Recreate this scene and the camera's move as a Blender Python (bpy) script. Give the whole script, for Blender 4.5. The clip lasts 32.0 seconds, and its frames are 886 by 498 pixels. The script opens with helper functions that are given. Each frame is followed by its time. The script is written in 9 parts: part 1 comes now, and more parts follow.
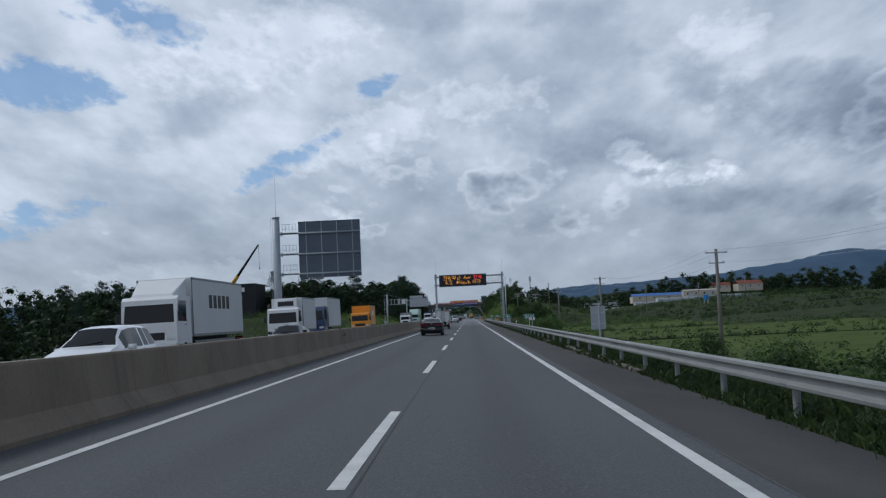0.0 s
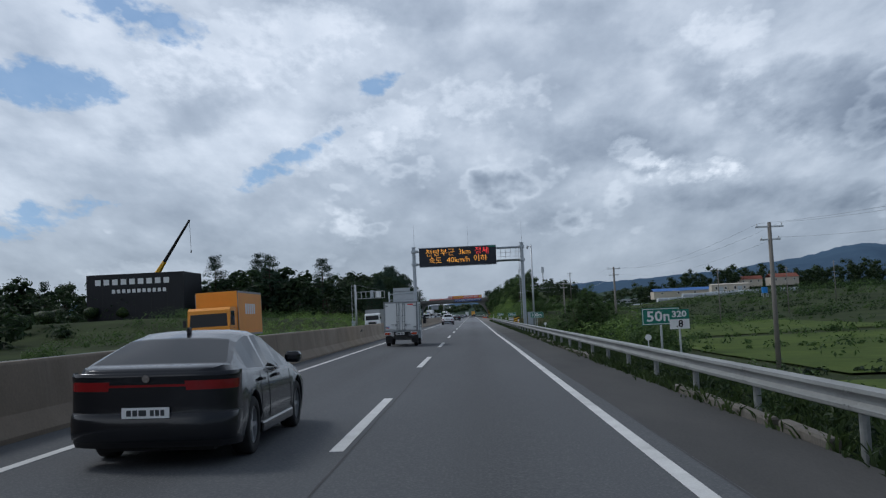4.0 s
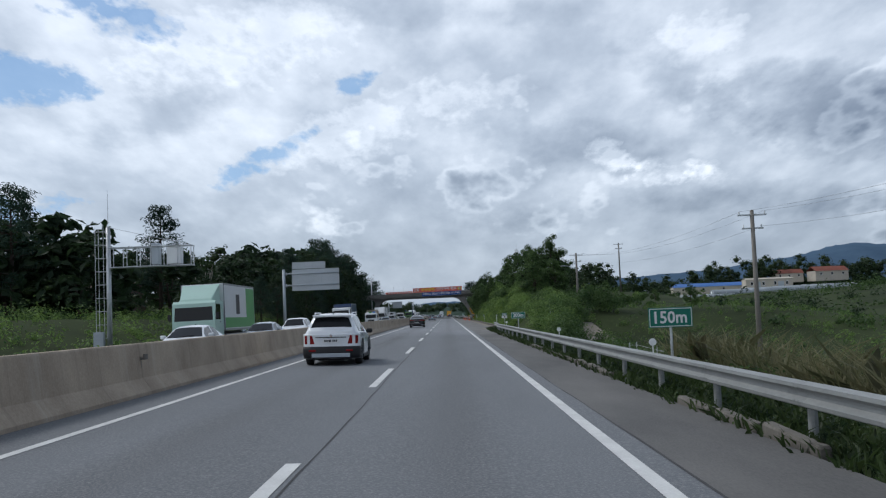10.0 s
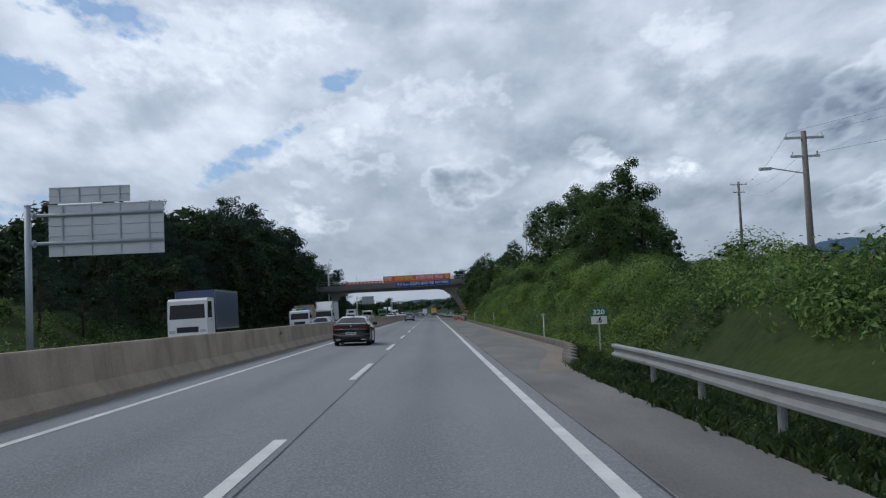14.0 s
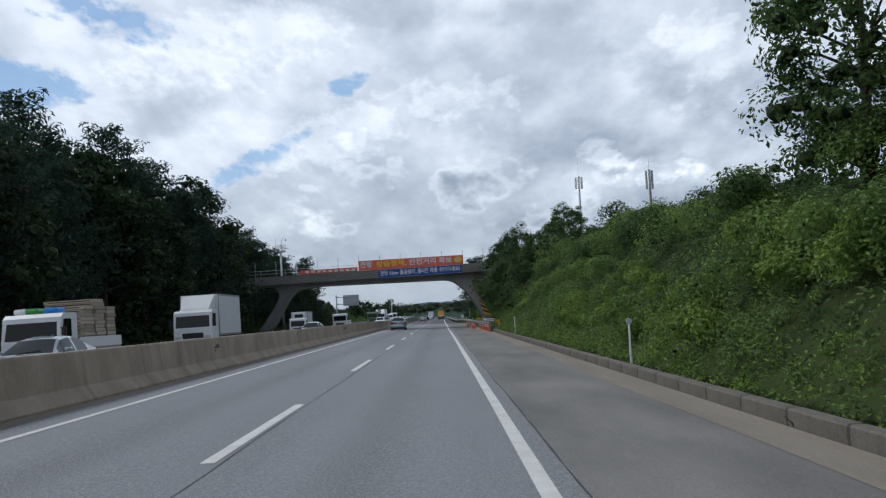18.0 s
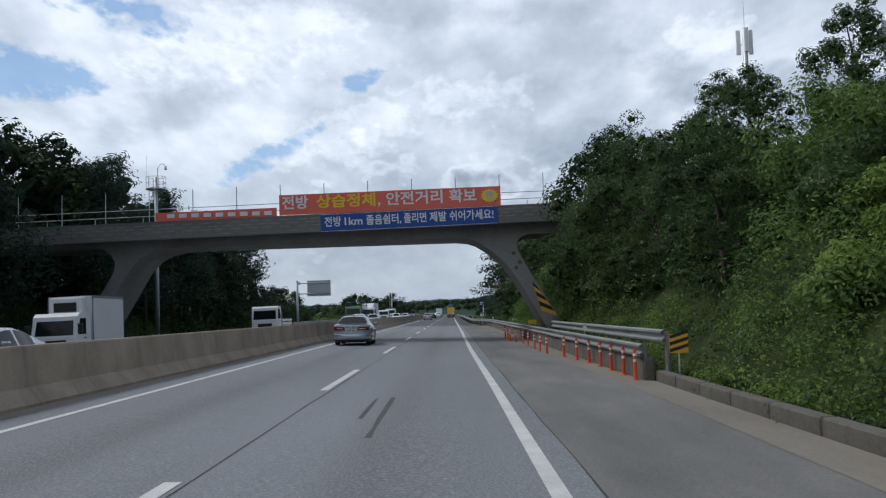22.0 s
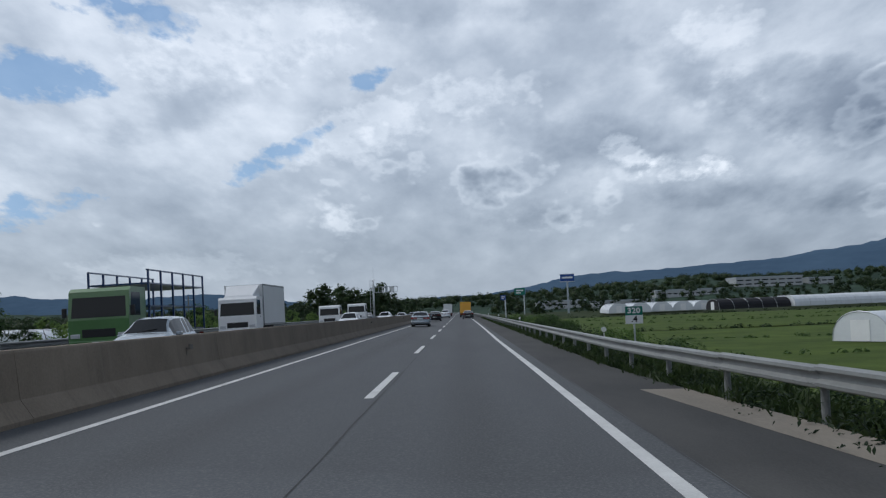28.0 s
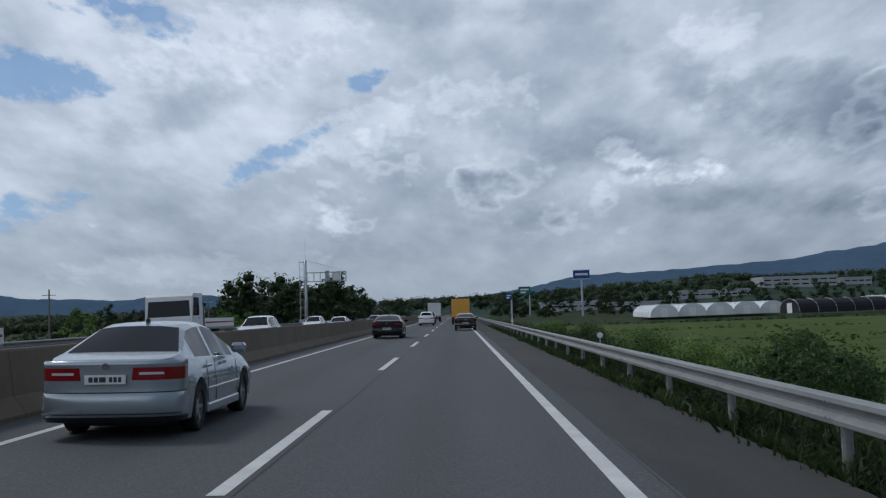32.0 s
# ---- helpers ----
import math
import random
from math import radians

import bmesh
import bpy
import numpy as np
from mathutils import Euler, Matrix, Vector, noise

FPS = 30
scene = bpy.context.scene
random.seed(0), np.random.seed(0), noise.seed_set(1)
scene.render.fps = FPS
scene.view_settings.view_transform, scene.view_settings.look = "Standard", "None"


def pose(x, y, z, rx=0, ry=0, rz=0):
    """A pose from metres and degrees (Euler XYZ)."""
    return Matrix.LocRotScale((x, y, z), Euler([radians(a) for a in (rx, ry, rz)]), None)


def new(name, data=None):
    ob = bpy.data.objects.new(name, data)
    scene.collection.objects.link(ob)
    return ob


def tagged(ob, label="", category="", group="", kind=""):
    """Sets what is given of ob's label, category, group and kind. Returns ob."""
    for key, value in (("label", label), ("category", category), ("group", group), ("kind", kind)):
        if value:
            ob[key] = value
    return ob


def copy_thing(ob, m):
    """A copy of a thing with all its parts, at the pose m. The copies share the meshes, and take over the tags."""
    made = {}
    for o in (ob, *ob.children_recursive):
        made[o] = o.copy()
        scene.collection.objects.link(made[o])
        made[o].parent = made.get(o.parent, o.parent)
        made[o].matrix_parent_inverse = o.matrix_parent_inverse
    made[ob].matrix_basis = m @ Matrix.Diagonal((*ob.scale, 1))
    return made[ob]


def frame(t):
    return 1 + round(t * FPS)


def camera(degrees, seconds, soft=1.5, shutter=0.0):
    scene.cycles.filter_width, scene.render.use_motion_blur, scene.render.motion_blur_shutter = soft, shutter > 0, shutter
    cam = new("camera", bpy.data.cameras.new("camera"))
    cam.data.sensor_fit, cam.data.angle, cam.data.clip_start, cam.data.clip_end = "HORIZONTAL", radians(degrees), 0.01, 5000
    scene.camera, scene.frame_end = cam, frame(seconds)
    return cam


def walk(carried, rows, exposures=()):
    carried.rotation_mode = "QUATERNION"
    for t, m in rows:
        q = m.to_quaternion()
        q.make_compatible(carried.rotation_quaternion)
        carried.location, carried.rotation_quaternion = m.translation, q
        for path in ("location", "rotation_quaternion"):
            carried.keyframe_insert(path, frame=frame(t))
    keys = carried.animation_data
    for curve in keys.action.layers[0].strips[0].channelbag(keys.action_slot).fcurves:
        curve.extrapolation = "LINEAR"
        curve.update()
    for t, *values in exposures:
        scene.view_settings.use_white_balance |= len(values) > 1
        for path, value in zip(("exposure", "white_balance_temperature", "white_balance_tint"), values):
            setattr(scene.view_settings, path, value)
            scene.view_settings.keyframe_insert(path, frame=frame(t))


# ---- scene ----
cam = camera(48.67, 32.0, soft=1.25)
walk(cam, [
    (0.0, pose(1.294, 2.05, 1.537, 93.982, 2.521, 1.530)),
    (0.5, pose(1.399, 10.59, 1.551, 93.886, 2.439, 1.495)),
    (1.0, pose(1.494, 19.14, 1.557, 93.970, 2.383, 1.468)),
    (1.5, pose(1.565, 27.70, 1.545, 93.918, 2.363, 1.379)),
    (2.0, pose(1.623, 36.37, 1.533, 93.817, 2.366, 1.238)),
    (2.5, pose(1.674, 45.23, 1.543, 93.959, 2.384, 1.197)),
    (3.0, pose(1.699, 54.36, 1.547, 93.988, 2.445, 1.287)),
    (3.5, pose(1.703, 63.74, 1.552, 93.947, 2.546, 1.464)),
    (4.0, pose(1.694, 73.35, 1.563, 93.876, 2.676, 1.686)),
    (4.5, pose(1.680, 83.14, 1.582, 93.817, 2.810, 1.911)),
    (5.0, pose(1.666, 93.10, 1.591, 93.811, 2.905, 2.093)),
    (5.5, pose(1.600, 102.77, 1.553, 93.775, 2.908, 2.167)),
    (6.0, pose(1.549, 112.32, 1.521, 93.831, 2.853, 2.157)),
    (6.5, pose(1.581, 121.86, 1.533, 93.816, 2.743, 2.065)),
    (7.0, pose(1.605, 131.51, 1.544, 93.832, 2.668, 1.926)),
    (7.5, pose(1.567, 141.14, 1.518, 93.867, 2.663, 1.648)),
    (8.0, pose(1.549, 150.74, 1.473, 93.959, 2.650, 1.214)),
    (8.5, pose(1.602, 161.27, 1.519, 94.060, 2.635, 0.975)),
    (9.0, pose(1.660, 172.17, 1.551, 93.747, 2.549, 0.788)),
    (9.5, pose(1.702, 182.65, 1.554, 93.741, 2.452, 0.539)),
    (10.0, pose(1.728, 192.79, 1.547, 93.813, 2.352, 0.259)),
    (10.5, pose(1.745, 202.69, 1.538, 93.801, 2.264, 0.071)),
    (11.0, pose(1.761, 212.22, 1.536, 93.692, 2.192, 0.122)),
    (11.5, pose(1.777, 221.09, 1.535, 93.752, 2.175, 0.074)),
    (12.0, pose(1.815, 229.65, 1.534, 93.747, 2.216, -0.100)),
    (12.5, pose(1.896, 238.25, 1.546, 93.798, 2.314, -0.288)),
    (13.0, pose(1.962, 246.95, 1.561, 93.883, 2.413, -0.459)),
    (13.5, pose(1.953, 255.85, 1.565, 93.734, 2.488, -0.563)),
    (14.0, pose(2.010, 264.78, 1.554, 93.643, 2.529, -0.625)),
    (14.5, pose(2.111, 273.66, 1.550, 93.610, 2.562, -0.641)),
    (15.0, pose(2.233, 282.45, 1.560, 93.633, 2.602, -0.608)),
    (15.5, pose(2.351, 291.07, 1.581, 93.708, 2.651, -0.521)),
    (16.0, pose(2.441, 299.46, 1.584, 93.836, 2.696, -0.380)),
    (16.5, pose(2.482, 307.82, 1.571, 93.559, 2.819, -0.198)),
    (17.0, pose(2.532, 316.16, 1.571, 93.728, 2.910, -0.114)),
    (17.5, pose(2.645, 324.52, 1.562, 93.643, 2.929, -0.055)),
    (18.0, pose(2.759, 332.77, 1.562, 93.845, 2.870, -0.109)),
    (18.5, pose(2.804, 340.84, 1.550, 93.878, 2.747, -0.180)),
    (19.0, pose(2.826, 348.84, 1.550, 93.868, 2.592, -0.186)),
    (19.5, pose(2.871, 356.94, 1.559, 93.784, 2.480, -0.020)),
    (20.0, pose(2.914, 365.06, 1.579, 93.737, 2.376, 0.095)),
    (20.5, pose(2.933, 373.03, 1.574, 93.735, 2.230, 0.178)),
    (21.0, pose(2.898, 381.06, 1.572, 93.767, 2.078, 0.201)),
    (21.5, pose(2.811, 389.13, 1.550, 93.762, 1.907, 0.300)),
    (22.0, pose(2.707, 397.52, 1.543, 93.727, 1.760, 0.465)),
    (22.5, pose(2.634, 406.33, 1.559, 93.616, 1.684, 0.676)),
    (23.0, pose(2.547, 415.36, 1.583, 93.681, 1.699, 0.744)),
    (23.5, pose(2.382, 424.43, 1.561, 93.755, 1.727, 0.640)),
    (24.0, pose(2.217, 433.55, 1.538, 93.674, 1.707, 0.571)),
    (24.5, pose(2.121, 442.97, 1.541, 93.526, 1.796, 0.594)),
    (25.0, pose(2.060, 452.52, 1.560, 93.433, 1.918, 0.682)),
    (25.5, pose(2.001, 462.04, 1.578, 93.447, 2.030, 0.801)),
    (26.0, pose(1.966, 471.81, 1.608, 93.512, 2.128, 0.930)),
    (26.5, pose(1.975, 482.16, 1.626, 93.492, 2.223, 1.136)),
    (27.0, pose(1.897, 492.03, 1.586, 93.521, 2.268, 1.189)),
    (27.5, pose(1.793, 501.62, 1.546, 93.571, 2.273, 1.145)),
    (28.0, pose(1.722, 511.44, 1.516, 93.617, 2.258, 1.062)),
    (28.5, pose(1.746, 521.88, 1.510, 93.631, 2.243, 0.998)),
    (29.0, pose(1.925, 533.36, 1.567, 93.588, 2.257, 1.010)),
    (29.5, pose(1.921, 543.83, 1.538, 93.471, 2.244, 1.038)),
    (30.0, pose(1.882, 554.23, 1.489, 93.501, 2.220, 1.085)),
    (30.5, pose(1.948, 564.96, 1.486, 93.559, 2.185, 1.052)),
    (31.0, pose(2.043, 575.52, 1.487, 93.593, 2.132, 1.083)),
    (31.5, pose(2.107, 585.23, 1.507, 93.705, 2.087, 0.977)),
    (32.0, pose(2.154, 594.51, 1.519, 93.725, 2.010, 0.809)),
], exposures=[(0.0, -0.2, 5980, 10), (2.5, -0.18, 6000, 10), (6.0, -0.14, 6030, 10), (8.0, -0.08, 6080, 10), (8.5, 0.05, 6130, 10), (9.0, 0.16, 6130, 10), (10.3, 0.1, 6130, 10), (11.0, -0.06, 6120, 10), (12.0, -0.1, 6100, 10), (13.5, -0.06, 6100, 10), (16.0, 0.14, 6220, 10), (22.0, 0.18, 6220, 10), (23.0, 0.34, 6180, 10), (24.0, 0.95, 6100, 10), (24.5, 1.0, 6100, 10), (25.0, 0.32, 6180, 10), (26.5, 0.22, 6180, 10), (28.5, -0.16, 6080, 10), (32.0, -0.25, 6000, 10)])

# ---------------------------------------------------------------- sky and sun
SUN_ELEV, SUN_ROT = 50.0, -60.0


def nd(tree, kind, **values):
    n = tree.nodes.new(kind)
    for key, value in values.items():
        if key == "op":
            n.operation = value
        elif key == "dt":
            n.data_type = value
        elif key == "bt":
            n.blend_type = value
        elif key == "cl":
            n.use_clamp = value
        elif key == "nrm":
            n.normalize = value
        else:
            n.inputs[int(key[1:])].default_value = value
    return n


def wire(tree, a, b):
    tree.links.new(a, b)


def fmath(tree, op, a, b=None, clamp=False):
    n = nd(tree, "ShaderNodeMath", op=op, cl=clamp)
    for k, v in ((0, a), (1, b)):
        if v is None:
            continue
        if isinstance(v, (int, float)):
            n.inputs[k].default_value = v
        else:
            wire(tree, v, n.inputs[k])
    return n.outputs[0]


def cmix(tree, fac, a, b):
    n = nd(tree, "ShaderNodeMix", dt="RGBA")
    for k, v in ((0, fac), (6, a), (7, b)):
        if isinstance(v, (int, float, tuple)):
            n.inputs[k].default_value = v
        else:
            wire(tree, v, n.inputs[k])
    return n.outputs[2]


def build_world():
    w = bpy.data.worlds.new("sky")
    scene.world = w
    w.use_nodes = True
    t = w.node_tree
    t.nodes.clear()
    out = t.nodes.new("ShaderNodeOutputWorld")
    bg = t.nodes.new("ShaderNodeBackground")
    wire(t, bg.outputs[0], out.inputs[0])
    co = t.nodes.new("ShaderNodeTexCoord")
    sep = t.nodes.new("ShaderNodeSeparateXYZ")
    wire(t, co.outputs["Generated"], sep.inputs[0])
    x, y, z = sep.outputs
    # cloud forms in rows that close up towards the horizon
    zc = fmath(t, "MAXIMUM", z, 0.0)
    across = fmath(t, "DIVIDE", x, fmath(t, "ADD", zc, 0.45))
    rise = fmath(t, "LOGARITHM", fmath(t, "ADD", zc, 0.28), 2.71828)
    deep = fmath(t, "MULTIPLY", y, 0.3)

    def place(up):
        c = t.nodes.new("ShaderNodeCombineXYZ")
        wire(t, across, c.inputs[0]), wire(t, deep, c.inputs[2])
        wire(t, fmath(t, "ADD", rise, up), c.inputs[1])
        return c.outputs[0]

    level = place(0.0)

    def noise(scale, detail, rough, offset, distort=0.0, at=None):
        m = t.nodes.new("ShaderNodeMapping")
        m.inputs[1].default_value = offset
        wire(t, at or level, m.inputs[0])
        n = nd(t, "ShaderNodeTexNoise", _2=scale, _3=detail, _4=rough, _8=distort)
        wire(t, m.outputs[0], n.inputs[0])
        return n.outputs[0]

    def puffs(scale, offset, at=None):
        m = t.nodes.new("ShaderNodeMapping")
        m.inputs[1].default_value = offset
        wire(t, at or level, m.inputs[0])
        v = t.nodes.new("ShaderNodeTexVoronoi")
        v.feature = "SMOOTH_F1"
        v.inputs["Scale"].default_value, v.inputs["Detail"].default_value = scale, 3.5
        v.inputs["Roughness"].default_value, v.inputs["Lacunarity"].default_value = 0.55, 2.2
        v.inputs["Smoothness"].default_value = 0.6
        wire(t, m.outputs[0], v.inputs["Vector"])
        return fmath(t, "SUBTRACT", 1.0, v.outputs["Distance"])

    def step(a, b, f):
        n = t.nodes.new("ShaderNodeMapRange")
        n.interpolation_type = "SMOOTHSTEP"
        n.inputs[1].default_value, n.inputs[2].default_value = a, b
        wire(t, f, n.inputs[0])
        return n.outputs[0]

    soft = noise(2.2, 2, 0.5, (3.1, 1.7, 0))
    soft_above = noise(2.2, 2, 0.5, (3.1, 1.7, 0), 0.0, place(0.10))
    body = noise(3.6, 7, 0.52, (0.4, 7.7, 0), 0.12)
    small = noise(9.0, 6, 0.55, (8.4, 3.7, 0))
    fine = noise(26.0, 4, 0.55, (5.4, 2.2, 0))
    billow = puffs(6.5, (2.7, 0.9, 0.3))
    # forms that stand ahead of the camera
    yy = fmath(t, "MAXIMUM", y, 0.05)
    u, v = fmath(t, "DIVIDE", x, yy), fmath(t, "DIVIDE", z, yy)
    wob = fmath(t, "ADD", fmath(t, "MULTIPLY", fmath(t, "SUBTRACT", fine, 0.5), 2.6), fmath(t, "MULTIPLY", fmath(t, "SUBTRACT", small, 0.5), 2.8))
    crumb = noise(55.0, 3, 0.6, (2.4, 1.2, 0))
    ragged = fmath(t, "ADD", fmath(t, "ADD", fmath(t, "MULTIPLY", wob, 1.6), fmath(t, "MULTIPLY", fmath(t, "SUBTRACT", crumb, 0.5), 1.6)), fmath(t, "MULTIPLY", fmath(t, "SUBTRACT", body, 0.5), 2.5))

    def spot(u0, v0, ru, rv, lean=0.0, rag=None):
        c, s = math.cos(radians(lean)), math.sin(radians(lean))
        du, dv = fmath(t, "SUBTRACT", u, u0), fmath(t, "SUBTRACT", v, v0)
        a = fmath(t, "ADD", fmath(t, "MULTIPLY", du, c / ru), fmath(t, "MULTIPLY", dv, s / ru))
        b = fmath(t, "ADD", fmath(t, "MULTIPLY", du, -s / rv), fmath(t, "MULTIPLY", dv, c / rv))
        d = fmath(t, "ADD", fmath(t, "MULTIPLY", a, a), fmath(t, "MULTIPLY", b, b))
        d = fmath(t, "ADD", d, rag or wob)
        return fmath(t, "SUBTRACT", 1.0, d, True)

    calm = fmath(t, "MULTIPLY", wob, 0.5)
    holes = None
    for h in BLUE_HOLES:
        s = spot(*h, rag=ragged)
        holes = s if holes is None else fmath(t, "MAXIMUM", holes, s)
    dark = None
    for h in GREY_BANKS:
        s = fmath(t, "MULTIPLY", spot(*h[:5], rag=calm), 0.8 * h[5])
        dark = s if dark is None else fmath(t, "ADD", dark, s)
    light = None
    for h in BRIGHT_TOPS:
        s = fmath(t, "MULTIPLY", spot(*h[:5], rag=ragged), h[5])
        light = s if light is None else fmath(t, "ADD", light, s)
    # a bright upper deck, and before it billows with white rims and grey hearts
    high = fmath(t, "ADD", fmath(t, "MULTIPLY", fmath(t, "SUBTRACT", small, 0.5), 0.95), -0.03)
    mass = fmath(t, "ADD", body, fmath(t, "MULTIPLY", fmath(t, "SUBTRACT", billow, 0.62), 0.34))
    mass = fmath(t, "ADD", mass, fmath(t, "MULTIPLY", fmath(t, "SUBTRACT", fine, 0.5), 0.09))
    mass = fmath(t, "ADD", mass, fmath(t, "MULTIPLY", u, 0.06))
    heart = fmath(t, "MULTIPLY", step(0.43, 0.65, mass), -0.60)
    low_deck = fmath(t, "ADD", fmath(t, "ADD", heart, 0.19), fmath(t, "MULTIPLY", fmath(t, "SUBTRACT", small, 0.5), 0.5))
    over = step(0.41, 0.49, mass)
    shade = fmath(t, "ADD", fmath(t, "MULTIPLY", high, fmath(t, "SUBTRACT", 1.0, over)), fmath(t, "MULTIPLY", low_deck, over))
    shade = fmath(t, "ADD", shade, fmath(t, "MULTIPLY", fmath(t, "SUBTRACT", soft, soft_above), 1.0))
    shade = fmath(t, "SUBTRACT", shade, fmath(t, "MULTIPLY", u, 0.12))
    shade = fmath(t, "ADD", fmath(t, "SUBTRACT", shade, dark), light)
    shade = fmath(t, "SUBTRACT", shade, fmath(t, "MULTIPLY", fmath(t, "SUBTRACT", 1.0, fmath(t, "MULTIPLY", zc, 5.0), True), 0.30))
    shade = fmath(t, "ADD", shade, 0.685, True)
    ramp = t.nodes.new("ShaderNodeValToRGB")
    r = ramp.color_ramp
    r.elements[0].position, r.elements[0].color = 0.0, (0.17, 0.205, 0.265, 1)
    r.elements[1].position, r.elements[1].color = 1.0, (0.86, 0.89, 0.93, 1)
    for pos, col in ((0.3, (0.315, 0.36, 0.425, 1)), (0.55, (0.455, 0.505, 0.57, 1)), (0.8, (0.68, 0.725, 0.78, 1))):
        r.elements.new(pos).color = col
    wire(t, shade, ramp.inputs[0])
    blue = cmix(t, fmath(t, "MULTIPLY", v, 2.2, True), (0.27, 0.45, 0.66, 1), (0.10, 0.24, 0.48, 1))
    gap = fmath(t, "MULTIPLY", holes, 0.85, True)
    col = cmix(t, fmath(t, "MULTIPLY", gap, 0.9), ramp.outputs[0], blue)
    # pale haze towards the horizon
    low = fmath(t, "SUBTRACT", 1.0, fmath(t, "MULTIPLY", fmath(t, "MAXIMUM", z, 0.0), 9.0), True)
    col = cmix(t, fmath(t, "MULTIPLY", fmath(t, "POWER", low, 1.6), 0.75), col, (0.375, 0.435, 0.51, 1))
    # the unseen sky overhead is darkened to lower the light on the ground
    deck = fmath(t, "MULTIPLY", fmath(t, "SUBTRACT", z, 0.36), 2.6, True)
    col = cmix(t, fmath(t, "MULTIPLY", deck, 0.8), col, (0.22, 0.255, 0.31, 1))
    # clear sky behind, seen faintly through the cloud
    sky = t.nodes.new("ShaderNodeTexSky")
    sky.sky_type, sky.sun_disc = "NISHITA", False
    sky.sun_elevation, sky.sun_rotation = radians(SUN_ELEV), radians(SUN_ROT)
    sc = nd(t, "ShaderNodeMix", dt="RGBA", bt="MULTIPLY", _0=1.0)
    wire(t, sky.outputs[0], sc.inputs[6])
    sc.inputs[7].default_value = (0.09, 0.09, 0.09, 1)
    add = nd(t, "ShaderNodeMix", dt="RGBA", bt="ADD", _0=0.12)
    wire(t, col, add.inputs[6]), wire(t, sc.outputs[2], add.inputs[7])
    wire(t, add.outputs[2], bg.inputs[0])
    bg.inputs[1].default_value = 1.0


# u, v, radii and lean of openings and banks in the cloud, as slopes from the road's direction
BLUE_HOLES = [(-0.195, 0.163, 0.052, 0.013, 24), (-0.345, 0.33, 0.075, 0.024, -18), (-0.44, 0.262, 0.075, 0.020, -8),
              (-0.455, 0.122, 0.07, 0.020, 6), (-0.085, 0.243, 0.026, 0.012, 30)]
GREY_BANKS = [(0.42, 0.19, 0.17, 0.055, -12, 0.42), (0.06, 0.098, 0.06, 0.018, -6, 0.26), (-0.29, 0.215, 0.10, 0.030, 10, 0.22),
              (0.27, 0.215, 0.10, 0.035, -35, 0.25), (0.15, 0.165, 0.13, 0.03, -10, 0.24), (0.33, 0.105, 0.16, 0.022, -4, 0.26), (-0.05, 0.33, 0.2, 0.03, -8, 0.2)]
BRIGHT_TOPS = [(0.178, 0.146, 0.030, 0.018, -30, 0.34), (0.235, 0.137, 0.06, 0.014, 4, 0.30), (0.275, 0.13, 0.04, 0.012, -10, 0.2), (-0.125, 0.1, 0.02, 0.022, 0, 0.25),
               (-0.30, 0.055, 0.10, 0.016, 0, 0.2), (-0.05, 0.20, 0.12, 0.03, 15, 0.2), (0.27, 0.275, 0.05, 0.03, 0, 0.2), (-0.22, 0.29, 0.12, 0.05, 0, 0.2)]
build_world()
sun = new("sun", bpy.data.lights.new("sun", "SUN"))
sun.data.energy, sun.data.angle, sun.data.color = 1.25, radians(14), (1.0, 0.96, 0.90)
sun.rotation_euler = (radians(90 - SUN_ELEV), 0, radians(180 - SUN_ROT))

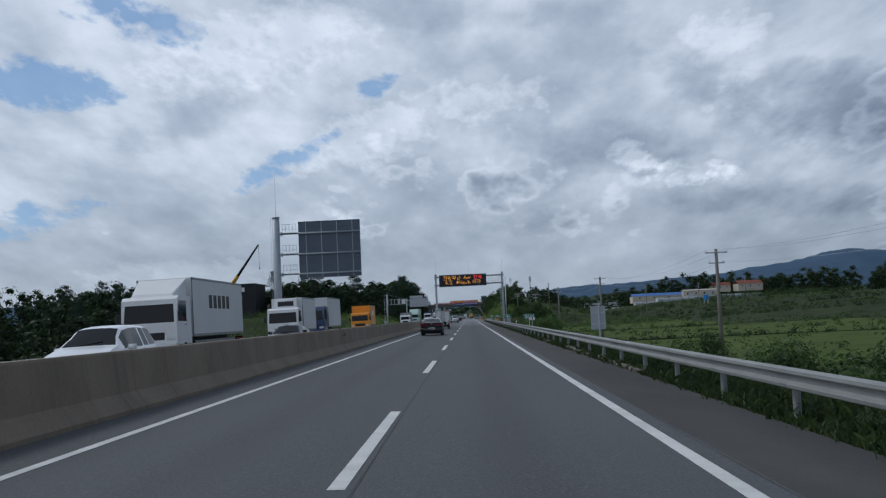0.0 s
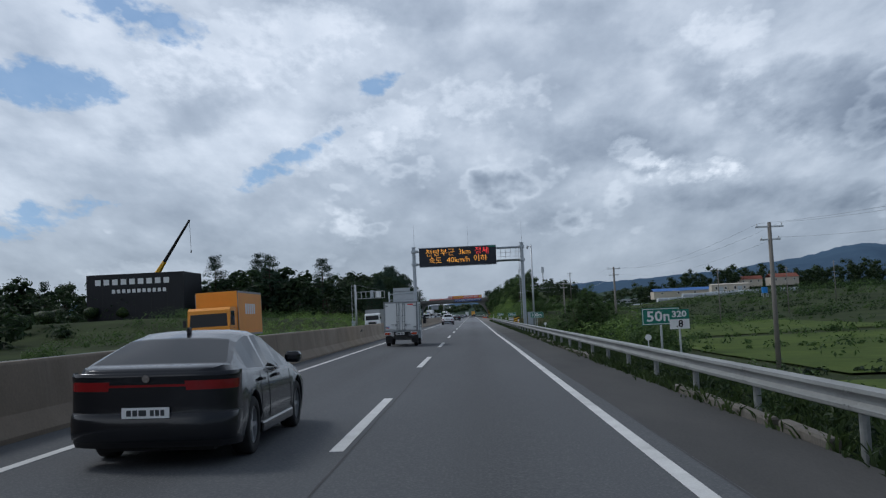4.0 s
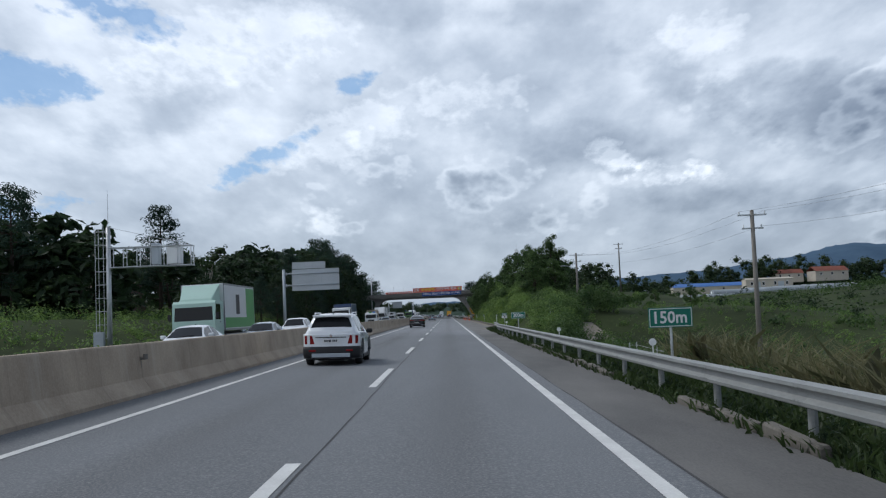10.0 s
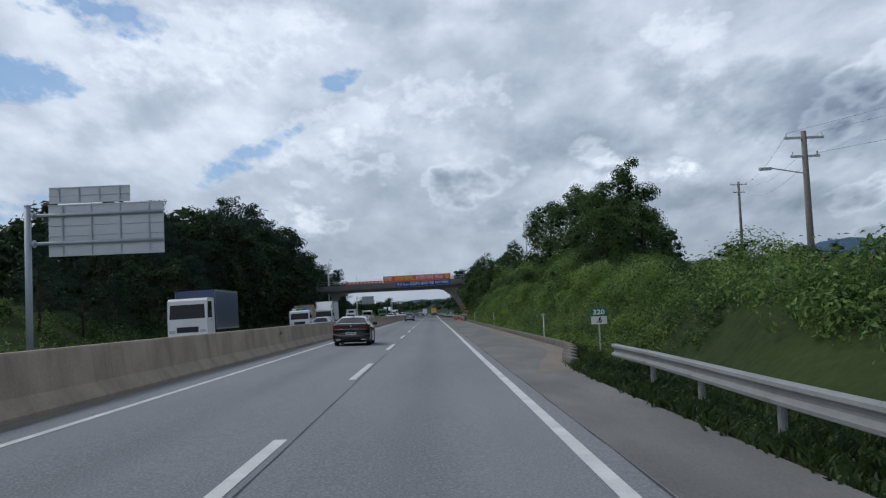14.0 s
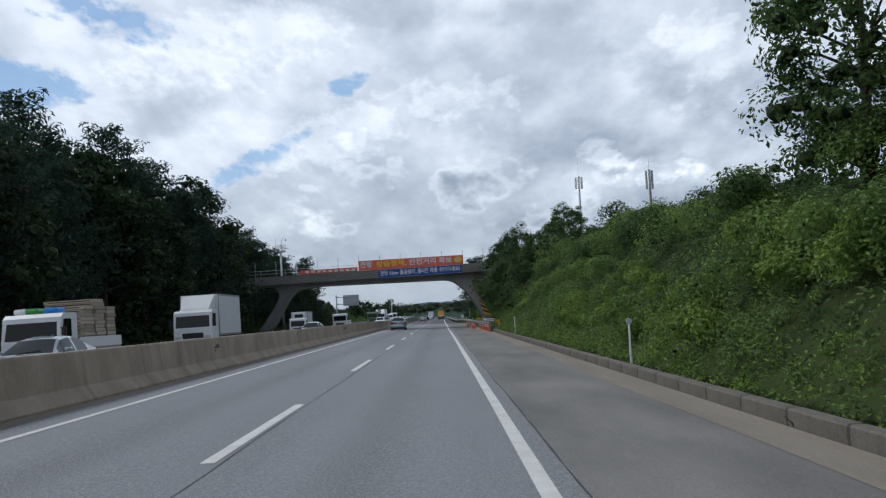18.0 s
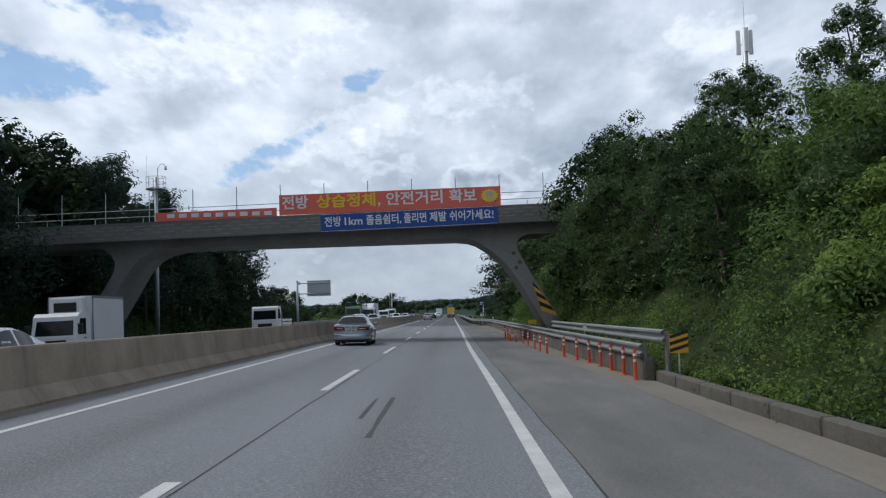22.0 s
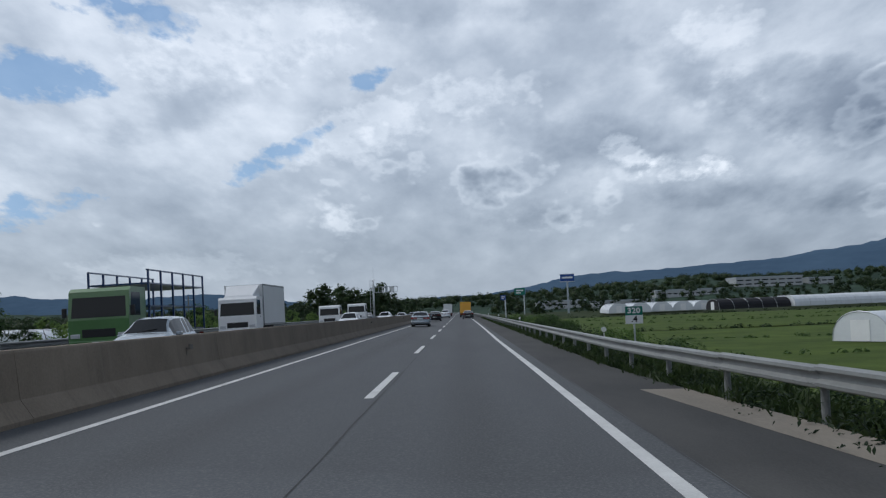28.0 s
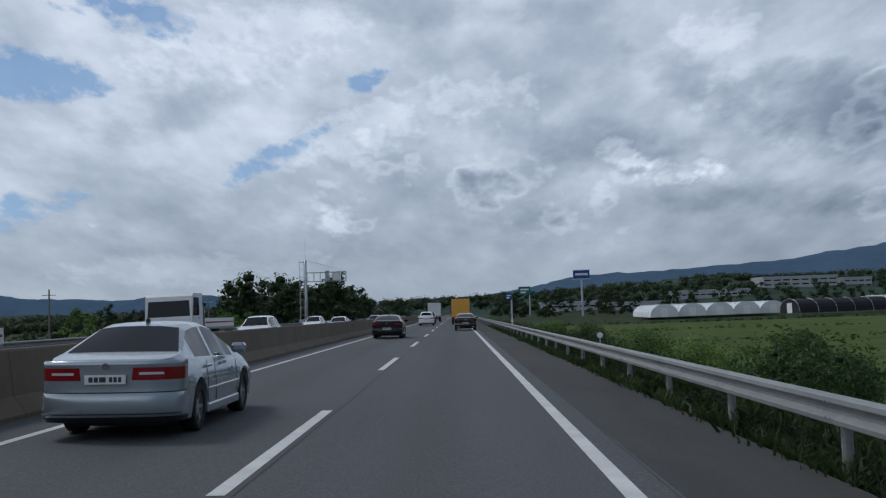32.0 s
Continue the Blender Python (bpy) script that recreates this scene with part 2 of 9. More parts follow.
# ---------------------------------------------------------------- materials
def material(name, base, rough=0.6, metal=0.0, spread=0.12, scale=3.0, fine=40.0, bump=0.0, stretch=(1, 1, 1), tint=None, spec=0.4, per="", coat=0.0):
    """A surface whose colour wanders at two scales; per: 'object' or 'island' adds a random step for each piece."""
    m = bpy.data.materials.new(name)
    m.use_nodes = True
    t = m.node_tree
    p = t.nodes["Principled BSDF"]
    p.inputs["Roughness"].default_value, p.inputs["Metallic"].default_value = rough, metal
    p.inputs["Specular IOR Level"].default_value = spec
    p.inputs["Coat Weight"].default_value = coat
    p.inputs["Coat Roughness"].default_value = 0.06
    co = t.nodes.new("ShaderNodeTexCoord")
    mp = t.nodes.new("ShaderNodeMapping")
    mp.inputs[3].default_value = stretch
    wire(t, co.outputs["Object"], mp.inputs[0])
    a = nd(t, "ShaderNodeTexNoise", _2=scale, _3=6.0, _4=0.6)
    b = nd(t, "ShaderNodeTexNoise", _2=fine, _3=4.0, _4=0.6)
    wire(t, mp.outputs[0], a.inputs[0]), wire(t, mp.outputs[0], b.inputs[0])
    mixed = fmath(t, "ADD", fmath(t, "MULTIPLY", a.outputs[0], 0.65), fmath(t, "MULTIPLY", b.outputs[0], 0.35))
    if per:
        src = t.nodes.new("ShaderNodeObjectInfo").outputs["Random"] if per == "object" else t.nodes.new("ShaderNodeNewGeometry").outputs["Random Per Island"]
        mixed = fmath(t, "ADD", fmath(t, "MULTIPLY", mixed, 0.55), fmath(t, "MULTIPLY", src, 0.45))
    ramp = t.nodes.new("ShaderNodeValToRGB")
    e = ramp.color_ramp.elements
    dark = tuple(c * (1 - spread) for c in base)
    lite = tuple(min(1.0, c * (1 + spread)) for c in (tint or base))
    e[0].position, e[0].color = 0.32, (*dark, 1)
    e[1].position, e[1].color = 0.68, (*lite, 1)
    wire(t, mixed, ramp.inputs[0])
    wire(t, ramp.outputs[0], p.inputs["Base Color"])
    if bump:
        bp = nd(t, "ShaderNodeBump", _0=bump, _1=0.02)
        wire(t, mixed, bp.inputs["Height"])
        wire(t, bp.outputs[0], p.inputs["Normal"])
    return m


def leafy(name, dark, lite, rough=0.55):
    """Leaves: each leaf takes its own green, and lets some light through."""
    m = bpy.data.materials.new(name)
    m.use_nodes = True
    t = m.node_tree
    p = t.nodes["Principled BSDF"]
    p.inputs["Roughness"].default_value = rough
    p.inputs["Specular IOR Level"].default_value = 0.25
    g = t.nodes.new("ShaderNodeNewGeometry")
    o = t.nodes.new("ShaderNodeObjectInfo")
    co = t.nodes.new("ShaderNodeTexCoord")
    n = nd(t, "ShaderNodeTexNoise", _2=0.5, _3=3.0)
    wire(t, g.outputs["Position"], n.inputs[0])
    f = fmath(t, "ADD", fmath(t, "MULTIPLY", g.outputs["Random Per Island"], 0.42), fmath(t, "MULTIPLY", fmath(t, "SUBTRACT", n.outputs[0], 0.28), 1.15))
    f = fmath(t, "ADD", f, fmath(t, "MULTIPLY", o.outputs["Random"], 0.2))
    ramp = t.nodes.new("ShaderNodeValToRGB")
    e = ramp.color_ramp.elements
    e[0].position, e[0].color = 0.25, (*dark, 1)
    e[1].position, e[1].color = 0.95, (*lite, 1)
    wire(t, f, ramp.inputs[0])
    wire(t, ramp.outputs[0], p.inputs["Base Color"])
    tr = t.nodes.new("ShaderNodeBsdfTranslucent")
    wire(t, ramp.outputs[0], tr.inputs[0])
    mx = nd(t, "ShaderNodeMixShader", _0=0.36)
    wire(t, p.outputs[0], mx.inputs[1]), wire(t, tr.outputs[0], mx.inputs[2])
    wire(t, mx.outputs[0], t.nodes["Material Output"].inputs[0])
    return m


def glowing(name, colour, strength):
    m = bpy.data.materials.new(name)
    m.use_nodes = True
    p = m.node_tree.nodes["Principled BSDF"]
    p.inputs["Base Color"].default_value = (*colour, 1)
    p.inputs["Emission Color"].default_value = (*colour, 1)
    p.inputs["Emission Strength"].default_value = strength
    return m


def tone_by_stretch(m, col, base_tone, cutting_tone):
    """Brightness along the road put into the colour: darker ends, palest through the cutting."""
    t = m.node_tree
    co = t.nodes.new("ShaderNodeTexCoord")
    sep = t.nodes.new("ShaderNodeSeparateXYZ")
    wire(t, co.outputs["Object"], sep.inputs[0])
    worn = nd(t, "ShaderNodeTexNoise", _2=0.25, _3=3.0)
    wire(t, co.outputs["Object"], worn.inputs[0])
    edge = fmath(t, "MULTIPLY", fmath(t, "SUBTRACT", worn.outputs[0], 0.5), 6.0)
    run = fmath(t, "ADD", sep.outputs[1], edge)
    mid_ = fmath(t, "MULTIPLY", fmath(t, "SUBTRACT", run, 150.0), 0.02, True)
    in_cutting = fmath(t, "SUBTRACT", fmath(t, "MULTIPLY", fmath(t, "SUBTRACT", run, 262.0), 0.05, True), fmath(t, "MULTIPLY", fmath(t, "SUBTRACT", run, 505.0), 0.06, True))
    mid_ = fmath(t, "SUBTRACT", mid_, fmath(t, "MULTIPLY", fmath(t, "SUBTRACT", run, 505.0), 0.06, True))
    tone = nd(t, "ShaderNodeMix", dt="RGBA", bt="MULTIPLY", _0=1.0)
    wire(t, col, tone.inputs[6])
    open_tone = cmix(t, mid_, (base_tone, base_tone, base_tone, 1), (0.45 * base_tone + 0.55 * cutting_tone, 0.45 * base_tone + 0.55 * cutting_tone, 0.45 * base_tone + 0.55 * cutting_tone, 1))
    wire(t, cmix(t, in_cutting, open_tone, (cutting_tone, cutting_tone, cutting_tone, 1)), tone.inputs[7])
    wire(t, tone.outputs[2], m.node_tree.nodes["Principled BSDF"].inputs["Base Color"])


def asphalt():
    """Worn asphalt: fine grit, long wheel tracks, dark centre streak, scattered stains."""
    m = material("asphalt", (0.118, 0.127, 0.138), 0.82, 0, 0.24, 0.35, 60, 0.35, (1, 0.12, 1))
    t = m.node_tree
    p = t.nodes["Principled BSDF"]
    base_tone = p.inputs["Base Color"].links[0].from_socket
    co = t.nodes.new("ShaderNodeTexCoord")
    sep = t.nodes.new("ShaderNodeSeparateXYZ")
    wire(t, co.outputs["Object"], sep.inputs[0])
    x = sep.outputs[0]
    # oil streak along the middle of every lane, polished tracks beside it
    ph = fmath(t, "COSINE", fmath(t, "MULTIPLY", fmath(t, "SUBTRACT", x, 1.8), 2 * math.pi / 3.6))
    wander = nd(t, "ShaderNodeTexNoise", _2=0.06, _3=3.0)
    wire(t, co.outputs["Object"], wander.inputs[0])
    streak = fmath(t, "MULTIPLY", fmath(t, "POWER", fmath(t, "MAXIMUM", ph, 0.0), 3.0), fmath(t, "ADD", wander.outputs[0], 0.25))
    col = cmix(t, fmath(t, "MULTIPLY", streak, 0.5), base_tone, (0.055, 0.057, 0.061, 1))
    grit = nd(t, "ShaderNodeTexNoise", _2=32.0, _3=2.0, _4=0.7)
    wire(t, co.outputs["Object"], grit.inputs[0])
    g = fmath(t, "MULTIPLY", fmath(t, "SUBTRACT", grit.outputs[0], 0.5), 2.7)
    col = cmix(t, fmath(t, "ADD", g, 0.12, True), col, (0.26, 0.26, 0.255, 1))
    tone_by_stretch(m, col, 0.56, 1.5)
    return m


def concrete_wall():
    """Barrier concrete: tan grime, pale streaks that run down, dark foot."""
    m = material("barrier_concrete", (0.37, 0.29, 0.21), 0.88, 0, 0.22, 0.6, 22, 0.35, (1, 1, 1), (0.45, 0.365, 0.275))
    t = m.node_tree
    p = t.nodes["Principled BSDF"]
    base_tone = p.inputs["Base Color"].links[0].from_socket
    co = t.nodes.new("ShaderNodeTexCoord")
    g = t.nodes.new("ShaderNodeNewGeometry")
    mp = t.nodes.new("ShaderNodeMapping")
    mp.inputs[3].default_value = (0.2, 1.1, 0.10)
    wire(t, g.outputs["Position"], mp.inputs[0])
    n = nd(t, "ShaderNodeTexNoise", _2=1.6, _3=5.0, _4=0.7)
    wire(t, mp.outputs[0], n.inputs[0])
    pale = fmath(t, "MULTIPLY", fmath(t, "SUBTRACT", n.outputs[0], 0.56), 5.0, True)
    col = cmix(t, fmath(t, "MULTIPLY", pale, 0.55), base_tone, (0.56, 0.49, 0.40, 1))
    darkf = fmath(t, "MULTIPLY", fmath(t, "SUBTRACT", 0.44, n.outputs[0]), 6.0, True)
    col = cmix(t, fmath(t, "MULTIPLY", darkf, 0.45), col, (0.12, 0.105, 0.09, 1))
    # soot and moss thicken in places; lower brightness is painted into both ends
    gm = nd(t, "ShaderNodeTexNoise", _2=0.018, _3=2.0)
    wire(t, g.outputs["Position"], gm.inputs[0])
    soot_and_dim = fmath(t, "MULTIPLY", fmath(t, "SUBTRACT", gm.outputs[0], 0.40), 3.0, True)
    run = t.nodes.new("ShaderNodeSeparateXYZ")
    wire(t, g.outputs["Position"], run.inputs[0])
    far_end = fmath(t, "MULTIPLY", fmath(t, "SUBTRACT", run.outputs[1], 500.0), 0.02, True)
    near_end = fmath(t, "MULTIPLY", fmath(t, "SUBTRACT", 150.0, run.outputs[1]), 0.02, True)
    soot_and_dim = fmath(t, "ADD", fmath(t, "MULTIPLY", soot_and_dim, 0.3), fmath(t, "MULTIPLY", fmath(t, "ADD", fmath(t, "MULTIPLY", far_end, 1.3), near_end), 1.3))
    col = cmix(t, fmath(t, "MULTIPLY", soot_and_dim, 0.42), col, (0.085, 0.066, 0.046, 1))
    wire(t, col, p.inputs["Base Color"])
    return m


def earth_and_grass():
    """Ground sheet: rough green, with drier and bare patches."""
    m = material("ground_green", (0.018, 0.029, 0.010), 0.95, 0, 0.5, 0.09, 4.0, 0.6, (1, 1, 1), (0.036, 0.050, 0.016), 0.1)
    return m


ASPHALT, BARRIER, GROUND = asphalt(), concrete_wall(), earth_and_grass()
SHOULDER = material("worn_shoulder", (0.095, 0.094, 0.092), 0.9, 0, 0.26, 0.5, 45, 0.3, (1, 0.25, 1), (0.135, 0.13, 0.122))
# shoulder takes the same painted brightness by stretch as the lanes
tone_by_stretch(SHOULDER, SHOULDER.node_tree.nodes["Principled BSDF"].inputs["Base Color"].links[0].from_socket, 0.42, 1.45)
SAND = material("road_dust", (0.225, 0.198, 0.162), 0.95, 0, 0.25, 0.8, 30, 0.2, (1, 0.2, 1))
PAINT = material("road_paint", (0.62, 0.62, 0.60), 0.7, 0, 0.22, 1.2, 35, 0.1)
SEAM = material("tar_seam", (0.05, 0.05, 0.052), 0.85, 0, 0.3, 2, 30)
SKID = material("rubber_mark", (0.075, 0.077, 0.08), 0.85, 0, 0.35, 3, 40)
KERB = material("kerb_concrete", (0.125, 0.115, 0.098), 0.9, 0, 0.5, 0.9, 18, 0.5)
BRIDGE = material("bridge_concrete", (0.26, 0.252, 0.24), 0.85, 0, 0.32, 0.35, 9, 0.4, (1, 1, 0.5))
BRIDGE_DARK = material("parapet_concrete", (0.20, 0.192, 0.175), 0.9, 0, 0.3, 0.5, 8, 0.5, (0.4, 1, 2.5))
STEEL = material("galvanised_steel", (0.52, 0.54, 0.56), 0.45, 0.55, 0.16, 0.9, 14, 0.05)
RAILSTEEL = material("guardrail_steel", (0.235, 0.245, 0.24), 0.55, 0.25, 0.26, 0.8, 12, 0.08, (1, 0.5, 2))
GREYSTEEL = material("painted_grey_steel", (0.42, 0.46, 0.50), 0.5, 0.2, 0.12, 0.7, 10)
SIGNBACK = material("sign_back_aluminium", (0.46, 0.49, 0.52), 0.45, 0.5, 0.1, 0.5, 9, 0, (1, 1, 3))
DARKBACK = material("dark_sign_back", (0.105, 0.13, 0.17), 0.5, 0.3, 0.12, 0.6, 8, 0, (1, 1, 4))
BLACKBOARD = material("led_panel_black", (0.016, 0.02, 0.032), 0.5, 0, 0.2, 2, 20)
GREENSIGN = material("green_sign", (0.012, 0.17, 0.12), 0.4, 0, 0.06, 2, 20)
BLUESIGN = material("blue_sign", (0.015, 0.07, 0.30), 0.4, 0, 0.06, 2, 20)
WHITE = material("white_paint", (0.78, 0.79, 0.79), 0.4, 0, 0.05, 1.0, 15)
WHITE_GLOSS = material("white_car_paint", (0.80, 0.82, 0.84), 0.22, 0, 0.02, 0.8, 6, coat=0.6)
BLACKM = material("black_plastic", (0.018, 0.018, 0.02), 0.55, 0, 0.2, 3, 30)
YELLOW = material("yellow_paint", (0.75, 0.42, 0.03), 0.5, 0, 0.12, 2, 20)
ORANGE = material("orange_plastic", (0.72, 0.10, 0.03), 0.5, 0, 0.15, 4, 30, per="object")
REDBAN = material("red_banner_cloth", (0.78, 0.17, 0.115), 0.75, 0, 0.06, 0.8, 12)
BLUEBAN = material("blue_banner_cloth", (0.03, 0.09, 0.33), 0.75, 0, 0.06, 0.8, 12)
BANYEL = material("banner_yellow", (0.85, 0.62, 0.05), 0.7, 0, 0.03, 1, 12)
WOOD = material("pole_concrete", (0.20, 0.185, 0.165), 0.9, 0, 0.2, 1.2, 16, 0.3)
BARK = material("bark", (0.055, 0.042, 0.032), 0.95, 0, 0.35, 3, 25, 0.8, (1, 1, 0.3))
DEADWOOD = material("dead_wood", (0.33, 0.30, 0.26), 0.9, 0, 0.2, 3, 25, 0.4)
LEDAMBER = glowing("led_amber", (1.0, 0.42, 0.05), 0.85)
LEDRED = glowing("led_red", (1.0, 0.06, 0.06), 0.9)
LEAF_BROAD = leafy("leaves_broad", (0.021, 0.051, 0.018), (0.118, 0.190, 0.058))
LEAF_DARK = leafy("leaves_dark", (0.011, 0.025, 0.013), (0.055, 0.092, 0.038))
LEAF_PINE = leafy("pine_needles", (0.013, 0.031, 0.025), (0.063, 0.111, 0.070))
LEAF_LIGHT = leafy("leaves_light", (0.058, 0.120, 0.022), (0.270, 0.385, 0.080))
LEAF_KUDZU = leafy("creeper_leaves", (0.036, 0.088, 0.027), (0.240, 0.355, 0.092))
GRASS = leafy("roadside_grass", (0.018, 0.036, 0.012), (0.070, 0.105, 0.032))


def shaded_inner_leaves():
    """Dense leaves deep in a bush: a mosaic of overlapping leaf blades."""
    m = bpy.data.materials.new("shaded_inner_foliage")
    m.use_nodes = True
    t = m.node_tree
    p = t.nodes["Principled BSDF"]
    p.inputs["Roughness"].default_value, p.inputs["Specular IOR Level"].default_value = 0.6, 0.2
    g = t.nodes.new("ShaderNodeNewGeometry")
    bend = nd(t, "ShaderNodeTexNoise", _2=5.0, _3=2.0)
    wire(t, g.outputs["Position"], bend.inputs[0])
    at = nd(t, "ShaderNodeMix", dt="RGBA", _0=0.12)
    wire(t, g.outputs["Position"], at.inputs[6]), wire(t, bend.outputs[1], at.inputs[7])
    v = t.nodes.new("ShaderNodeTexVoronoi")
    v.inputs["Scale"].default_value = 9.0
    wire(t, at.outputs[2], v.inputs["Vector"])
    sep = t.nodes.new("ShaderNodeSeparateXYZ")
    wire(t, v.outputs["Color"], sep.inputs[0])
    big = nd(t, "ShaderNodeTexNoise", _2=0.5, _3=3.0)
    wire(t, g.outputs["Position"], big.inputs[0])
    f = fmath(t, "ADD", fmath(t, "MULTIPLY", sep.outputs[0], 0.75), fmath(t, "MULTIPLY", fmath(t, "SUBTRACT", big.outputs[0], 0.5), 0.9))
    # shade between blades and deep in the bush is put into the colour
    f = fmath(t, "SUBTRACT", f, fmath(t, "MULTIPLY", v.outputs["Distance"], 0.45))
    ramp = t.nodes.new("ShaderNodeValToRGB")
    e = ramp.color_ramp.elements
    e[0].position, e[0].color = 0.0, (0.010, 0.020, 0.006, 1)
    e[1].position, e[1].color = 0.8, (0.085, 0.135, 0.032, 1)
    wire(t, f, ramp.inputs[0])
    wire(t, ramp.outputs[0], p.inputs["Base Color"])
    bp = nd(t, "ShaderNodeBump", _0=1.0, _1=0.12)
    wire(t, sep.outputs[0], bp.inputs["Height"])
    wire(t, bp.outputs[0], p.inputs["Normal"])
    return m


INNER_SHADED = shaded_inner_leaves()
REED = leafy("dry_reeds", (0.10, 0.11, 0.05), (0.30, 0.27, 0.15))
RICE = material("paddy_green", (0.044, 0.076, 0.012), 0.9, 0, 0.3, 0.25, 9, 0.5, (1, 1, 1), (0.072, 0.104, 0.017), 0.1)

import itertools

# ---------------------------------------------------------------- mesh helpers
class Shape:
    """Vertices and faces of one part."""

    def __init__(self):
        self.v, self.f = [], []

    def box(self, x0, y0, z0, x1, y1, z1, c=0.0):
        """A box; c chamfers its upright and level edges."""
        if c <= 0:
            n = len(self.v)
            self.v += [(x, y, z) for z in (z0, z1) for y in (y0, y1) for x in (x0, x1)]
            self.f += [tuple(n + i for i in q) for q in ((0, 2, 3, 1), (4, 5, 7, 6), (0, 1, 5, 4), (1, 3, 7, 5), (3, 2, 6, 7), (2, 0, 4, 6))]
            return self
        c = min(c, (x1 - x0) / 2.01, (y1 - y0) / 2.01, (z1 - z0) / 2.01)
        ring = lambda i, z: [(x0 + i, y0 + c + i * 0, z), (x0 + c, y0 + i, z), (x1 - c, y0 + i, z), (x1 - i, y0 + c, z), (x1 - i, y1 - c, z), (x1 - c, y1 - i, z), (x0 + c, y1 - i, z), (x0 + i, y1 - c, z)]
        self.rings([ring(c * 0.7, z0), ring(0, z0 + c), ring(0, z1 - c), ring(c * 0.7, z1)])
        return self

    def rings(self, rings, closed=True, caps=True):
        """A skin over rings of the same count."""
        n, k = len(self.v), len(rings[0])
        for r in rings:
            self.v += [tuple(p) for p in r]
        for a in range(len(rings) - 1):
            for b in range(k if closed else k - 1):
                i, j = n + a * k + b, n + a * k + (b + 1) % k
                self.f.append((i, j, j + k, i + k))
        if caps and closed:
            self.f.append(tuple(n + i for i in range(k))[::-1])
            self.f.append(tuple(n + (len(rings) - 1) * k + i for i in range(k)))
        return self

    def tube(self, p0, p1, r0, r1=None, n=8):
        p0, p1 = Vector(p0), Vector(p1)
        r1 = r0 if r1 is None else r1
        d = (p1 - p0).normalized()
        s = d.cross(Vector((0, 0, 1)) if abs(d.z) < 0.9 else Vector((1, 0, 0))).normalized()
        q = d.cross(s)
        ring = lambda p, r: [p + s * (r * math.cos(2 * math.pi * i / n)) + q * (r * math.sin(2 * math.pi * i / n)) for i in range(n)]
        return self.rings([ring(p0, r0), ring(p1, r1)])

    def line(self, points, r, n=5):
        pts, rings = [Vector(p) for p in points], []
        for i, p in enumerate(pts):
            d = (pts[min(i + 1, len(pts) - 1)] - pts[max(i - 1, 0)]).normalized()
            s = d.cross(Vector((0, 0, 1)) if abs(d.z) < 0.9 else Vector((1, 0, 0))).normalized()
            q = d.cross(s)
            rings.append([p + s * (r * math.cos(2 * math.pi * k / n)) + q * (r * math.sin(2 * math.pi * k / n)) for k in range(n)])
        return self.rings(rings)

    def mesh(self, name, mat, smooth=False):
        me = bpy.data.meshes.new(name)
        me.from_pydata([tuple(p) for p in self.v], [], self.f)
        me.materials.append(mat)
        if smooth:
            me.polygons.foreach_set("use_smooth", [True] * len(me.polygons))
        me.update()
        return me


def part(name, shape, mat, parent, label="", smooth=False):
    """One mesh object under a thing or a part."""
    ob = new(name, shape.mesh(name, mat, smooth) if isinstance(shape, Shape) else shape)
    ob.parent = parent
    if label:
        tagged(ob, label)
    return ob


def thing(name, label, category, m=None, group="", kind=""):
    ob = new(name)
    ob.empty_display_size = 0.3
    if m is not None:
        ob.matrix_basis = m
    return tagged(ob, label, category, group, kind)


def piece(name, me, parent, m):
    """A repeat of a mesh under its thing."""
    ob = new(name, me)
    ob.parent = parent
    ob.matrix_basis = m
    return ob


def lettering(text, size, mat, name="lettering", wide=None, bold=0.0):
    """Upright text in the xz plane, facing -y, centred at 0, 0, 0."""
    c = bpy.data.curves.new(name, "FONT")
    c.body, c.size, c.align_x, c.align_y, c.resolution_u, c.offset = text, size, "CENTER", "CENTER", 2, bold
    tmp = bpy.data.objects.new(name, c)
    scene.collection.objects.link(tmp)
    bpy.context.view_layer.update()
    me = bpy.data.meshes.new_from_object(tmp.evaluated_get(bpy.context.evaluated_depsgraph_get()))
    bpy.data.objects.remove(tmp)
    xs = [v.co.x for v in me.vertices]
    k = wide / (max(xs) - min(xs)) if wide else 1.0
    mid = (max(xs) + min(xs)) / 2 if wide else 0.0
    for v in me.vertices:
        v.co = ((v.co.x - mid) * k, 0.0, v.co.y)
    me.materials.clear()
    me.materials.append(mat)
    me.name = name
    return me


def ease(a, b, x):
    t = min(1.0, max(0.0, (x - a) / (b - a)))
    return t * t * (3 - 2 * t)


def road_z(x):
    """The carriageway falls two in a hundred to the right, the other one to the left."""
    return -0.02 * x if x > -5.1 else 0.102 + 0.02 * (x + 5.1)


def cut_height(y):
    """Top of the cutting on the right."""
    return 1.6 * ease(262, 292, y) + 3.2 * ease(300, 365, y) + 4.0 * ease(368, 440, y) - 8.8 * ease(470, 512, y)


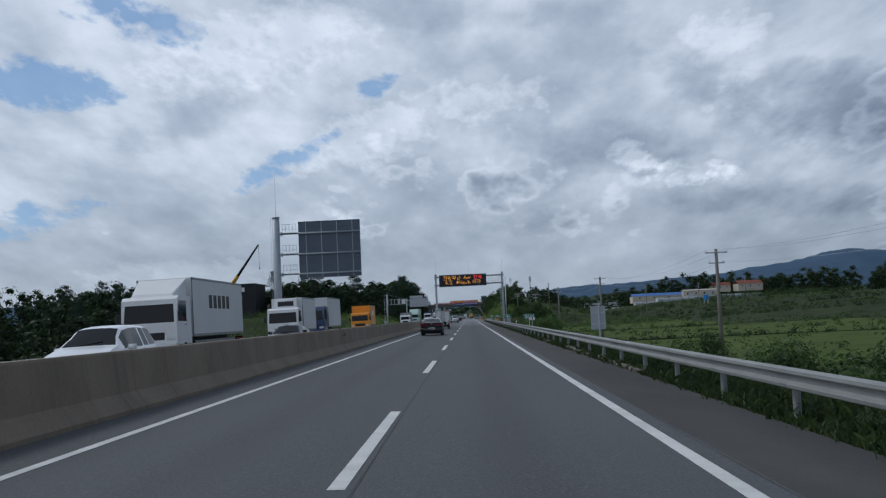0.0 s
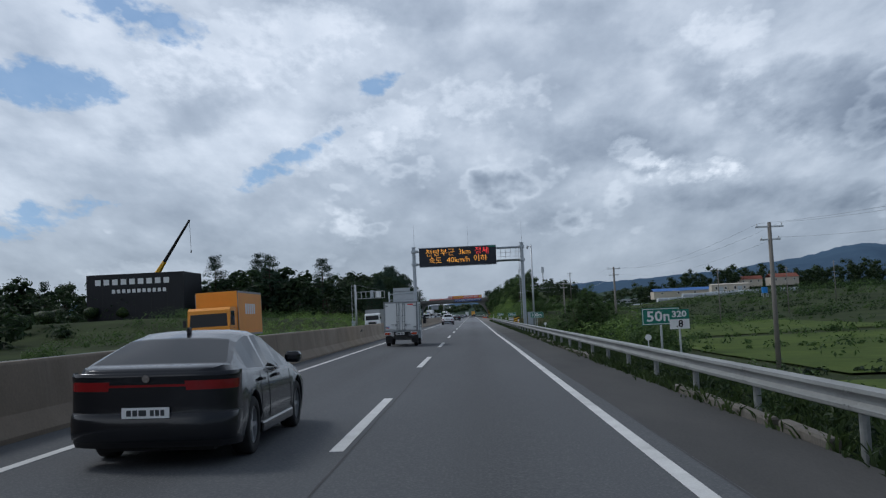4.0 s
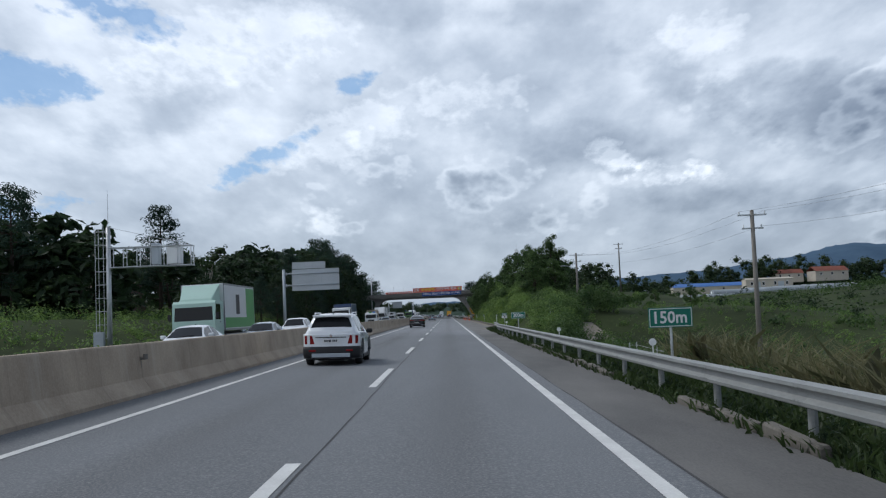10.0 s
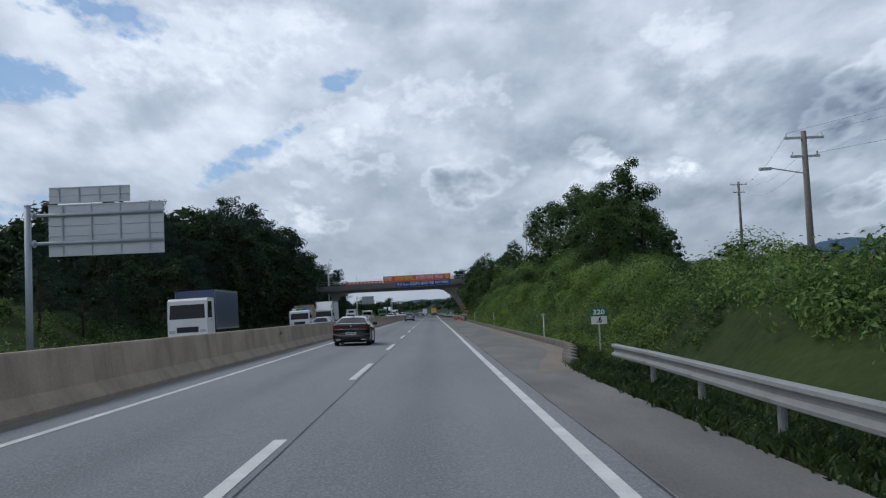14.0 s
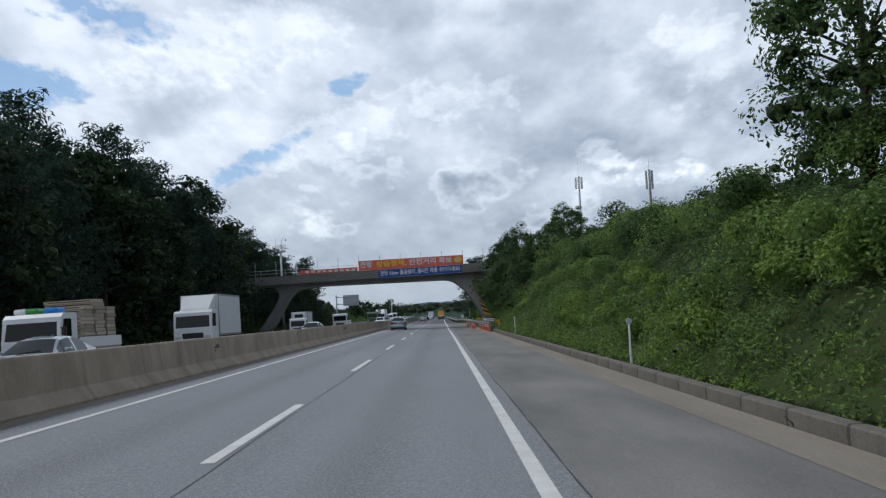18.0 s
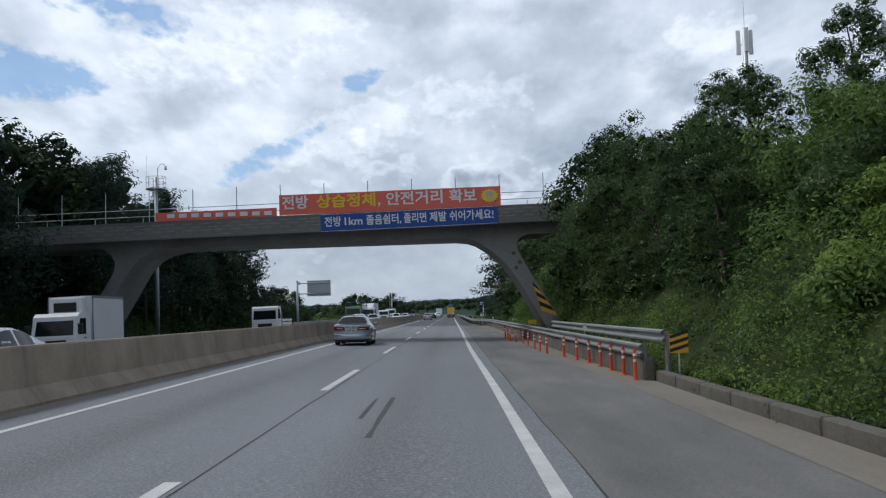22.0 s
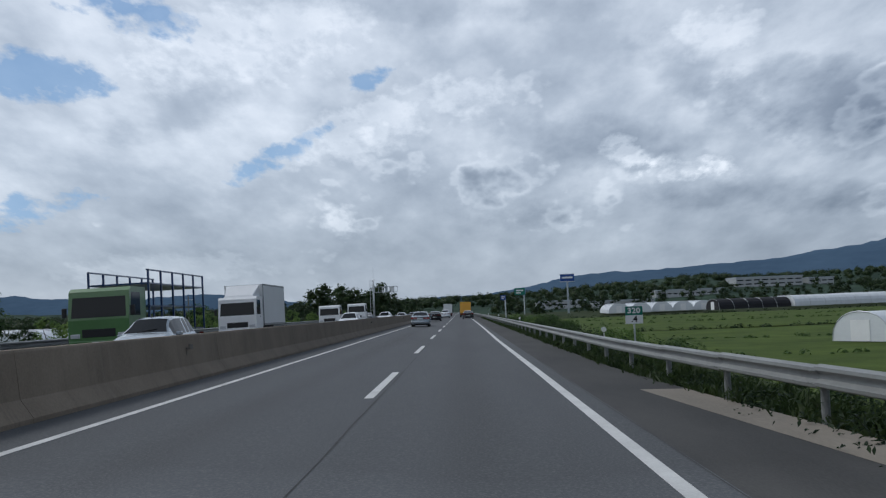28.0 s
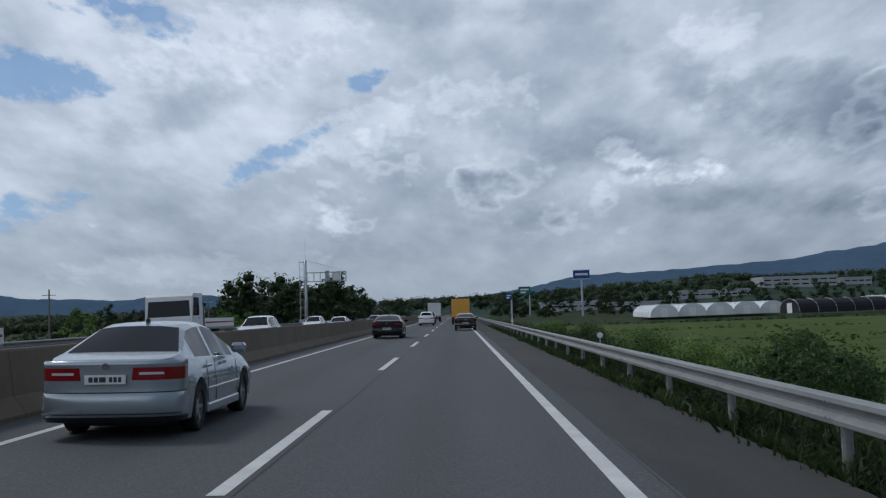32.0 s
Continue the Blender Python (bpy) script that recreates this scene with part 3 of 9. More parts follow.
def land(x, y):
    """Height of the ground sheet."""
    n = noise.noise((x * 0.045, y * 0.045, 0.3)) * 0.5 + noise.noise((x * 0.2, y * 0.2, 4.3)) * 0.12
    if x > 0:
        w = ease(258, 292, y) * (1 - ease(478, 512, y))
        field = -0.30 - 2.0 * ease(8.0, 13.5, x) + 0.25 * n * ease(8, 14, x)
        field += 9.5 * ease(70 + 0.45 * max(0.0, y - 640), 125 + 0.45 * max(0.0, y - 640), x) * ease(560, 680, y) * (1 - ease(735, 785, y))
        field += 7.5 * ease(22, 130, x) * ease(110, 420, y) * (1 - ease(545, 592, y))
        top = cut_height(y)
        hill = min(max(0.0, x - 8.3) * 0.92, top) - 0.25 + n * 0.8 * ease(8.5, 11, x)
        far = ease(30, 56, x)
        hill = hill * (1 - far) + field * far
        return field * (1 - w) + hill * w
    d = -x
    base = -0.35 - 1.6 * ease(18.5, 26, d) * (1 - ease(170, 215, y) * (1 - ease(520, 545, y)))
    m1 = ease(215, 255, y) * (1 - ease(500, 535, y))
    m2 = ease(318, 360, y) * (1 - ease(500, 530, y))
    return base + m1 * (2.6 * ease(18.5, 30, d) + 1.2 * ease(30, 60, d)) + m2 * 2.2 * ease(19, 30, d) + n * 0.9 * ease(18.5, 24, d)

# ---------------------------------------------------------------- ground and road
Y0, Y1 = -60.0, 1500.0
EDGE_R = 5.75


def grid_mesh(name, xs, ys, h, mat):
    s = Shape()
    s.v = [(x, y, h(x, y)) for y in ys for x in xs]
    k = len(xs)
    s.f = [(a * k + b, a * k + b + 1, (a + 1) * k + b + 1, (a + 1) * k + b) for a in range(len(ys) - 1) for b in range(k - 1)]
    return s.mesh(name, mat, True)


def ground_height(x, y):
    if -18 < x < 7.4:
        return -0.75
    return land(x, y)


gx = [-4000, -1500, -700, -400, -250, -160, -110, -80, -60, -50, -42, -36, -32, -29, -26, -24, -22, -20.5, -19, -18.2, -17.6, -10, 0, 5, 7.2, 7.6, 8.3, 9, 10, 11, 12, 13, 14, 15, 16, 17, 18.5, 20, 22, 25, 29, 34, 40, 48, 58, 70, 85, 110, 150, 200, 300, 500, 900, 1800, 4000]
gy = [-300, -150, -60] + [-40 + 4.0 * i for i in range(180)] + [700, 730, 770, 830, 900, 1000, 1200, 1500, 2000, 3000, 4900]
ground = tagged(new("ground", grid_mesh("ground", gx, gy, ground_height, GROUND)), "rough green ground with weeds beside the motorway", "ground", kind="structure")

ys = [Y0 + 20 * i for i in range(int((Y1 - Y0) / 20) + 1)]
road = tagged(new("road", grid_mesh("road", [-5.0, -3.6, 0.0, 3.6, 4.0], ys, lambda x, y: road_z(x), ASPHALT)), "worn grey asphalt carriageway with two lanes", "road", kind="structure")
wide = lambda y: 5.55 + 1.75 * ease(288, 305, y) * (1 - ease(505, 540, y))
sv = Shape()
for y in [Y0 + 5 * i for i in range(int((Y1 - Y0) / 5) + 1)]:
    w = wide(y)
    sv.v += [(4.0, y, road_z(4.0)), (w, y, road_z(w)), (w + 0.02, y, -0.9)]
for a in range(len(sv.v) // 3 - 1):
    sv.f += [(3 * a, 3 * a + 1, 3 * a + 4, 3 * a + 3), (3 * a + 1, 3 * a + 2, 3 * a + 5, 3 * a + 4)]
part("hard_shoulder", sv, SHOULDER, road, "dusty paler hard shoulder")
opp = tagged(new("road_opposite", grid_mesh("road_opposite", [-17.3, -14.5, -9, -5.2], ys, lambda x, y: road_z(x), ASPHALT)), "asphalt carriageway for the oncoming traffic", "road", kind="structure")


def strip(x0, x1, y0, y1, lift=0.006, step=20.0):
    s = Shape()
    n = max(1, int((y1 - y0) / step))
    for i in range(n + 1):
        y = y0 + (y1 - y0) * i / n
        s.v += [(x0, y, road_z(x0) + lift), (x1, y, road_z(x1) + lift)]
    s.f = [(2 * i, 2 * i + 1, 2 * i + 3, 2 * i + 2) for i in range(n)]
    return s


# the outer line was painted a little unevenly
edge_line = strip(3.53, 3.71, Y0, Y1, step=5.0)
waver = [(-60, 0), (120, 0), (155, -0.08), (190, -0.03), (300, -0.01), (350, 0.03), (400, 0), (420, -0.03), (438, -0.11), (457, -0.10), (480, -0.06), (537, -0.06), (558, -0.11), (580, -0.07), (600, -0.03), (1500, -0.03)]
edge_line.v = [(x + float(np.interp(y, [a for a, b in waver], [b for a, b in waver])), y, z) for x, y, z in edge_line.v]
part("edge_line", edge_line, PAINT, road, "solid white edge line")
part("edge_line", strip(-3.69, -3.54, Y0, Y1), PAINT, road, "solid white edge line beside the barrier")
dash = strip(-0.085, 0.085, -7.4, 0.0)
dash_mesh = dash.mesh("lane_dash", PAINT)
for k in range(-2, 60):
    piece("lane_dash", dash_mesh, road, pose(0, 18.5 * k, 0))
    if k % 1 == 0:
        piece("lane_dash", dash_mesh, opp, Matrix.Translation((-11.0, 18.5 * k + 5, road_z(-11.0))) @ pose(0, 0, 0, 0, -2.0, 0))
part("edge_line", strip(-14.75, -14.6, Y0, Y1), PAINT, opp, "solid white edge line")
part("edge_line", strip(-7.35, -7.2, Y0, Y1), PAINT, opp, "solid white edge line")


def seam(x, y0, y1, width, seed):
    s = Shape()
    rnd = random.Random(seed)
    n = int((y1 - y0) / 1.2)
    off = 0.0
    for i in range(n + 1):
        off = off * 0.85 + rnd.uniform(-0.012, 0.012)
        w = width * rnd.uniform(0.4, 1.2)
        y = y0 + (y1 - y0) * i / n
        s.v += [(x + off - w, y, road_z(x) + 0.004), (x + off + w, y, road_z(x) + 0.004)]
    s.f = [(2 * i, 2 * i + 1, 2 * i + 3, 2 * i + 2) for i in range(n)]
    return s


part("tar_seam", seam(0.16, Y0, 900, 0.014, 1), SEAM, road, "dark cracked joint between the lanes")
part("tar_seam", seam(3.98, Y0, 900, 0.016, 2), SEAM, road, "dark cracked joint along the shoulder")
dust = Shape()
for a in range(int(240 / 4) + 1):
    y = 290 + 4 * a
    w = wide(y)
    k = 0.85 + 0.25 * noise.noise((y * 0.05, 0, 0))
    dust.v += [(w - k, y, road_z(w) + 0.022), (w - 0.02, y, road_z(w) + 0.006)]
dust.f = [(2 * i, 2 * i + 1, 2 * i + 3, 2 * i + 2) for i in range(len(dust.v) // 2 - 1)]
part("gutter_dust", dust, SAND, road, "pale sand washed along the gutter")
foot_dust = Shape()
for a in range(66):
    y = 262 + 4 * a
    k = 0.30 + 0.22 * noise.noise((y * 0.06, 5.0, 0))
    foot_dust.v += [(-4.70, y, road_z(-4.7) + 0.02), (-4.66 + k, y, road_z(-4.4) + 0.006)]
foot_dust.f = [(2 * i, 2 * i + 1, 2 * i + 3, 2 * i + 2) for i in range(len(foot_dust.v) // 2 - 1)]
part("barrier_dust", foot_dust, SAND, road, "sand blown against the foot of the barrier")
# tar patches in the shoulder
for k, (x, y, w, ln) in enumerate(((6.1, 328.9, 0.30, 0.32), (6.65, 328.2, 0.34, 0.26), (6.9, 327.2, 0.22, 0.2))):
    pr = random.Random(k)
    s = Shape()
    for i in range(14):
        a, q = 2 * math.pi * i / 14, pr.uniform(0.45, 1.25)
        s.v.append((x + w * q * math.cos(a), y + ln * q * math.sin(a), road_z(x + w * q * math.cos(a)) + 0.007))
    s.f = [tuple(range(14))]
    part("tar_patch", s, SKID, road, "dark tar patch in the shoulder")
# skid marks ahead of the bridge
for x0, y0, ln in ((1.28, 412.5, 3.5), (1.58, 410.2, 6)):
    part("skid_mark", seam(x0, y0, y0 + ln, 0.045, int(ln)), SKID, road, "faint black skid mark")

# ---------------------------------------------------------------- median barrier
barrier = thing("median_barrier", "tan weathered concrete barrier with pale streaks between the carriageways", "barrier", kind="structure")
prof = [(-0.40, 0.0), (-0.40, 0.08), (-0.20, 0.36), (-0.115, 1.06), (-0.095, 1.10), (0.095, 1.10), (0.115, 1.06), (0.20, 0.36), (0.40, 0.08), (0.40, 0.0)]
sec = Shape().rings([[(x, y, z) for x, z in prof] for y in (0.0, 4.0, 8.0, 11.985)])
sec_mesh = sec.mesh("barrier_section", BARRIER)
for k in range(int((1300 + 50) / 12)):
    piece("barrier_section", sec_mesh, barrier, pose(-5.08, -50 + 12 * k, 0.085))
# widened foot round the gantry post
foot = Shape().rings([[(-0.62 * s - 0.0 + (0.62 * s if x > 0 else 0) * 2 * 0 + (x * 1.45), y, z * (1.06 if s else 1.0)) for x, z in prof] for y, s in ((183.6, 0), (184.4, 1), (187.2, 1), (188.0, 0))])
foot.v = [(-5.08 + (v[0] if abs(v[0]) < 5 else v[0]), v[1], 0.087 + v[2]) for v in foot.v]
part("post_foot", foot, BARRIER, barrier, "wider concrete foot round the gantry post")
hook = Shape().tube((0, 0, 0), (0.12, 0, 0), 0.025).tube((0.12, 0, -0.02), (0.12, 0, 0.10), 0.06, 0.05).tube((0.02, 0, -0.05), (0.02, 0, -0.3), 0.015)
hook_mesh = hook.mesh("marker_stub", WOOD)
for y in (50, 131, 214, 268, 309, 366, 410, 470, 535, 583, 622, 660):
    piece("marker_stub", hook_mesh, barrier, pose(-4.94, y, 0.86))

# ---------------------------------------------------------------- guardrails
wav = [(0.0, 0.0), (-0.075, 0.03), (-0.08, 0.075), (-0.005, 0.125), (0.0, 0.155), (-0.005, 0.185), (-0.08, 0.235), (-0.075, 0.28), (0.0, 0.31)]


def beam_mesh(length):
    s = Shape()
    outer = [(x, z) for x, z in wav]
    ring = outer + [(x + 0.006, z) for x, z in reversed(outer)]
    s.rings([[(x, y, z) for x, z in ring] for y in (0.0, length)])
    for y in (0.12, 0.24):
        for z in (0.075, 0.235):
            s.tube((-0.088, y, z), (-0.07, y, z), 0.014, 0.014, 6)
    return s.mesh("beam", RAILSTEEL)


post_shape = Shape().tube((0.10, 0, -0.9), (0.10, 0, 0.27), 0.057, 0.057, 10).box(0.0, -0.04, 0.06, 0.06, 0.04, 0.26)
rail_post = post_shape.mesh("post", RAILSTEEL)
disc = Shape().tube((0, 0, 0.0), (0, 0, 0.16), 0.012, 0.012, 6).tube((0, -0.012, 0.22), (0, 0.012, 0.22), 0.075, 0.075, 14)
disc_mesh = disc.mesh("reflector", WHITE)


def guardrail(label, xf, y0, y1, top, step=4.0, turn=0.0, discs=()):
    g = thing("guardrail", label, "guardrail", kind="structure")
    n = int((y1 - y0) / step)
    bm_ = beam_mesh(step + 0.03)
    for k in range(n):
        y = y0 + k * step
        x, xn = xf(y), xf(y + step)
        rz = math.degrees(math.atan2(-(xn - x), step))
        z = (top(y) if callable(top) else top) - 0.31
        if turn:
            piece("beam", bm_, g, Matrix.Translation((x, y + step, z)) @ pose(0, 0, 0, 0, 0, 180))
            piece("post", rail_post, g, Matrix.Translation((x, y + step, z)) @ pose(0, 0, 0, 0, 0, 180))
        else:
            piece("beam", bm_, g, pose(x - 0.002 * (k % 2), y, z, 0, 0, rz))
            piece("post", rail_post, g, pose(x, y + 0.18, z))
    for y in discs:
        piece("reflector", disc_mesh, g, pose(xf(y) + 0.03, y, (top(y) if callable(top) else top) - 0.02))
    return g


bend = lambda y: 5.78 + 0.5 * ease(270, 288, y)
guardrail("galvanised corrugated guardrail on round posts above weeds", bend, -40, 288, 0.62, discs=(96.6, 129, 161, 193, 212.5, 229, 261))
guardrail("short raised guardrail in front of the gantry post", lambda y: 6.15, 176, 192, 0.95)
after = lambda y: 7.05 - 1.25 * ease(500, 540, y)
guardrail("galvanised guardrail along a low concrete wall and the fields", after, 420, 940, lambda y: 0.60 + 0.10 * (1 - ease(505, 540, y)), discs=(429.8, 467, 500, 540, 581, 620, 660))
guardrail("raised guardrail that shields the bridge leg", lambda y: 7.45, 419.5, 443.5, 1.02)
guardrail("galvanised guardrail beyond the oncoming lanes", lambda y: -17.1, -40, 180, 0.55, turn=1)
guardrail("galvanised guardrail beside the oncoming lanes", lambda y: -17.1, 300, 344, 0.55, turn=1)
guardrail("galvanised guardrail beyond the oncoming lanes", lambda y: -17.1, 520, 960, 0.93, turn=1)

# kerb at the foot of the cutting and low wall past the bridge
kerb = thing("kerb", "mossy grey concrete kerb at the foot of the cutting", "kerb", kind="structure")
km = Shape().box(0, 0.01, -0.5, 0.22, 1.98, 0.24, 0.03).mesh("kerb_stone", KERB)
for k in range(int((420 - 292) / 2)):
    y = 292 + 2 * k
    piece("kerb_stone", km, kerb, pose(wide(y) + 0.01, y, road_z(7.3), 0, random.uniform(-0.6, 0.6), random.uniform(-0.25, 0.25)))
low = thing("low_wall", "low stained concrete wall under the guardrail", "wall", kind="structure")
lm = Shape().box(0, 0.01, -0.6, 0.25, 3.98, 0.505, 0.03).mesh("wall_block", KERB)
for k in range(int((520 - 420) / 4)):
    y = 420 + 4 * k
    piece("wall_block", lm, low, pose(after(y) + 0.02, y, road_z(7.2)))
edging = thing("edging", "broken concrete edging under the grass", "kerb", kind="structure")
em = Shape().box(0, 0.05, -0.4, 0.16, 1.9, 0.10, 0.03).mesh("edging_block", KERB)
for k in range(140):
    y = -30 + 2.2 * k
    if noise.noise((y * 0.11, 3.3, 0)) > 0.02 and y < 286:
        piece("edging_block", em, edging, pose(wide(y) + 0.02, y, -0.11, random.uniform(-2, 2), random.uniform(-4, 4), random.uniform(-1, 1)))

# white reflector posts behind the kerb
rp = thing("reflector_post", "white roadside post with a round reflector behind the kerb", "reflector post", pose(7.95, 317.4, 0), "reflector posts")
part("post", Shape().tube((0, 0, -0.3), (0, 0, 1.05), 0.035, 0.03, 10), WHITE, rp)
part("reflector", Shape().tube((0, -0.02, 1.13), (0, 0.02, 1.13), 0.085, 0.085, 16), GREYSTEEL, rp, "round grey reflector")
for y in (360.0, 402.5):
    copy_thing(rp, pose(7.95, y, 0))

# orange delineators
dl = thing("delineator", "orange rubber lane delineator with white bands on the shoulder", "delineator", pose(6.95, 425.8, -0.14), "orange delineators")
part("base", Shape().tube((0, 0, 0), (0, 0, 0.035), 0.11, 0.09, 12), ORANGE, dl)
part("post", Shape().tube((0, 0, 0.03), (0, 0, 0.72), 0.043, 0.04, 10), ORANGE, dl)
for z in (0.42, 0.56):
    part("band", Shape().tube((0, 0, z), (0, 0, z + 0.06), 0.0445, 0.0445, 10), WHITE, dl, "white reflective band")
for x, y in ((6.91, 427.8), (6.80, 429.9), (6.64, 432.2), (6.30, 434.9), (6.24, 437.0), (6.24, 439.6), (6.29, 443.8), (6.28, 447.0), (6.1, 449.8), (5.93, 452.0), (5.97, 454.6), (6.02, 458.2), (6.3, 461.0), (6.95, 423.9), (6.95, 422.0), (6.9, 420.2)):
    copy_thing(dl, pose(x, y, -0.14, 0, 0, random.uniform(0, 360)))

# ---------------------------------------------------------------- gantry with message board
def flange(s, x0, x1, z, y, r=0.16):
    s.tube((x0, y, z), (x1, y, z), r, r, 12)


gan = thing("message_gantry", "steel gantry over the carriageway with a lit message board", "gantry", pose(0, 186.6, 0))
for x, z0, lab in ((-4.70, 1.0, "tall square steel column on the median"), (7.80, -0.3, "tall square steel column behind the guardrail")):
    part("column", Shape().box(x - 0.19, -0.2, z0, x + 0.19, 0.2, 9.55, 0.04), GREYSTEEL, gan, lab)
    part("column_cap", Shape().box(x - 0.23, -0.24, 9.5, x + 0.23, 0.24, 9.58), GREYSTEEL, gan)
for z in (9.05, 7.55):
    s = Shape().tube((-4.8, 0, z), (7.9, 0, z), 0.11, 0.11, 12)
    for x in (-4.25, 5.05, 7.45, -4.33, 4.97, 7.53):
        flange(s, x - 0.03, x + 0.03, z, 0)
    part("beam", s, GREYSTEEL, gan, "round steel cross beam with bolted flanges", True)
    for x in (-4.70, 7.80):
        part("clamp", Shape().box(x - 0.30, -0.27, z - 0.16, x + 0.30, 0.27, z + 0.16, 0.03), GREYSTEEL, gan)
s = Shape()
for x in (5.35, 5.9, 6.5, 7.1):
    s.tube((x, -0.35, 7.6), (x, -0.35, 8.95), 0.025)
for z in (8.0, 8.45, 8.9):
    s.tube((5.0, -0.35, z), (7.4, -0.35, z), 0.02)
s.box(4.9, -0.5, 7.62, 7.5, 0.2, 7.66)
part("catwalk", s, STEEL, gan, "railed maintenance catwalk")
s = Shape()
for x in (7.40, 7.62):
    s.tube((x, -0.32, 0.8), (x, -0.32, 9.3), 0.02)
for i in range(28):
    s.tube((7.40, -0.32, 1.0 + 0.3 * i), (7.62, -0.32, 1.0 + 0.3 * i), 0.014, 0.014, 5)
part("ladder", s, STEEL, gan, "caged steel ladder")
s = Shape()
for i in range(7):
    z = 2.8 + 0.95 * i
    pts = [(7.51 + 0.36 * math.cos(a), -0.32 + 0.5 * math.sin(a) - 0.1, z) for a in [math.pi + math.pi * k / 8 for k in range(9)]]
    part("ladder_hoop", Shape().line(pts, 0.018), STEEL, gan)
board = part("message_board", Shape().box(-4.05, -0.75, 7.22, 4.82, -0.30, 9.34, 0.04), BLACKBOARD, gan, "black board of light-emitting dots")
part("board_frame", Shape().box(-4.08, -0.70, 9.34, 4.85, -0.28, 9.40).box(-4.08, -0.70, 7.16, 4.85, -0.28, 7.22), GREYSTEEL, board)
part("owner_plate", Shape().box(3.85, -0.775, 9.16, 4.75, -0.752, 9.32), GREENSIGN, board, "small green plate")
for text, x, z, mat, wide_ in (("전방부근", -1.63, 8.73, LEDAMBER, 3.3), ("3km", 1.2, 8.76, LEDAMBER, 1.3), ("정체", 3.15, 8.78, LEDRED, 1.55), ("속도", -2.2, 7.84, LEDAMBER, 1.45), ("40km/h", 0.42, 7.86, LEDAMBER, 2.6), ("이하", 2.98, 7.90, LEDAMBER, 1.55)):
    me = lettering(text, 0.88, mat, "message", wide_, -0.012)
    ob = part("message", me, mat, board, "lit amber message text" if mat is LEDAMBER else "lit red message text")
    ob.matrix_basis = pose(x, -0.765, z)
for x, z0, z1 in ((-4.62, 9.5, 12.1), (1.63, 9.3, 11.9), (7.85, 9.5, 12.0)):
    part("lightning_rod", Shape().tube((x, 0, z0), (x, 0, z1), 0.022, 0.012, 6), STEEL, gan)

cab = thing("control_cabinet", "grey steel control cabinet beside the gantry", "cabinet", pose(8.55, 186.6, -0.4))
part("body", Shape().box(-0.45, -0.3, 0.1, 0.45, 0.3, 1.9, 0.03), GREYSTEEL, cab)
part("plinth", Shape().box(-0.5, -0.35, -0.6, 0.5, 0.35, 0.1), KERB, cab)
part("door", Shape().box(-0.38, -0.325, 0.2, 0.38, -0.302, 1.8, 0.01), GREYSTEEL, cab)
part("handle", Shape().box(0.26, -0.36, 0.9, 0.30, -0.325, 1.1), BLACKM, cab)

chev = thing("chevron_board", "yellow and black striped hazard board on a guardrail end", "hazard board", pose(6.3, 175.6, 0.42))
part("panel", Shape().box(-0.3, -0.02, 0, 0.3, 0.02, 0.62), YELLOW, chev)
for k in range(3):
    q = Shape()
    z = 0.06 + 0.22 * k
    q.v = [(-0.3, -0.024, z - 0.04), (0.3, -0.024, z + 0.14), (0.3, -0.024, z + 0.25), (-0.3, -0.024, z + 0.07)]
    q.f = [(0, 1, 2, 3)]
    part("stripe", q, BLACKM, chev, "black stripe")
part("support", Shape().tube((0, 0.04, -0.9), (0, 0.04, 0.5), 0.03), STEEL, chev)
copy_thing(chev, Matrix.Translation((7.72, 419.3, 0.5)) @ Matrix.Diagonal((0.68, 0.68, 0.68, 1)))

# camera pole
pl = thing("camera_pole", "tall tapering steel pole with a dome camera", "camera pole", pose(7.45, 164.7, 0))
part("pole", Shape().tube((0, 0, -0.6), (0.05, 0, 7.75), 0.10, 0.055, 12), STEEL, pl, smooth=True)
part("arm", Shape().tube((0.05, 0, 7.6), (-0.28, 0, 7.62), 0.03), STEEL, pl)
cm = part("dome_camera", Shape().tube((-0.3, 0, 7.50), (-0.3, 0, 7.68), 0.10, 0.08, 14), WHITE, pl, "white dome camera")
part("lens_dome", Shape().tube((-0.3, 0, 7.38), (-0.3, 0, 7.50), 0.04, 0.09, 14), BLACKM, cm)


# ---------------------------------------------------------------- small signs
def sign_board(text, x, y, z, w, h, mat, label, cut=""):
    s = thing("distance_sign", label, "road sign", pose(x, y, 0), "roadside distance signs")
    part("post", Shape().tube((0, 0.03, land(x, y) - 0.2), (0, 0.03, z + h / 2 - 0.05), 0.035), STEEL, s)
    part("panel", Shape().box(-w / 2, -0.012, z - h / 2, w / 2, 0.012, z + h / 2, 0.008), mat, s)
    q = Shape()
    for a, b, c, d in ((-w / 2 + 0.02, z + h / 2 - 0.04, w / 2 - 0.02, z + h / 2 - 0.02), (-w / 2 + 0.02, z - h / 2 + 0.02, w / 2 - 0.02, z - h / 2 + 0.04), (-w / 2 + 0.02, z - h / 2 + 0.02, -w / 2 + 0.04, z + h / 2 - 0.02), (w / 2 - 0.04, z - h / 2 + 0.02, w / 2 - 0.02, z + h / 2 - 0.02)):
        q.box(a, -0.016, b, c, -0.013, d)
    part("border", q, WHITE, s)
    ob = part("number", lettering(text, h * 0.85, WHITE, "number", w * 0.74, 0.01), WHITE, s, "white lettering")
    ob.matrix_basis = pose(0, -0.018, z - 0.01)
    return s


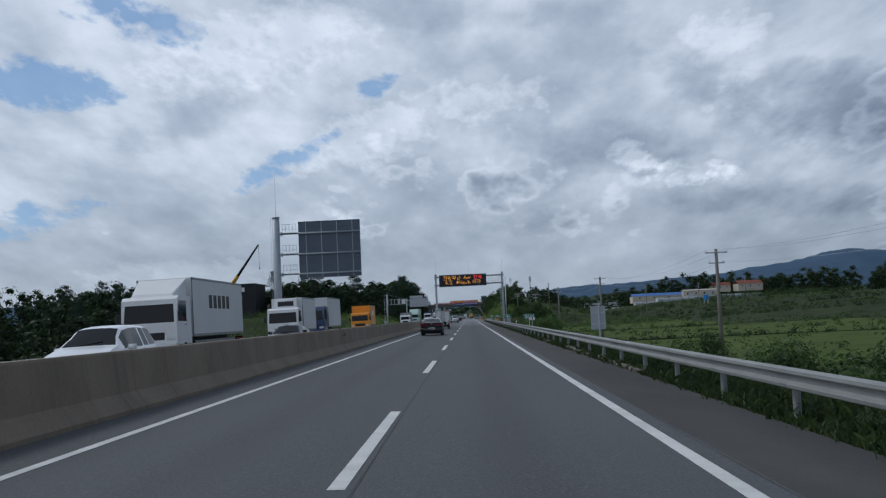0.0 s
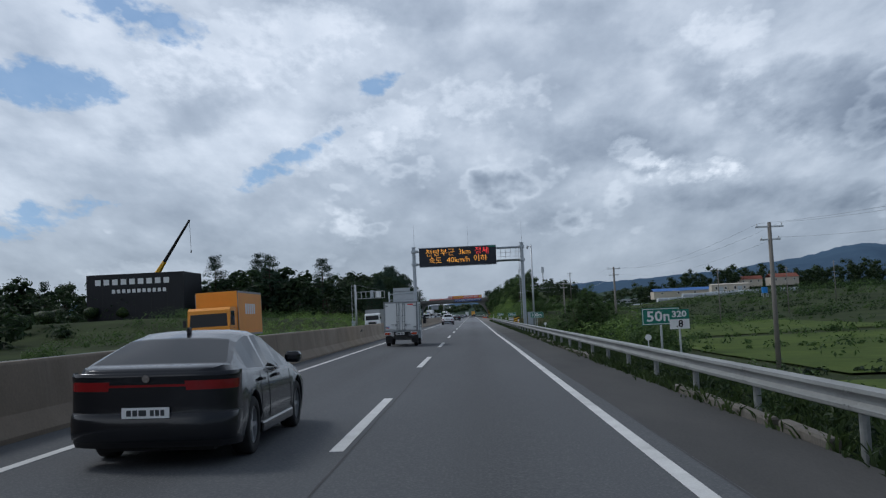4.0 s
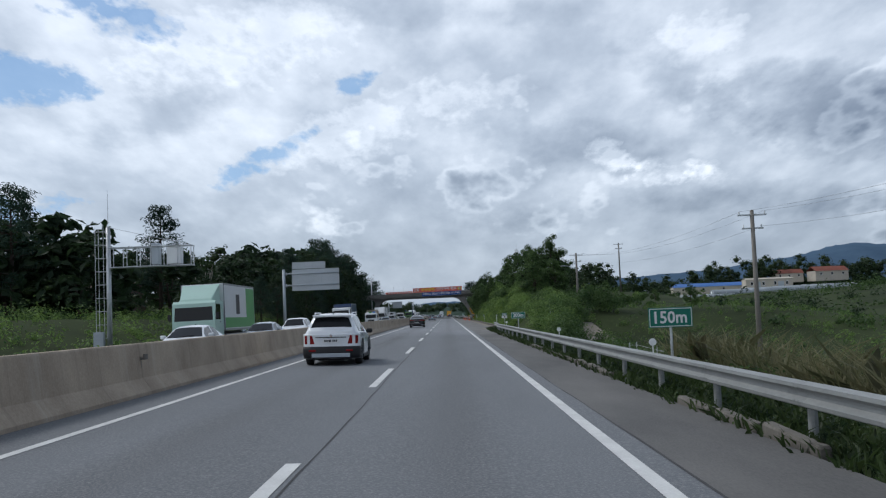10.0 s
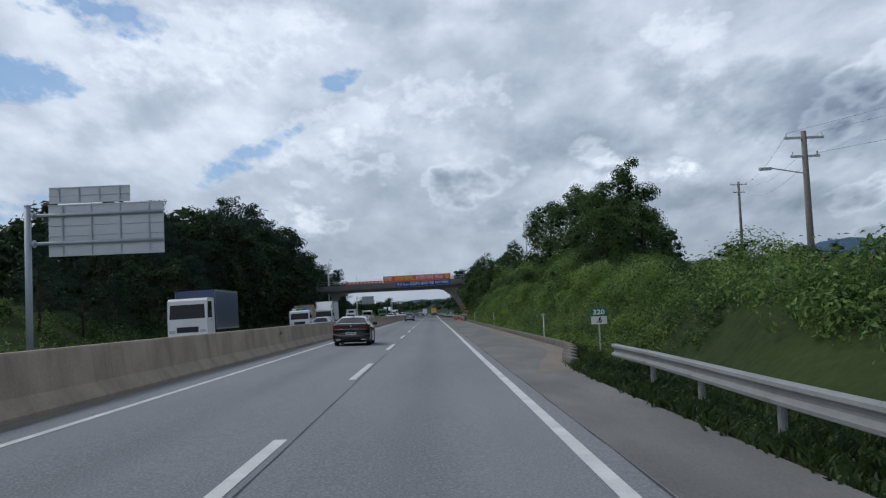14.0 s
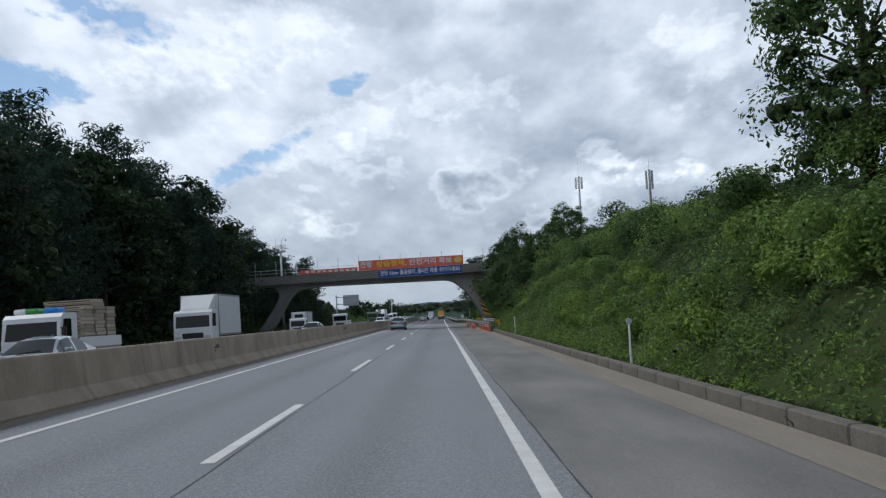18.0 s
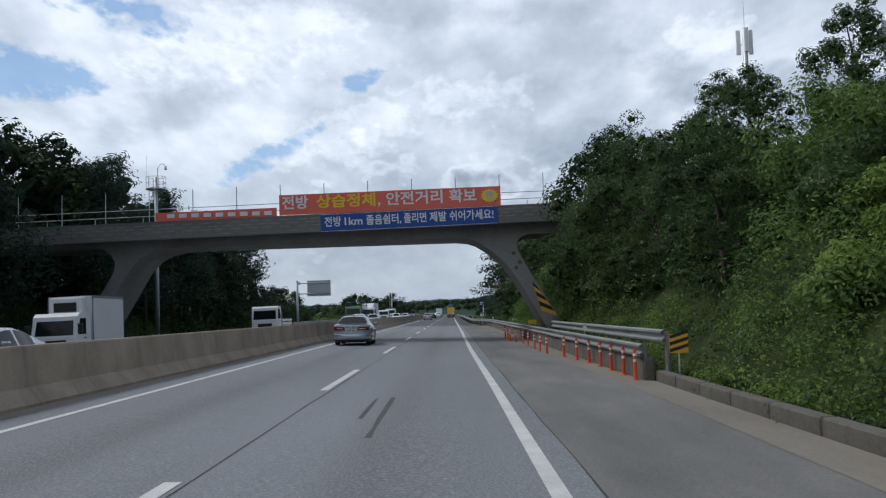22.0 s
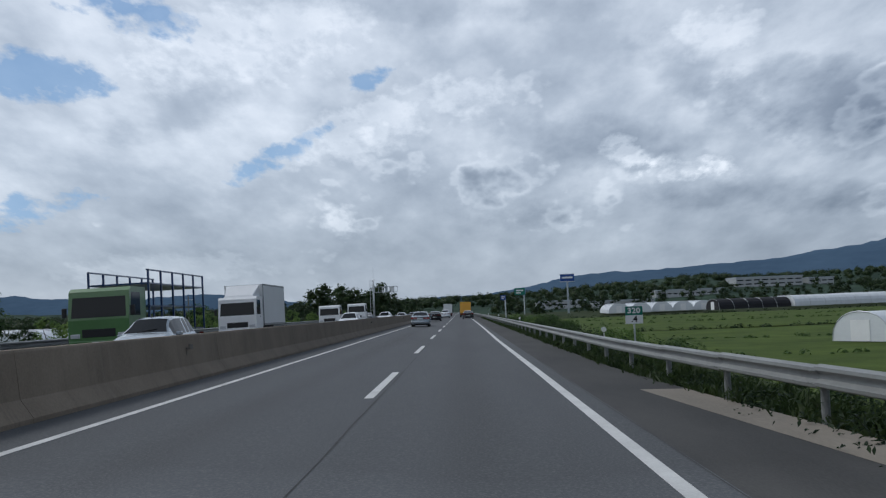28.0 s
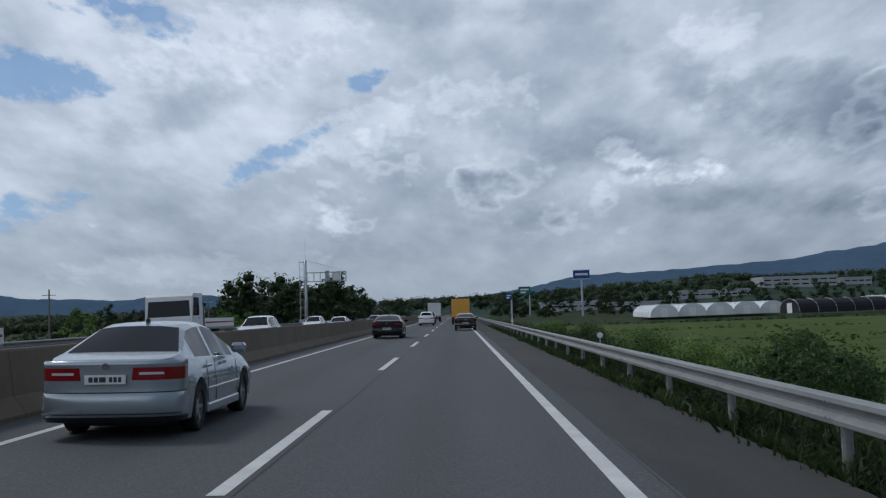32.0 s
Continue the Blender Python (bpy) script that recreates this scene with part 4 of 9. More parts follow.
for text, x, y in (("50m", 7.5, 103.8), ("100m", 7.4, 160.0), ("150m", 7.6, 218.7), ("200m", 7.55, 273.8)):
    sign_board(text, x, y, 1.22, 1.16, 0.52, GREENSIGN, "green %s sign with white numerals behind the guardrail" % text)


def kilometre_post(x, y, top, big):
    s = thing("kilometre_post", "green and white kilometre post", "road sign", pose(x, y, 0), "kilometre posts")
    part("post", Shape().tube((0, 0.03, -1.2), (0, 0.03, 1.2), 0.03), STEEL, s)
    part("upper_plate", Shape().box(-0.28, -0.012, 1.14, 0.28, 0.012, 1.42), GREENSIGN, s)
    part("lower_plate", Shape().box(-0.28, -0.012, 0.86, 0.28, 0.012, 1.138), WHITE, s)
    for tx, z, mat, h, wide_ in ((top, 1.28, WHITE, 0.24, 0.42), (big, 1.0, BLACKM, 0.28, None)):
        ob = part("number", lettering(tx, h, mat, "number", wide_, 0.008), mat, s)
        ob.matrix_basis = pose(0, -0.018, z)


kilometre_post(7.65, 101.8, "320", ".8")
kilometre_post(7.9, 299.5, "320", ".6")
kilometre_post(7.3, 543.3, "320", ".4")

bk = thing("sign_seen_from_behind", "grey back of a roadside board on two posts", "road sign", pose(7.6, 50.8, 0))
part("panel", Shape().box(-0.3, -0.02, 0.6, 0.42, 0.02, 1.75, 0.01), GREYSTEEL, bk)
part("post", Shape().tube((0.1, -0.06, -1.0), (0.1, -0.06, 1.9), 0.04), STEEL, bk)
for z in (0.85, 1.4):
    part("brace", Shape().box(-0.3, -0.04, z, 0.42, -0.022, z + 0.07), STEEL, bk)


# ---------------------------------------------------------------- cantilever signs of the other carriageway
def cantilever(x, y, top, arms, boards, label, mast=0.0, r=0.17, catwalk=False, back=SIGNBACK):
    c = thing("cantilever_sign", label, "road sign", pose(x, y, 0))
    part("column", Shape().tube((0, 0, land(x, y) - 0.4), (0, 0, top), r * 1.1, r, 14), GREYSTEEL, c, smooth=True)
    part("column_cap", Shape().tube((0, 0, top), (0, 0, top + 0.08), r * 1.2, r * 0.9, 14), GREYSTEEL, c)
    reach = max(b[2] for b in boards)
    for z in arms:
        part("arm", Shape().tube((0, 0, z), (reach, 0, z), 0.085, 0.085, 10).tube((r + 0.1, 0, z), (r + 0.2, 0, z), 0.2, 0.2, 12), GREYSTEEL, c, "round steel arm", True)
    for a, z0, b, z1 in boards:
        bd = part("board", Shape().box(a, 0.16, z0, b, 0.22, z1, 0.01), back, c, "plain back of a large sign board")
        q = Shape()
        n = max(2, int((z1 - z0) / 0.45))
        for k in range(n + 1):
            z = z0 + (z1 - z0 - 0.05) * k / n
            part("stiffener", Shape().box(a, 0.10, z, b, 0.158, z + 0.05), back, bd)
        for k in range(4):
            xx = a + (b - a) * (k + 0.5) / 4
            part("bracket", Shape().box(xx - 0.03, 0.06, z0 + 0.1, xx + 0.03, 0.098, z1 - 0.1), GREYSTEEL, bd)
    if mast:
        part("lightning_rod", Shape().tube((0, 0, top), (0, 0, mast), 0.02, 0.01, 6), STEEL, c)
    if catwalk:
        for z in arms:
            q = Shape()
            for k in range(5):
                xx = r + 0.3 + 0.32 * k
                q.tube((xx, -0.35, z), (xx, -0.35, z + 0.85), 0.018, 0.018, 5)
            for dz in (0.4, 0.85):
                q.tube((r + 0.3, -0.35, z + dz), (r + 1.6, -0.35, z + dz), 0.016, 0.016, 5)
            q.box(r + 0.2, -0.45, z + 0.02, r + 1.7, 0.0, z + 0.06)
            part("catwalk", q, STEEL, c, "small railed catwalk")
        q = Shape().tube((-r - 0.15, 0, 1.0), (-r - 0.15, 0, top), 0.015, 0.015, 5)
        for k in range(int(top / 0.9)):
            q.tube((-r - 0.16, 0, 1.0 + 0.9 * k), (-r, 0, 1.0 + 0.9 * k), 0.012, 0.012, 5)
        part("ladder", q, STEEL, c)
    return c


cantilever(-16.4, 93.0, 11.5, (9.95, 8.0, 6.15), [(2.05, 5.75, 7.85, 11.05)], "tall cantilever mast with the dark back of a board and catwalks", 15.3, 0.34, True, DARKBACK)
cantilever(-18.5, 315.0, 7.85, (7.35, 5.9), [(1.0, 5.22, 6.9, 7.88), (1.05, 7.95, 5.2, 8.78)], "cantilever sign seen from behind with two boards")
cantilever(-18.45, 533.0, 6.5, (6.2, 4.75), [(1.35, 4.38, 4.6, 6.55)], "cantilever sign seen from behind with one grey board", 0, 0.15)


def truss_gantry(x, y, top, reach, z0, z1, mast, label):
    c = thing("equipment_gantry", label, "gantry", pose(x, y, 0))
    part("column", Shape().tube((0, 0, land(x, y) - 0.4), (0, 0, top), 0.17, 0.14, 12), STEEL, c, smooth=True)
    q = Shape()
    for yy in (-0.35, 0.35):
        for z in (z0, z1):
            q.tube((0.1, yy, z), (reach, yy, z), 0.045, 0.045, 6)
        n = 6
        for k in range(n + 1):
            xx = 0.2 + (reach - 0.25) * k / n
            q.tube((xx, yy, z0), (xx, yy, z1), 0.03, 0.03, 5)
    q.box(0.1, -0.35, z0 - 0.03, reach, 0.35, z0)
    part("truss", q, STEEL, c, "latticed steel arm with a walkway")
    q = Shape()
    for k in range(9):
        zz = 0.9 + (top - 1.2) * k / 8
        q.box(-0.75, -0.3, zz, -0.2, 0.3, zz + 0.03)
    for xx in (-0.74, -0.22):
        for yy in (-0.3, 0.3):
            q.tube((xx, yy, 0.5), (xx, yy, top), 0.02, 0.02, 5)
    part("ladder_cage", q, STEEL, c)
    part("camera_box", Shape().box(reach - 1.6, -0.3, z0 + 0.1, reach - 0.7, 0.3, z1 + 0.05, 0.04), WHITE, c, "white equipment box")
    part("camera_box", Shape().box(reach - 2.6, -0.3, z0 + 0.1, reach - 2.1, 0.3, z1 + 0.2, 0.04), GREYSTEEL, c)
    part("cabinet", Shape().box(-0.9, -0.45, 0.3, -0.25, -0.2, 1.3, 0.02), GREYSTEEL, c)
    part("lightning_rod", Shape().tube((0, 0, top), (0, 0, mast), 0.02, 0.01, 6), STEEL, c)
    part("stay", Shape().tube((0, 0, top), (reach, 0, z1), 0.012, 0.012, 4), STEEL, c)


truss_gantry(-19.7, 255.0, 7.95, 5.4, 5.35, 6.6, 10.3, "latticed cantilever with traffic detectors beside the oncoming lanes")
truss_gantry(-16.3, 715.0, 8.6, 5.0, 5.9, 7.0, 11.2, "latticed cantilever with detectors far along the motorway")

# ---------------------------------------------------------------- overbridge
br = thing("overbridge", "grey concrete rigid-frame overbridge with slanting legs and banners", "bridge", pose(0, 456.5, 0), kind="structure")
A, B = 0.0, 4.6      # front and back of the girder
FP, BP = -1.35, 5.95  # outer faces of the parapets
para = lambda x: 6.63 + 0.0165 * x


def slab(profile, y0, y1):
    return Shape().rings([[(x, y0, z) for x, z in profile], [(x, y1, z) for x, z in profile]])


part("deck", slab([(-46, para(-46) + 0.16), (30, para(30) + 0.16), (30, para(30) + 0.55), (-46, para(-46) + 0.55)], FP + 0.22, BP - 0.22), BRIDGE, br, "deck slab that overhangs the girder")
girder = [(-46, para(-46) + 0.16), (-46, 5.75), (-18.6, 6.05), (-13.0, 6.0), (3.3, 6.02), (7.9, 6.13), (30, 6.3), (30, para(30) + 0.16)]
part("girder", slab(girder[::-1], A, B), BRIDGE, br, "main girder")


def leg(inner, outer, label):
    """A slanting leg between its inner and outer edge."""
    s = Shape()
    n = len(inner)
    for y in (A + 0.004, B - 0.004):
        s.v += [(x, y, z) for x, z in inner] + [(x, y, z) for x, z in outer]
    k = 2 * n
    for i in range(n - 1):
        s.f += [(i, i + 1, n + i + 1, n + i), (k + i + 1, k + i, k + n + i, k + n + i + 1), (i + 1, i, k + i, k + i + 1), (n + i, n + i + 1, k + n + i + 1, k + n + i)]
    return part("leg", s, BRIDGE, br, label)


lg = leg([(3.1, 6.03), (3.94, 5.93), (4.46, 5.74), (4.99, 5.39), (5.5, 4.98), (6.02, 4.48), (6.53, 3.85), (7.14, 2.87), (7.63, 1.93), (8.24, 0.85), (8.9, -0.3)],
         [(8.1, 6.15), (7.46, 6.11), (7.01, 5.92), (6.8, 5.62), (6.85, 5.22), (7.15, 4.6), (7.58, 3.79), (8.07, 3.04), (8.68, 1.89), (9.36, 0.85), (10.2, -0.3)], "slanting leg that curves into the soffit")
leg([(-13.0, 6.02), (-14.3, 5.93), (-15.2, 5.75), (-15.9, 5.4), (-16.4, 4.95), (-16.8, 4.4), (-17.7, 2.87), (-18.95, 0.82), (-19.8, -0.5)],
    [(-18.8, 6.1), (-18.2, 5.98), (-17.75, 5.65), (-17.5, 5.2), (-17.55, 4.7), (-17.8, 4.2), (-18.6, 2.9), (-20.2, 0.65), (-21.1, -0.5)], "slanting leg that curves into the soffit")
for y0 in (FP, BP - 0.22):
    pw = part("parapet", slab([(-46, para(-46)), (30, para(30)), (30, para(30) + 1.03), (-46, para(-46) + 1.03)], y0, y0 + 0.22), BRIDGE_DARK, br, "board-marked concrete parapet")
    part("coping", slab([(-46, para(-46) + 0.97), (30, para(30) + 0.97), (30, para(30) + 1.05), (-46, para(-46) + 1.05)], y0 - 0.03, y0 + 0.25), BRIDGE_DARK, br)
# raised ribs cast into the front of the parapet
rib = Shape().box(-0.30, -0.022, -0.028, 0.30, 0.01, 0.028, 0.008).mesh("rib", BRIDGE)
joint = Shape().box(-0.012, -0.004, -0.30, 0.012, 0.01, 0.30).mesh("joint", BLACKM)
for row, (dz, off) in enumerate(((0.82, 0.0), (0.62, 0.48), (0.42, 0.0), (0.16, 0.48))):
    for k in range(46):
        x = -30 + 0.96 * k + off
        if row == 3 and k % 4:
            continue
        piece("rib", rib, br, pose(x + 0.12 * math.sin(k * 2.1), FP - 0.002, para(x) + dz))
for k in range(10):
    x = -28 + 4.2 * k
    piece("joint", joint, br, pose(x, FP - 0.002, para(x) + 0.5))
pm = Shape().tube((0, 0, 0), (0, 0, 1.9), 0.03, 0.025, 6).mesh("fence_post", STEEL)
for k in range(24):
    x = -30.6 + 2.6 * k
    piece("fence_post", pm, br, pose(x, FP + 0.1, para(x) + 1.0))
for k in range(20):
    x = -40 + 3.2 * k
    piece("fence_post", pm, br, Matrix.Translation((x, BP - 0.1, para(x) + 1.0)) @ Matrix.Diagonal((1, 1, 0.6, 1)))
for dz in (1.4, 1.8):
    part("rail", Shape().tube((-46, FP + 0.1, para(-46) + dz), (30, FP + 0.1, para(30) + dz), 0.022, 0.022, 6), STEEL, br)
# hazard stripes on the foot of the leg
for k in range(6):
    f = 1.15 + 0.30 * k
    ia, ib = lambda z: 8.35 - (z - 0.9) * 0.30, lambda z: 9.36 - (z - 0.85) * 0.655
    s = Shape()
    s.v = [(ia(f + 0.34), -0.001, f + 0.34), (ib(f) - 0.04, -0.001, f), (ib(f + 0.29) - 0.04, -0.001, f + 0.29), (ia(f + 0.63), -0.001, f + 0.63)]
    s.f = [(0, 1, 2, 3)]
    part("hazard_stripe", s, YELLOW if k % 2 == 0 else BLACKM, br)
for x, z, r in ((6.6, 5.02, 0.13), (6.95, 4.45, 0.14), (6.72, 4.12, 0.12)):
    part("repair_patch", Shape().tube((x, -0.003, z), (x, 0.01, z), r, r, 14), KERB, br, "round patch of repair mortar")
part("plate", Shape().box(7.25, -0.75, 0.72, 7.75, -0.73, 0.97), YELLOW, br, "small yellow plate on two stakes")
part("stake", Shape().tube((7.35, -0.72, -0.4), (7.35, -0.72, 0.95), 0.012).tube((7.65, -0.72, -0.4), (7.65, -0.72, 0.95), 0.012), STEEL, br)


def banner(name, label, x0, x1, z0, z1, mat, y, rise):
    b = thing(name, label, "banner", pose(0, 456.5 + FP + y, 0))
    s = Shape()
    n = 40
    for i in range(n + 1):
        x = x0 + (x1 - x0) * i / n
        w = 0.02 * math.sin(i * 0.9) + 0.012 * math.sin(i * 2.3)
        dz = rise * (i / n)
        s.v += [(x, w, z0 + dz), (x, w * 0.6, z1 + dz), (x, w + 0.012, z0 + dz), (x, w * 0.6 + 0.012, z1 + dz)]
    for i in range(n):
        a, c = 4 * i, 4 * i + 4
        s.f += [(a, c, c + 1, a + 1), (a + 2, a + 3, c + 3, c + 2), (a + 1, c + 1, c + 3, a + 3), (a, a + 2, c + 2, c)]
    part("cloth", s, mat, b)
    return b


b = banner("red_banner", "red cloth banner with white and yellow lettering on the parapet", -7.25, 5.85, 7.58, 8.78, REDBAN, -0.05, 0.14)
for tx, x, w, mat in (("전방", -6.3, 1.55, WHITE), ("상습정체", -3.3, 3.5, BANYEL), (",", -1.33, 0.14, WHITE), ("안전거리", 0.75, 3.35, WHITE), ("확보", 3.62, 1.6, WHITE)):
    ob = part("lettering", lettering(tx, 0.84, mat, "lettering", w, 0.02), mat, b)
    ob.matrix_basis = pose(x, -0.045, 8.24 + 0.14 * (x + 7.2) / 13, 0, -0.6, 0)
s = Shape()
s.v = [(5.2, -0.045, 8.36)] + [(5.2 + (0.56 if k % 2 else 0.42) * math.cos(math.pi * k / 14), -0.045, 8.36 + (0.44 if k % 2 else 0.33) * math.sin(math.pi * k / 14)) for k in range(28)]
s.f = [(0, 1 + (k + 1) % 28, 1 + k) for k in range(28)]
part("star", s, BANYEL, b, "yellow starburst")
part("star_letter", lettering("쾅", 0.5, GREYSTEEL, "star_letter", 0.52, 0.012), GREYSTEEL, b).matrix_basis = pose(5.2, -0.055, 8.36)
b = banner("blue_banner", "blue cloth banner with white lettering below the red one", -4.82, 5.62, 6.52, 7.56, BLUEBAN, -0.07, 0.19)
edge_ = Shape()
for z in (6.535, 7.535):
    edge_.v += [(-4.80, -0.045, z - 0.01), (5.60, -0.045, z + 0.18), (5.60, -0.045, z + 0.20), (-4.80, -0.045, z + 0.01)]
edge_.f = [(0, 1, 2, 3), (4, 5, 6, 7)]
part("hem", edge_, WHITE, b, "thin white hem line")
for tx, x0, x1 in (("전방", -4.58, -3.60), ("1km", -3.40, -2.34), ("졸음쉼터,", -2.12, -0.05), ("졸리면", 0.10, 1.43), ("제발", 1.62, 2.62), ("쉬어가세요!", 2.80, 5.40)):
    ob = part("lettering", lettering(tx, 0.64, WHITE, "lettering", x1 - x0, 0.012), WHITE, b)
    ob.matrix_basis = pose((x0 + x1) / 2, -0.05, 7.05 + 0.19 * ((x0 + x1) / 2 + 4.8) / 10.4, 0, -1.0, 0)
b = banner("faded_banner", "faded red cloth banner on the far part of the parapet", -14.6, -7.4, 7.45, 7.95, REDBAN, -0.04, 0.1)
for k in range(9):
    part("letter_bar", Shape().box(-13.9 + 0.72 * k, -0.05, 7.62, -13.45 + 0.72 * k, -0.035, 7.86), WHITE, b, "unreadable pale lettering")

# lamp and camera mast behind the bridge
ms = thing("camera_mast", "steel mast with a railed basket and a curved lamp", "mast", pose(-19.6, 472, 0))
part("pole", Shape().tube((0, 0, -0.5), (0, 0, 12.6), 0.17, 0.13, 12), STEEL, ms, smooth=True)
s = Shape()
for z in (11.7, 12.15, 12.6):
    s.line([(0.75 * math.cos(math.pi * k / 6), 0.75 * math.sin(math.pi * k / 6), z) for k in range(13)], 0.02)
for k in range(12):
    a = math.pi * k / 6
    s.tube((0.75 * math.cos(a), 0.75 * math.sin(a), 11.7), (0.75 * math.cos(a), 0.75 * math.sin(a), 12.6), 0.015, 0.015, 5)
s.tube((0, 0, 11.62), (0, 0, 11.7), 0.78, 0.78, 16)
part("basket", s, STEEL, ms)
part("lamp_arm", Shape().line([(0.1, 0, 12.6), (0.15, 0, 13.3), (0.35, 0, 13.62), (0.6, 0, 13.6), (0.75, 0, 13.4)], 0.03), STEEL, ms)
part("camera", Shape().tube((0.75, 0, 13.15), (0.75, 0, 13.4), 0.12, 0.09, 12), WHITE, ms)
part("lightning_rod", Shape().tube((-0.7, 0, 12.6), (-0.7, 0, 14.3), 0.015, 0.01, 5), STEEL, ms)


def phone_mast(x, y, z0, z1, label, panels):
    c = thing("phone_mast", label, "phone mast", pose(x, y, 0))
    part("pole", Shape().tube((0, 0, z0), (0, 0, z1 - 0.3), 0.19, 0.13, 10), STEEL if panels < 4 else WOOD, c, smooth=True)
    for k in range(panels):
        a = 2.1 * k + 0.4
        dx, dy = 0.42 * math.cos(a), 0.42 * math.sin(a)
        zz = z1 - 1.9 - (0.9 if k > 2 else 0)
        p_ = part("antenna", Shape().box(dx - 0.13, dy - 0.08, zz, dx + 0.13, dy + 0.08, zz + 1.5, 0.03), WHITE if panels < 4 else GREYSTEEL, c)
        part("antenna_arm", Shape().tube((0, 0, zz + 0.6), (dx, dy, zz + 0.6), 0.03, 0.03, 5), STEEL, p_)
    part("lightning_rod", Shape().tube((0, 0, z1 - 0.4), (0, 0, z1 + 1.7), 0.02, 0.01, 5), STEEL, c)


phone_mast(21.0, 456, 7.5, 18.5, "slim phone mast with white panel antennas above the trees", 3)
phone_mast(30.1, 456.5, 7.5, 19.0, "phone mast overgrown at its foot with grey antennas", 6)

# ---------------------------------------------------------------- vehicles
def car_glass():
    m = bpy.data.materials.new("tinted_glass")
    m.use_nodes = True
    p = m.node_tree.nodes["Principled BSDF"]
    p.inputs["Base Color"].default_value = (0.012, 0.014, 0.016, 1)
    p.inputs["Roughness"].default_value = 0.05
    p.inputs["Specular IOR Level"].default_value = 0.2
    return m


GLASS = car_glass()
RUBBER = material("tyre_rubber", (0.022, 0.022, 0.022), 0.85, 0, 0.25, 5, 40)
ALLOY = material("alloy_rim", (0.55, 0.56, 0.57), 0.3, 0.85, 0.08, 4, 30)
CHROME = material("chrome", (0.75, 0.75, 0.76), 0.12, 1.0, 0.03, 3, 20)
TAIL = material("tail_lamp_red", (0.22, 0.007, 0.009), 0.15, 0, 0.15, 6, 40, coat=0.5)
AMBERL = material("amber_lamp", (0.42, 0.06, 0.02), 0.2, 0, 0.1, 6, 40)
CLEARL = material("clear_lamp", (0.68, 0.70, 0.72), 0.08, 0.2, 0.06, 6, 40, coat=0.8)
PLATE = material("number_plate_white", (0.74, 0.75, 0.74), 0.45, 0, 0.03, 6, 40)
PLATEBAR = material("plate_characters", (0.03, 0.035, 0.04), 0.5, 0, 0.1, 6, 40)
BLACKPAINT = material("black_car_paint", (0.005, 0.0055, 0.007), 0.12, 0.0, 0.1, 1, 8, spec=0.5, coat=0.7)
GREYPAINT = material("dark_grey_car_paint", (0.012, 0.013, 0.016), 0.2, 0.1, 0.1, 1, 8, spec=0.35, coat=0.3)
SILVER = material("silver_car_paint", (0.36, 0.405, 0.44), 0.26, 0.6, 0.06, 1, 8, coat=0.6)
CHASSIS = material("chassis_black", (0.02, 0.02, 0.02), 0.7, 0, 0.2, 3, 20)
BOXWHITE = material("box_body_white", (0.66, 0.68, 0.68), 0.5, 0, 0.05, 0.5, 9)
BOXTRIM = material("box_trim_aluminium", (0.24, 0.255, 0.265), 0.45, 0.5, 0.2, 2, 16)
BLUEPAINT = material("dark_blue_paint", (0.02, 0.05, 0.14), 0.3, 0, 0.1, 1, 8, coat=0.5)
GREENPAINT = material("green_truck_paint", (0.09, 0.20, 0.07), 0.35, 0, 0.1, 1, 8, coat=0.4)
ORANGEPAINT = material("orange_box_paint", (0.80, 0.30, 0.02), 0.45, 0, 0.06, 0.8, 8)
YELLOWPAINT = material("yellow_truck_paint", (0.70, 0.36, 0.05), 0.4, 0, 0.1, 0.8, 8)
PALEGREEN = material("pale_green_cab_paint", (0.42, 0.60, 0.52), 0.35, 0, 0.06, 0.8, 8)
REDM = material("red_plate", (0.60, 0.03, 0.03), 0.45, 0, 0.05, 2, 20)
BLUEM = material("blue_film", (0.02, 0.22, 0.62), 0.4, 0, 0.05, 2, 20)
GREENM = material("leaf_green_film", (0.05, 0.30, 0.06), 0.45, 0, 0.1, 1, 8)
PALLET = material("stacked_timber", (0.42, 0.36, 0.28), 0.8, 0, 0.2, 2, 12, per="object")


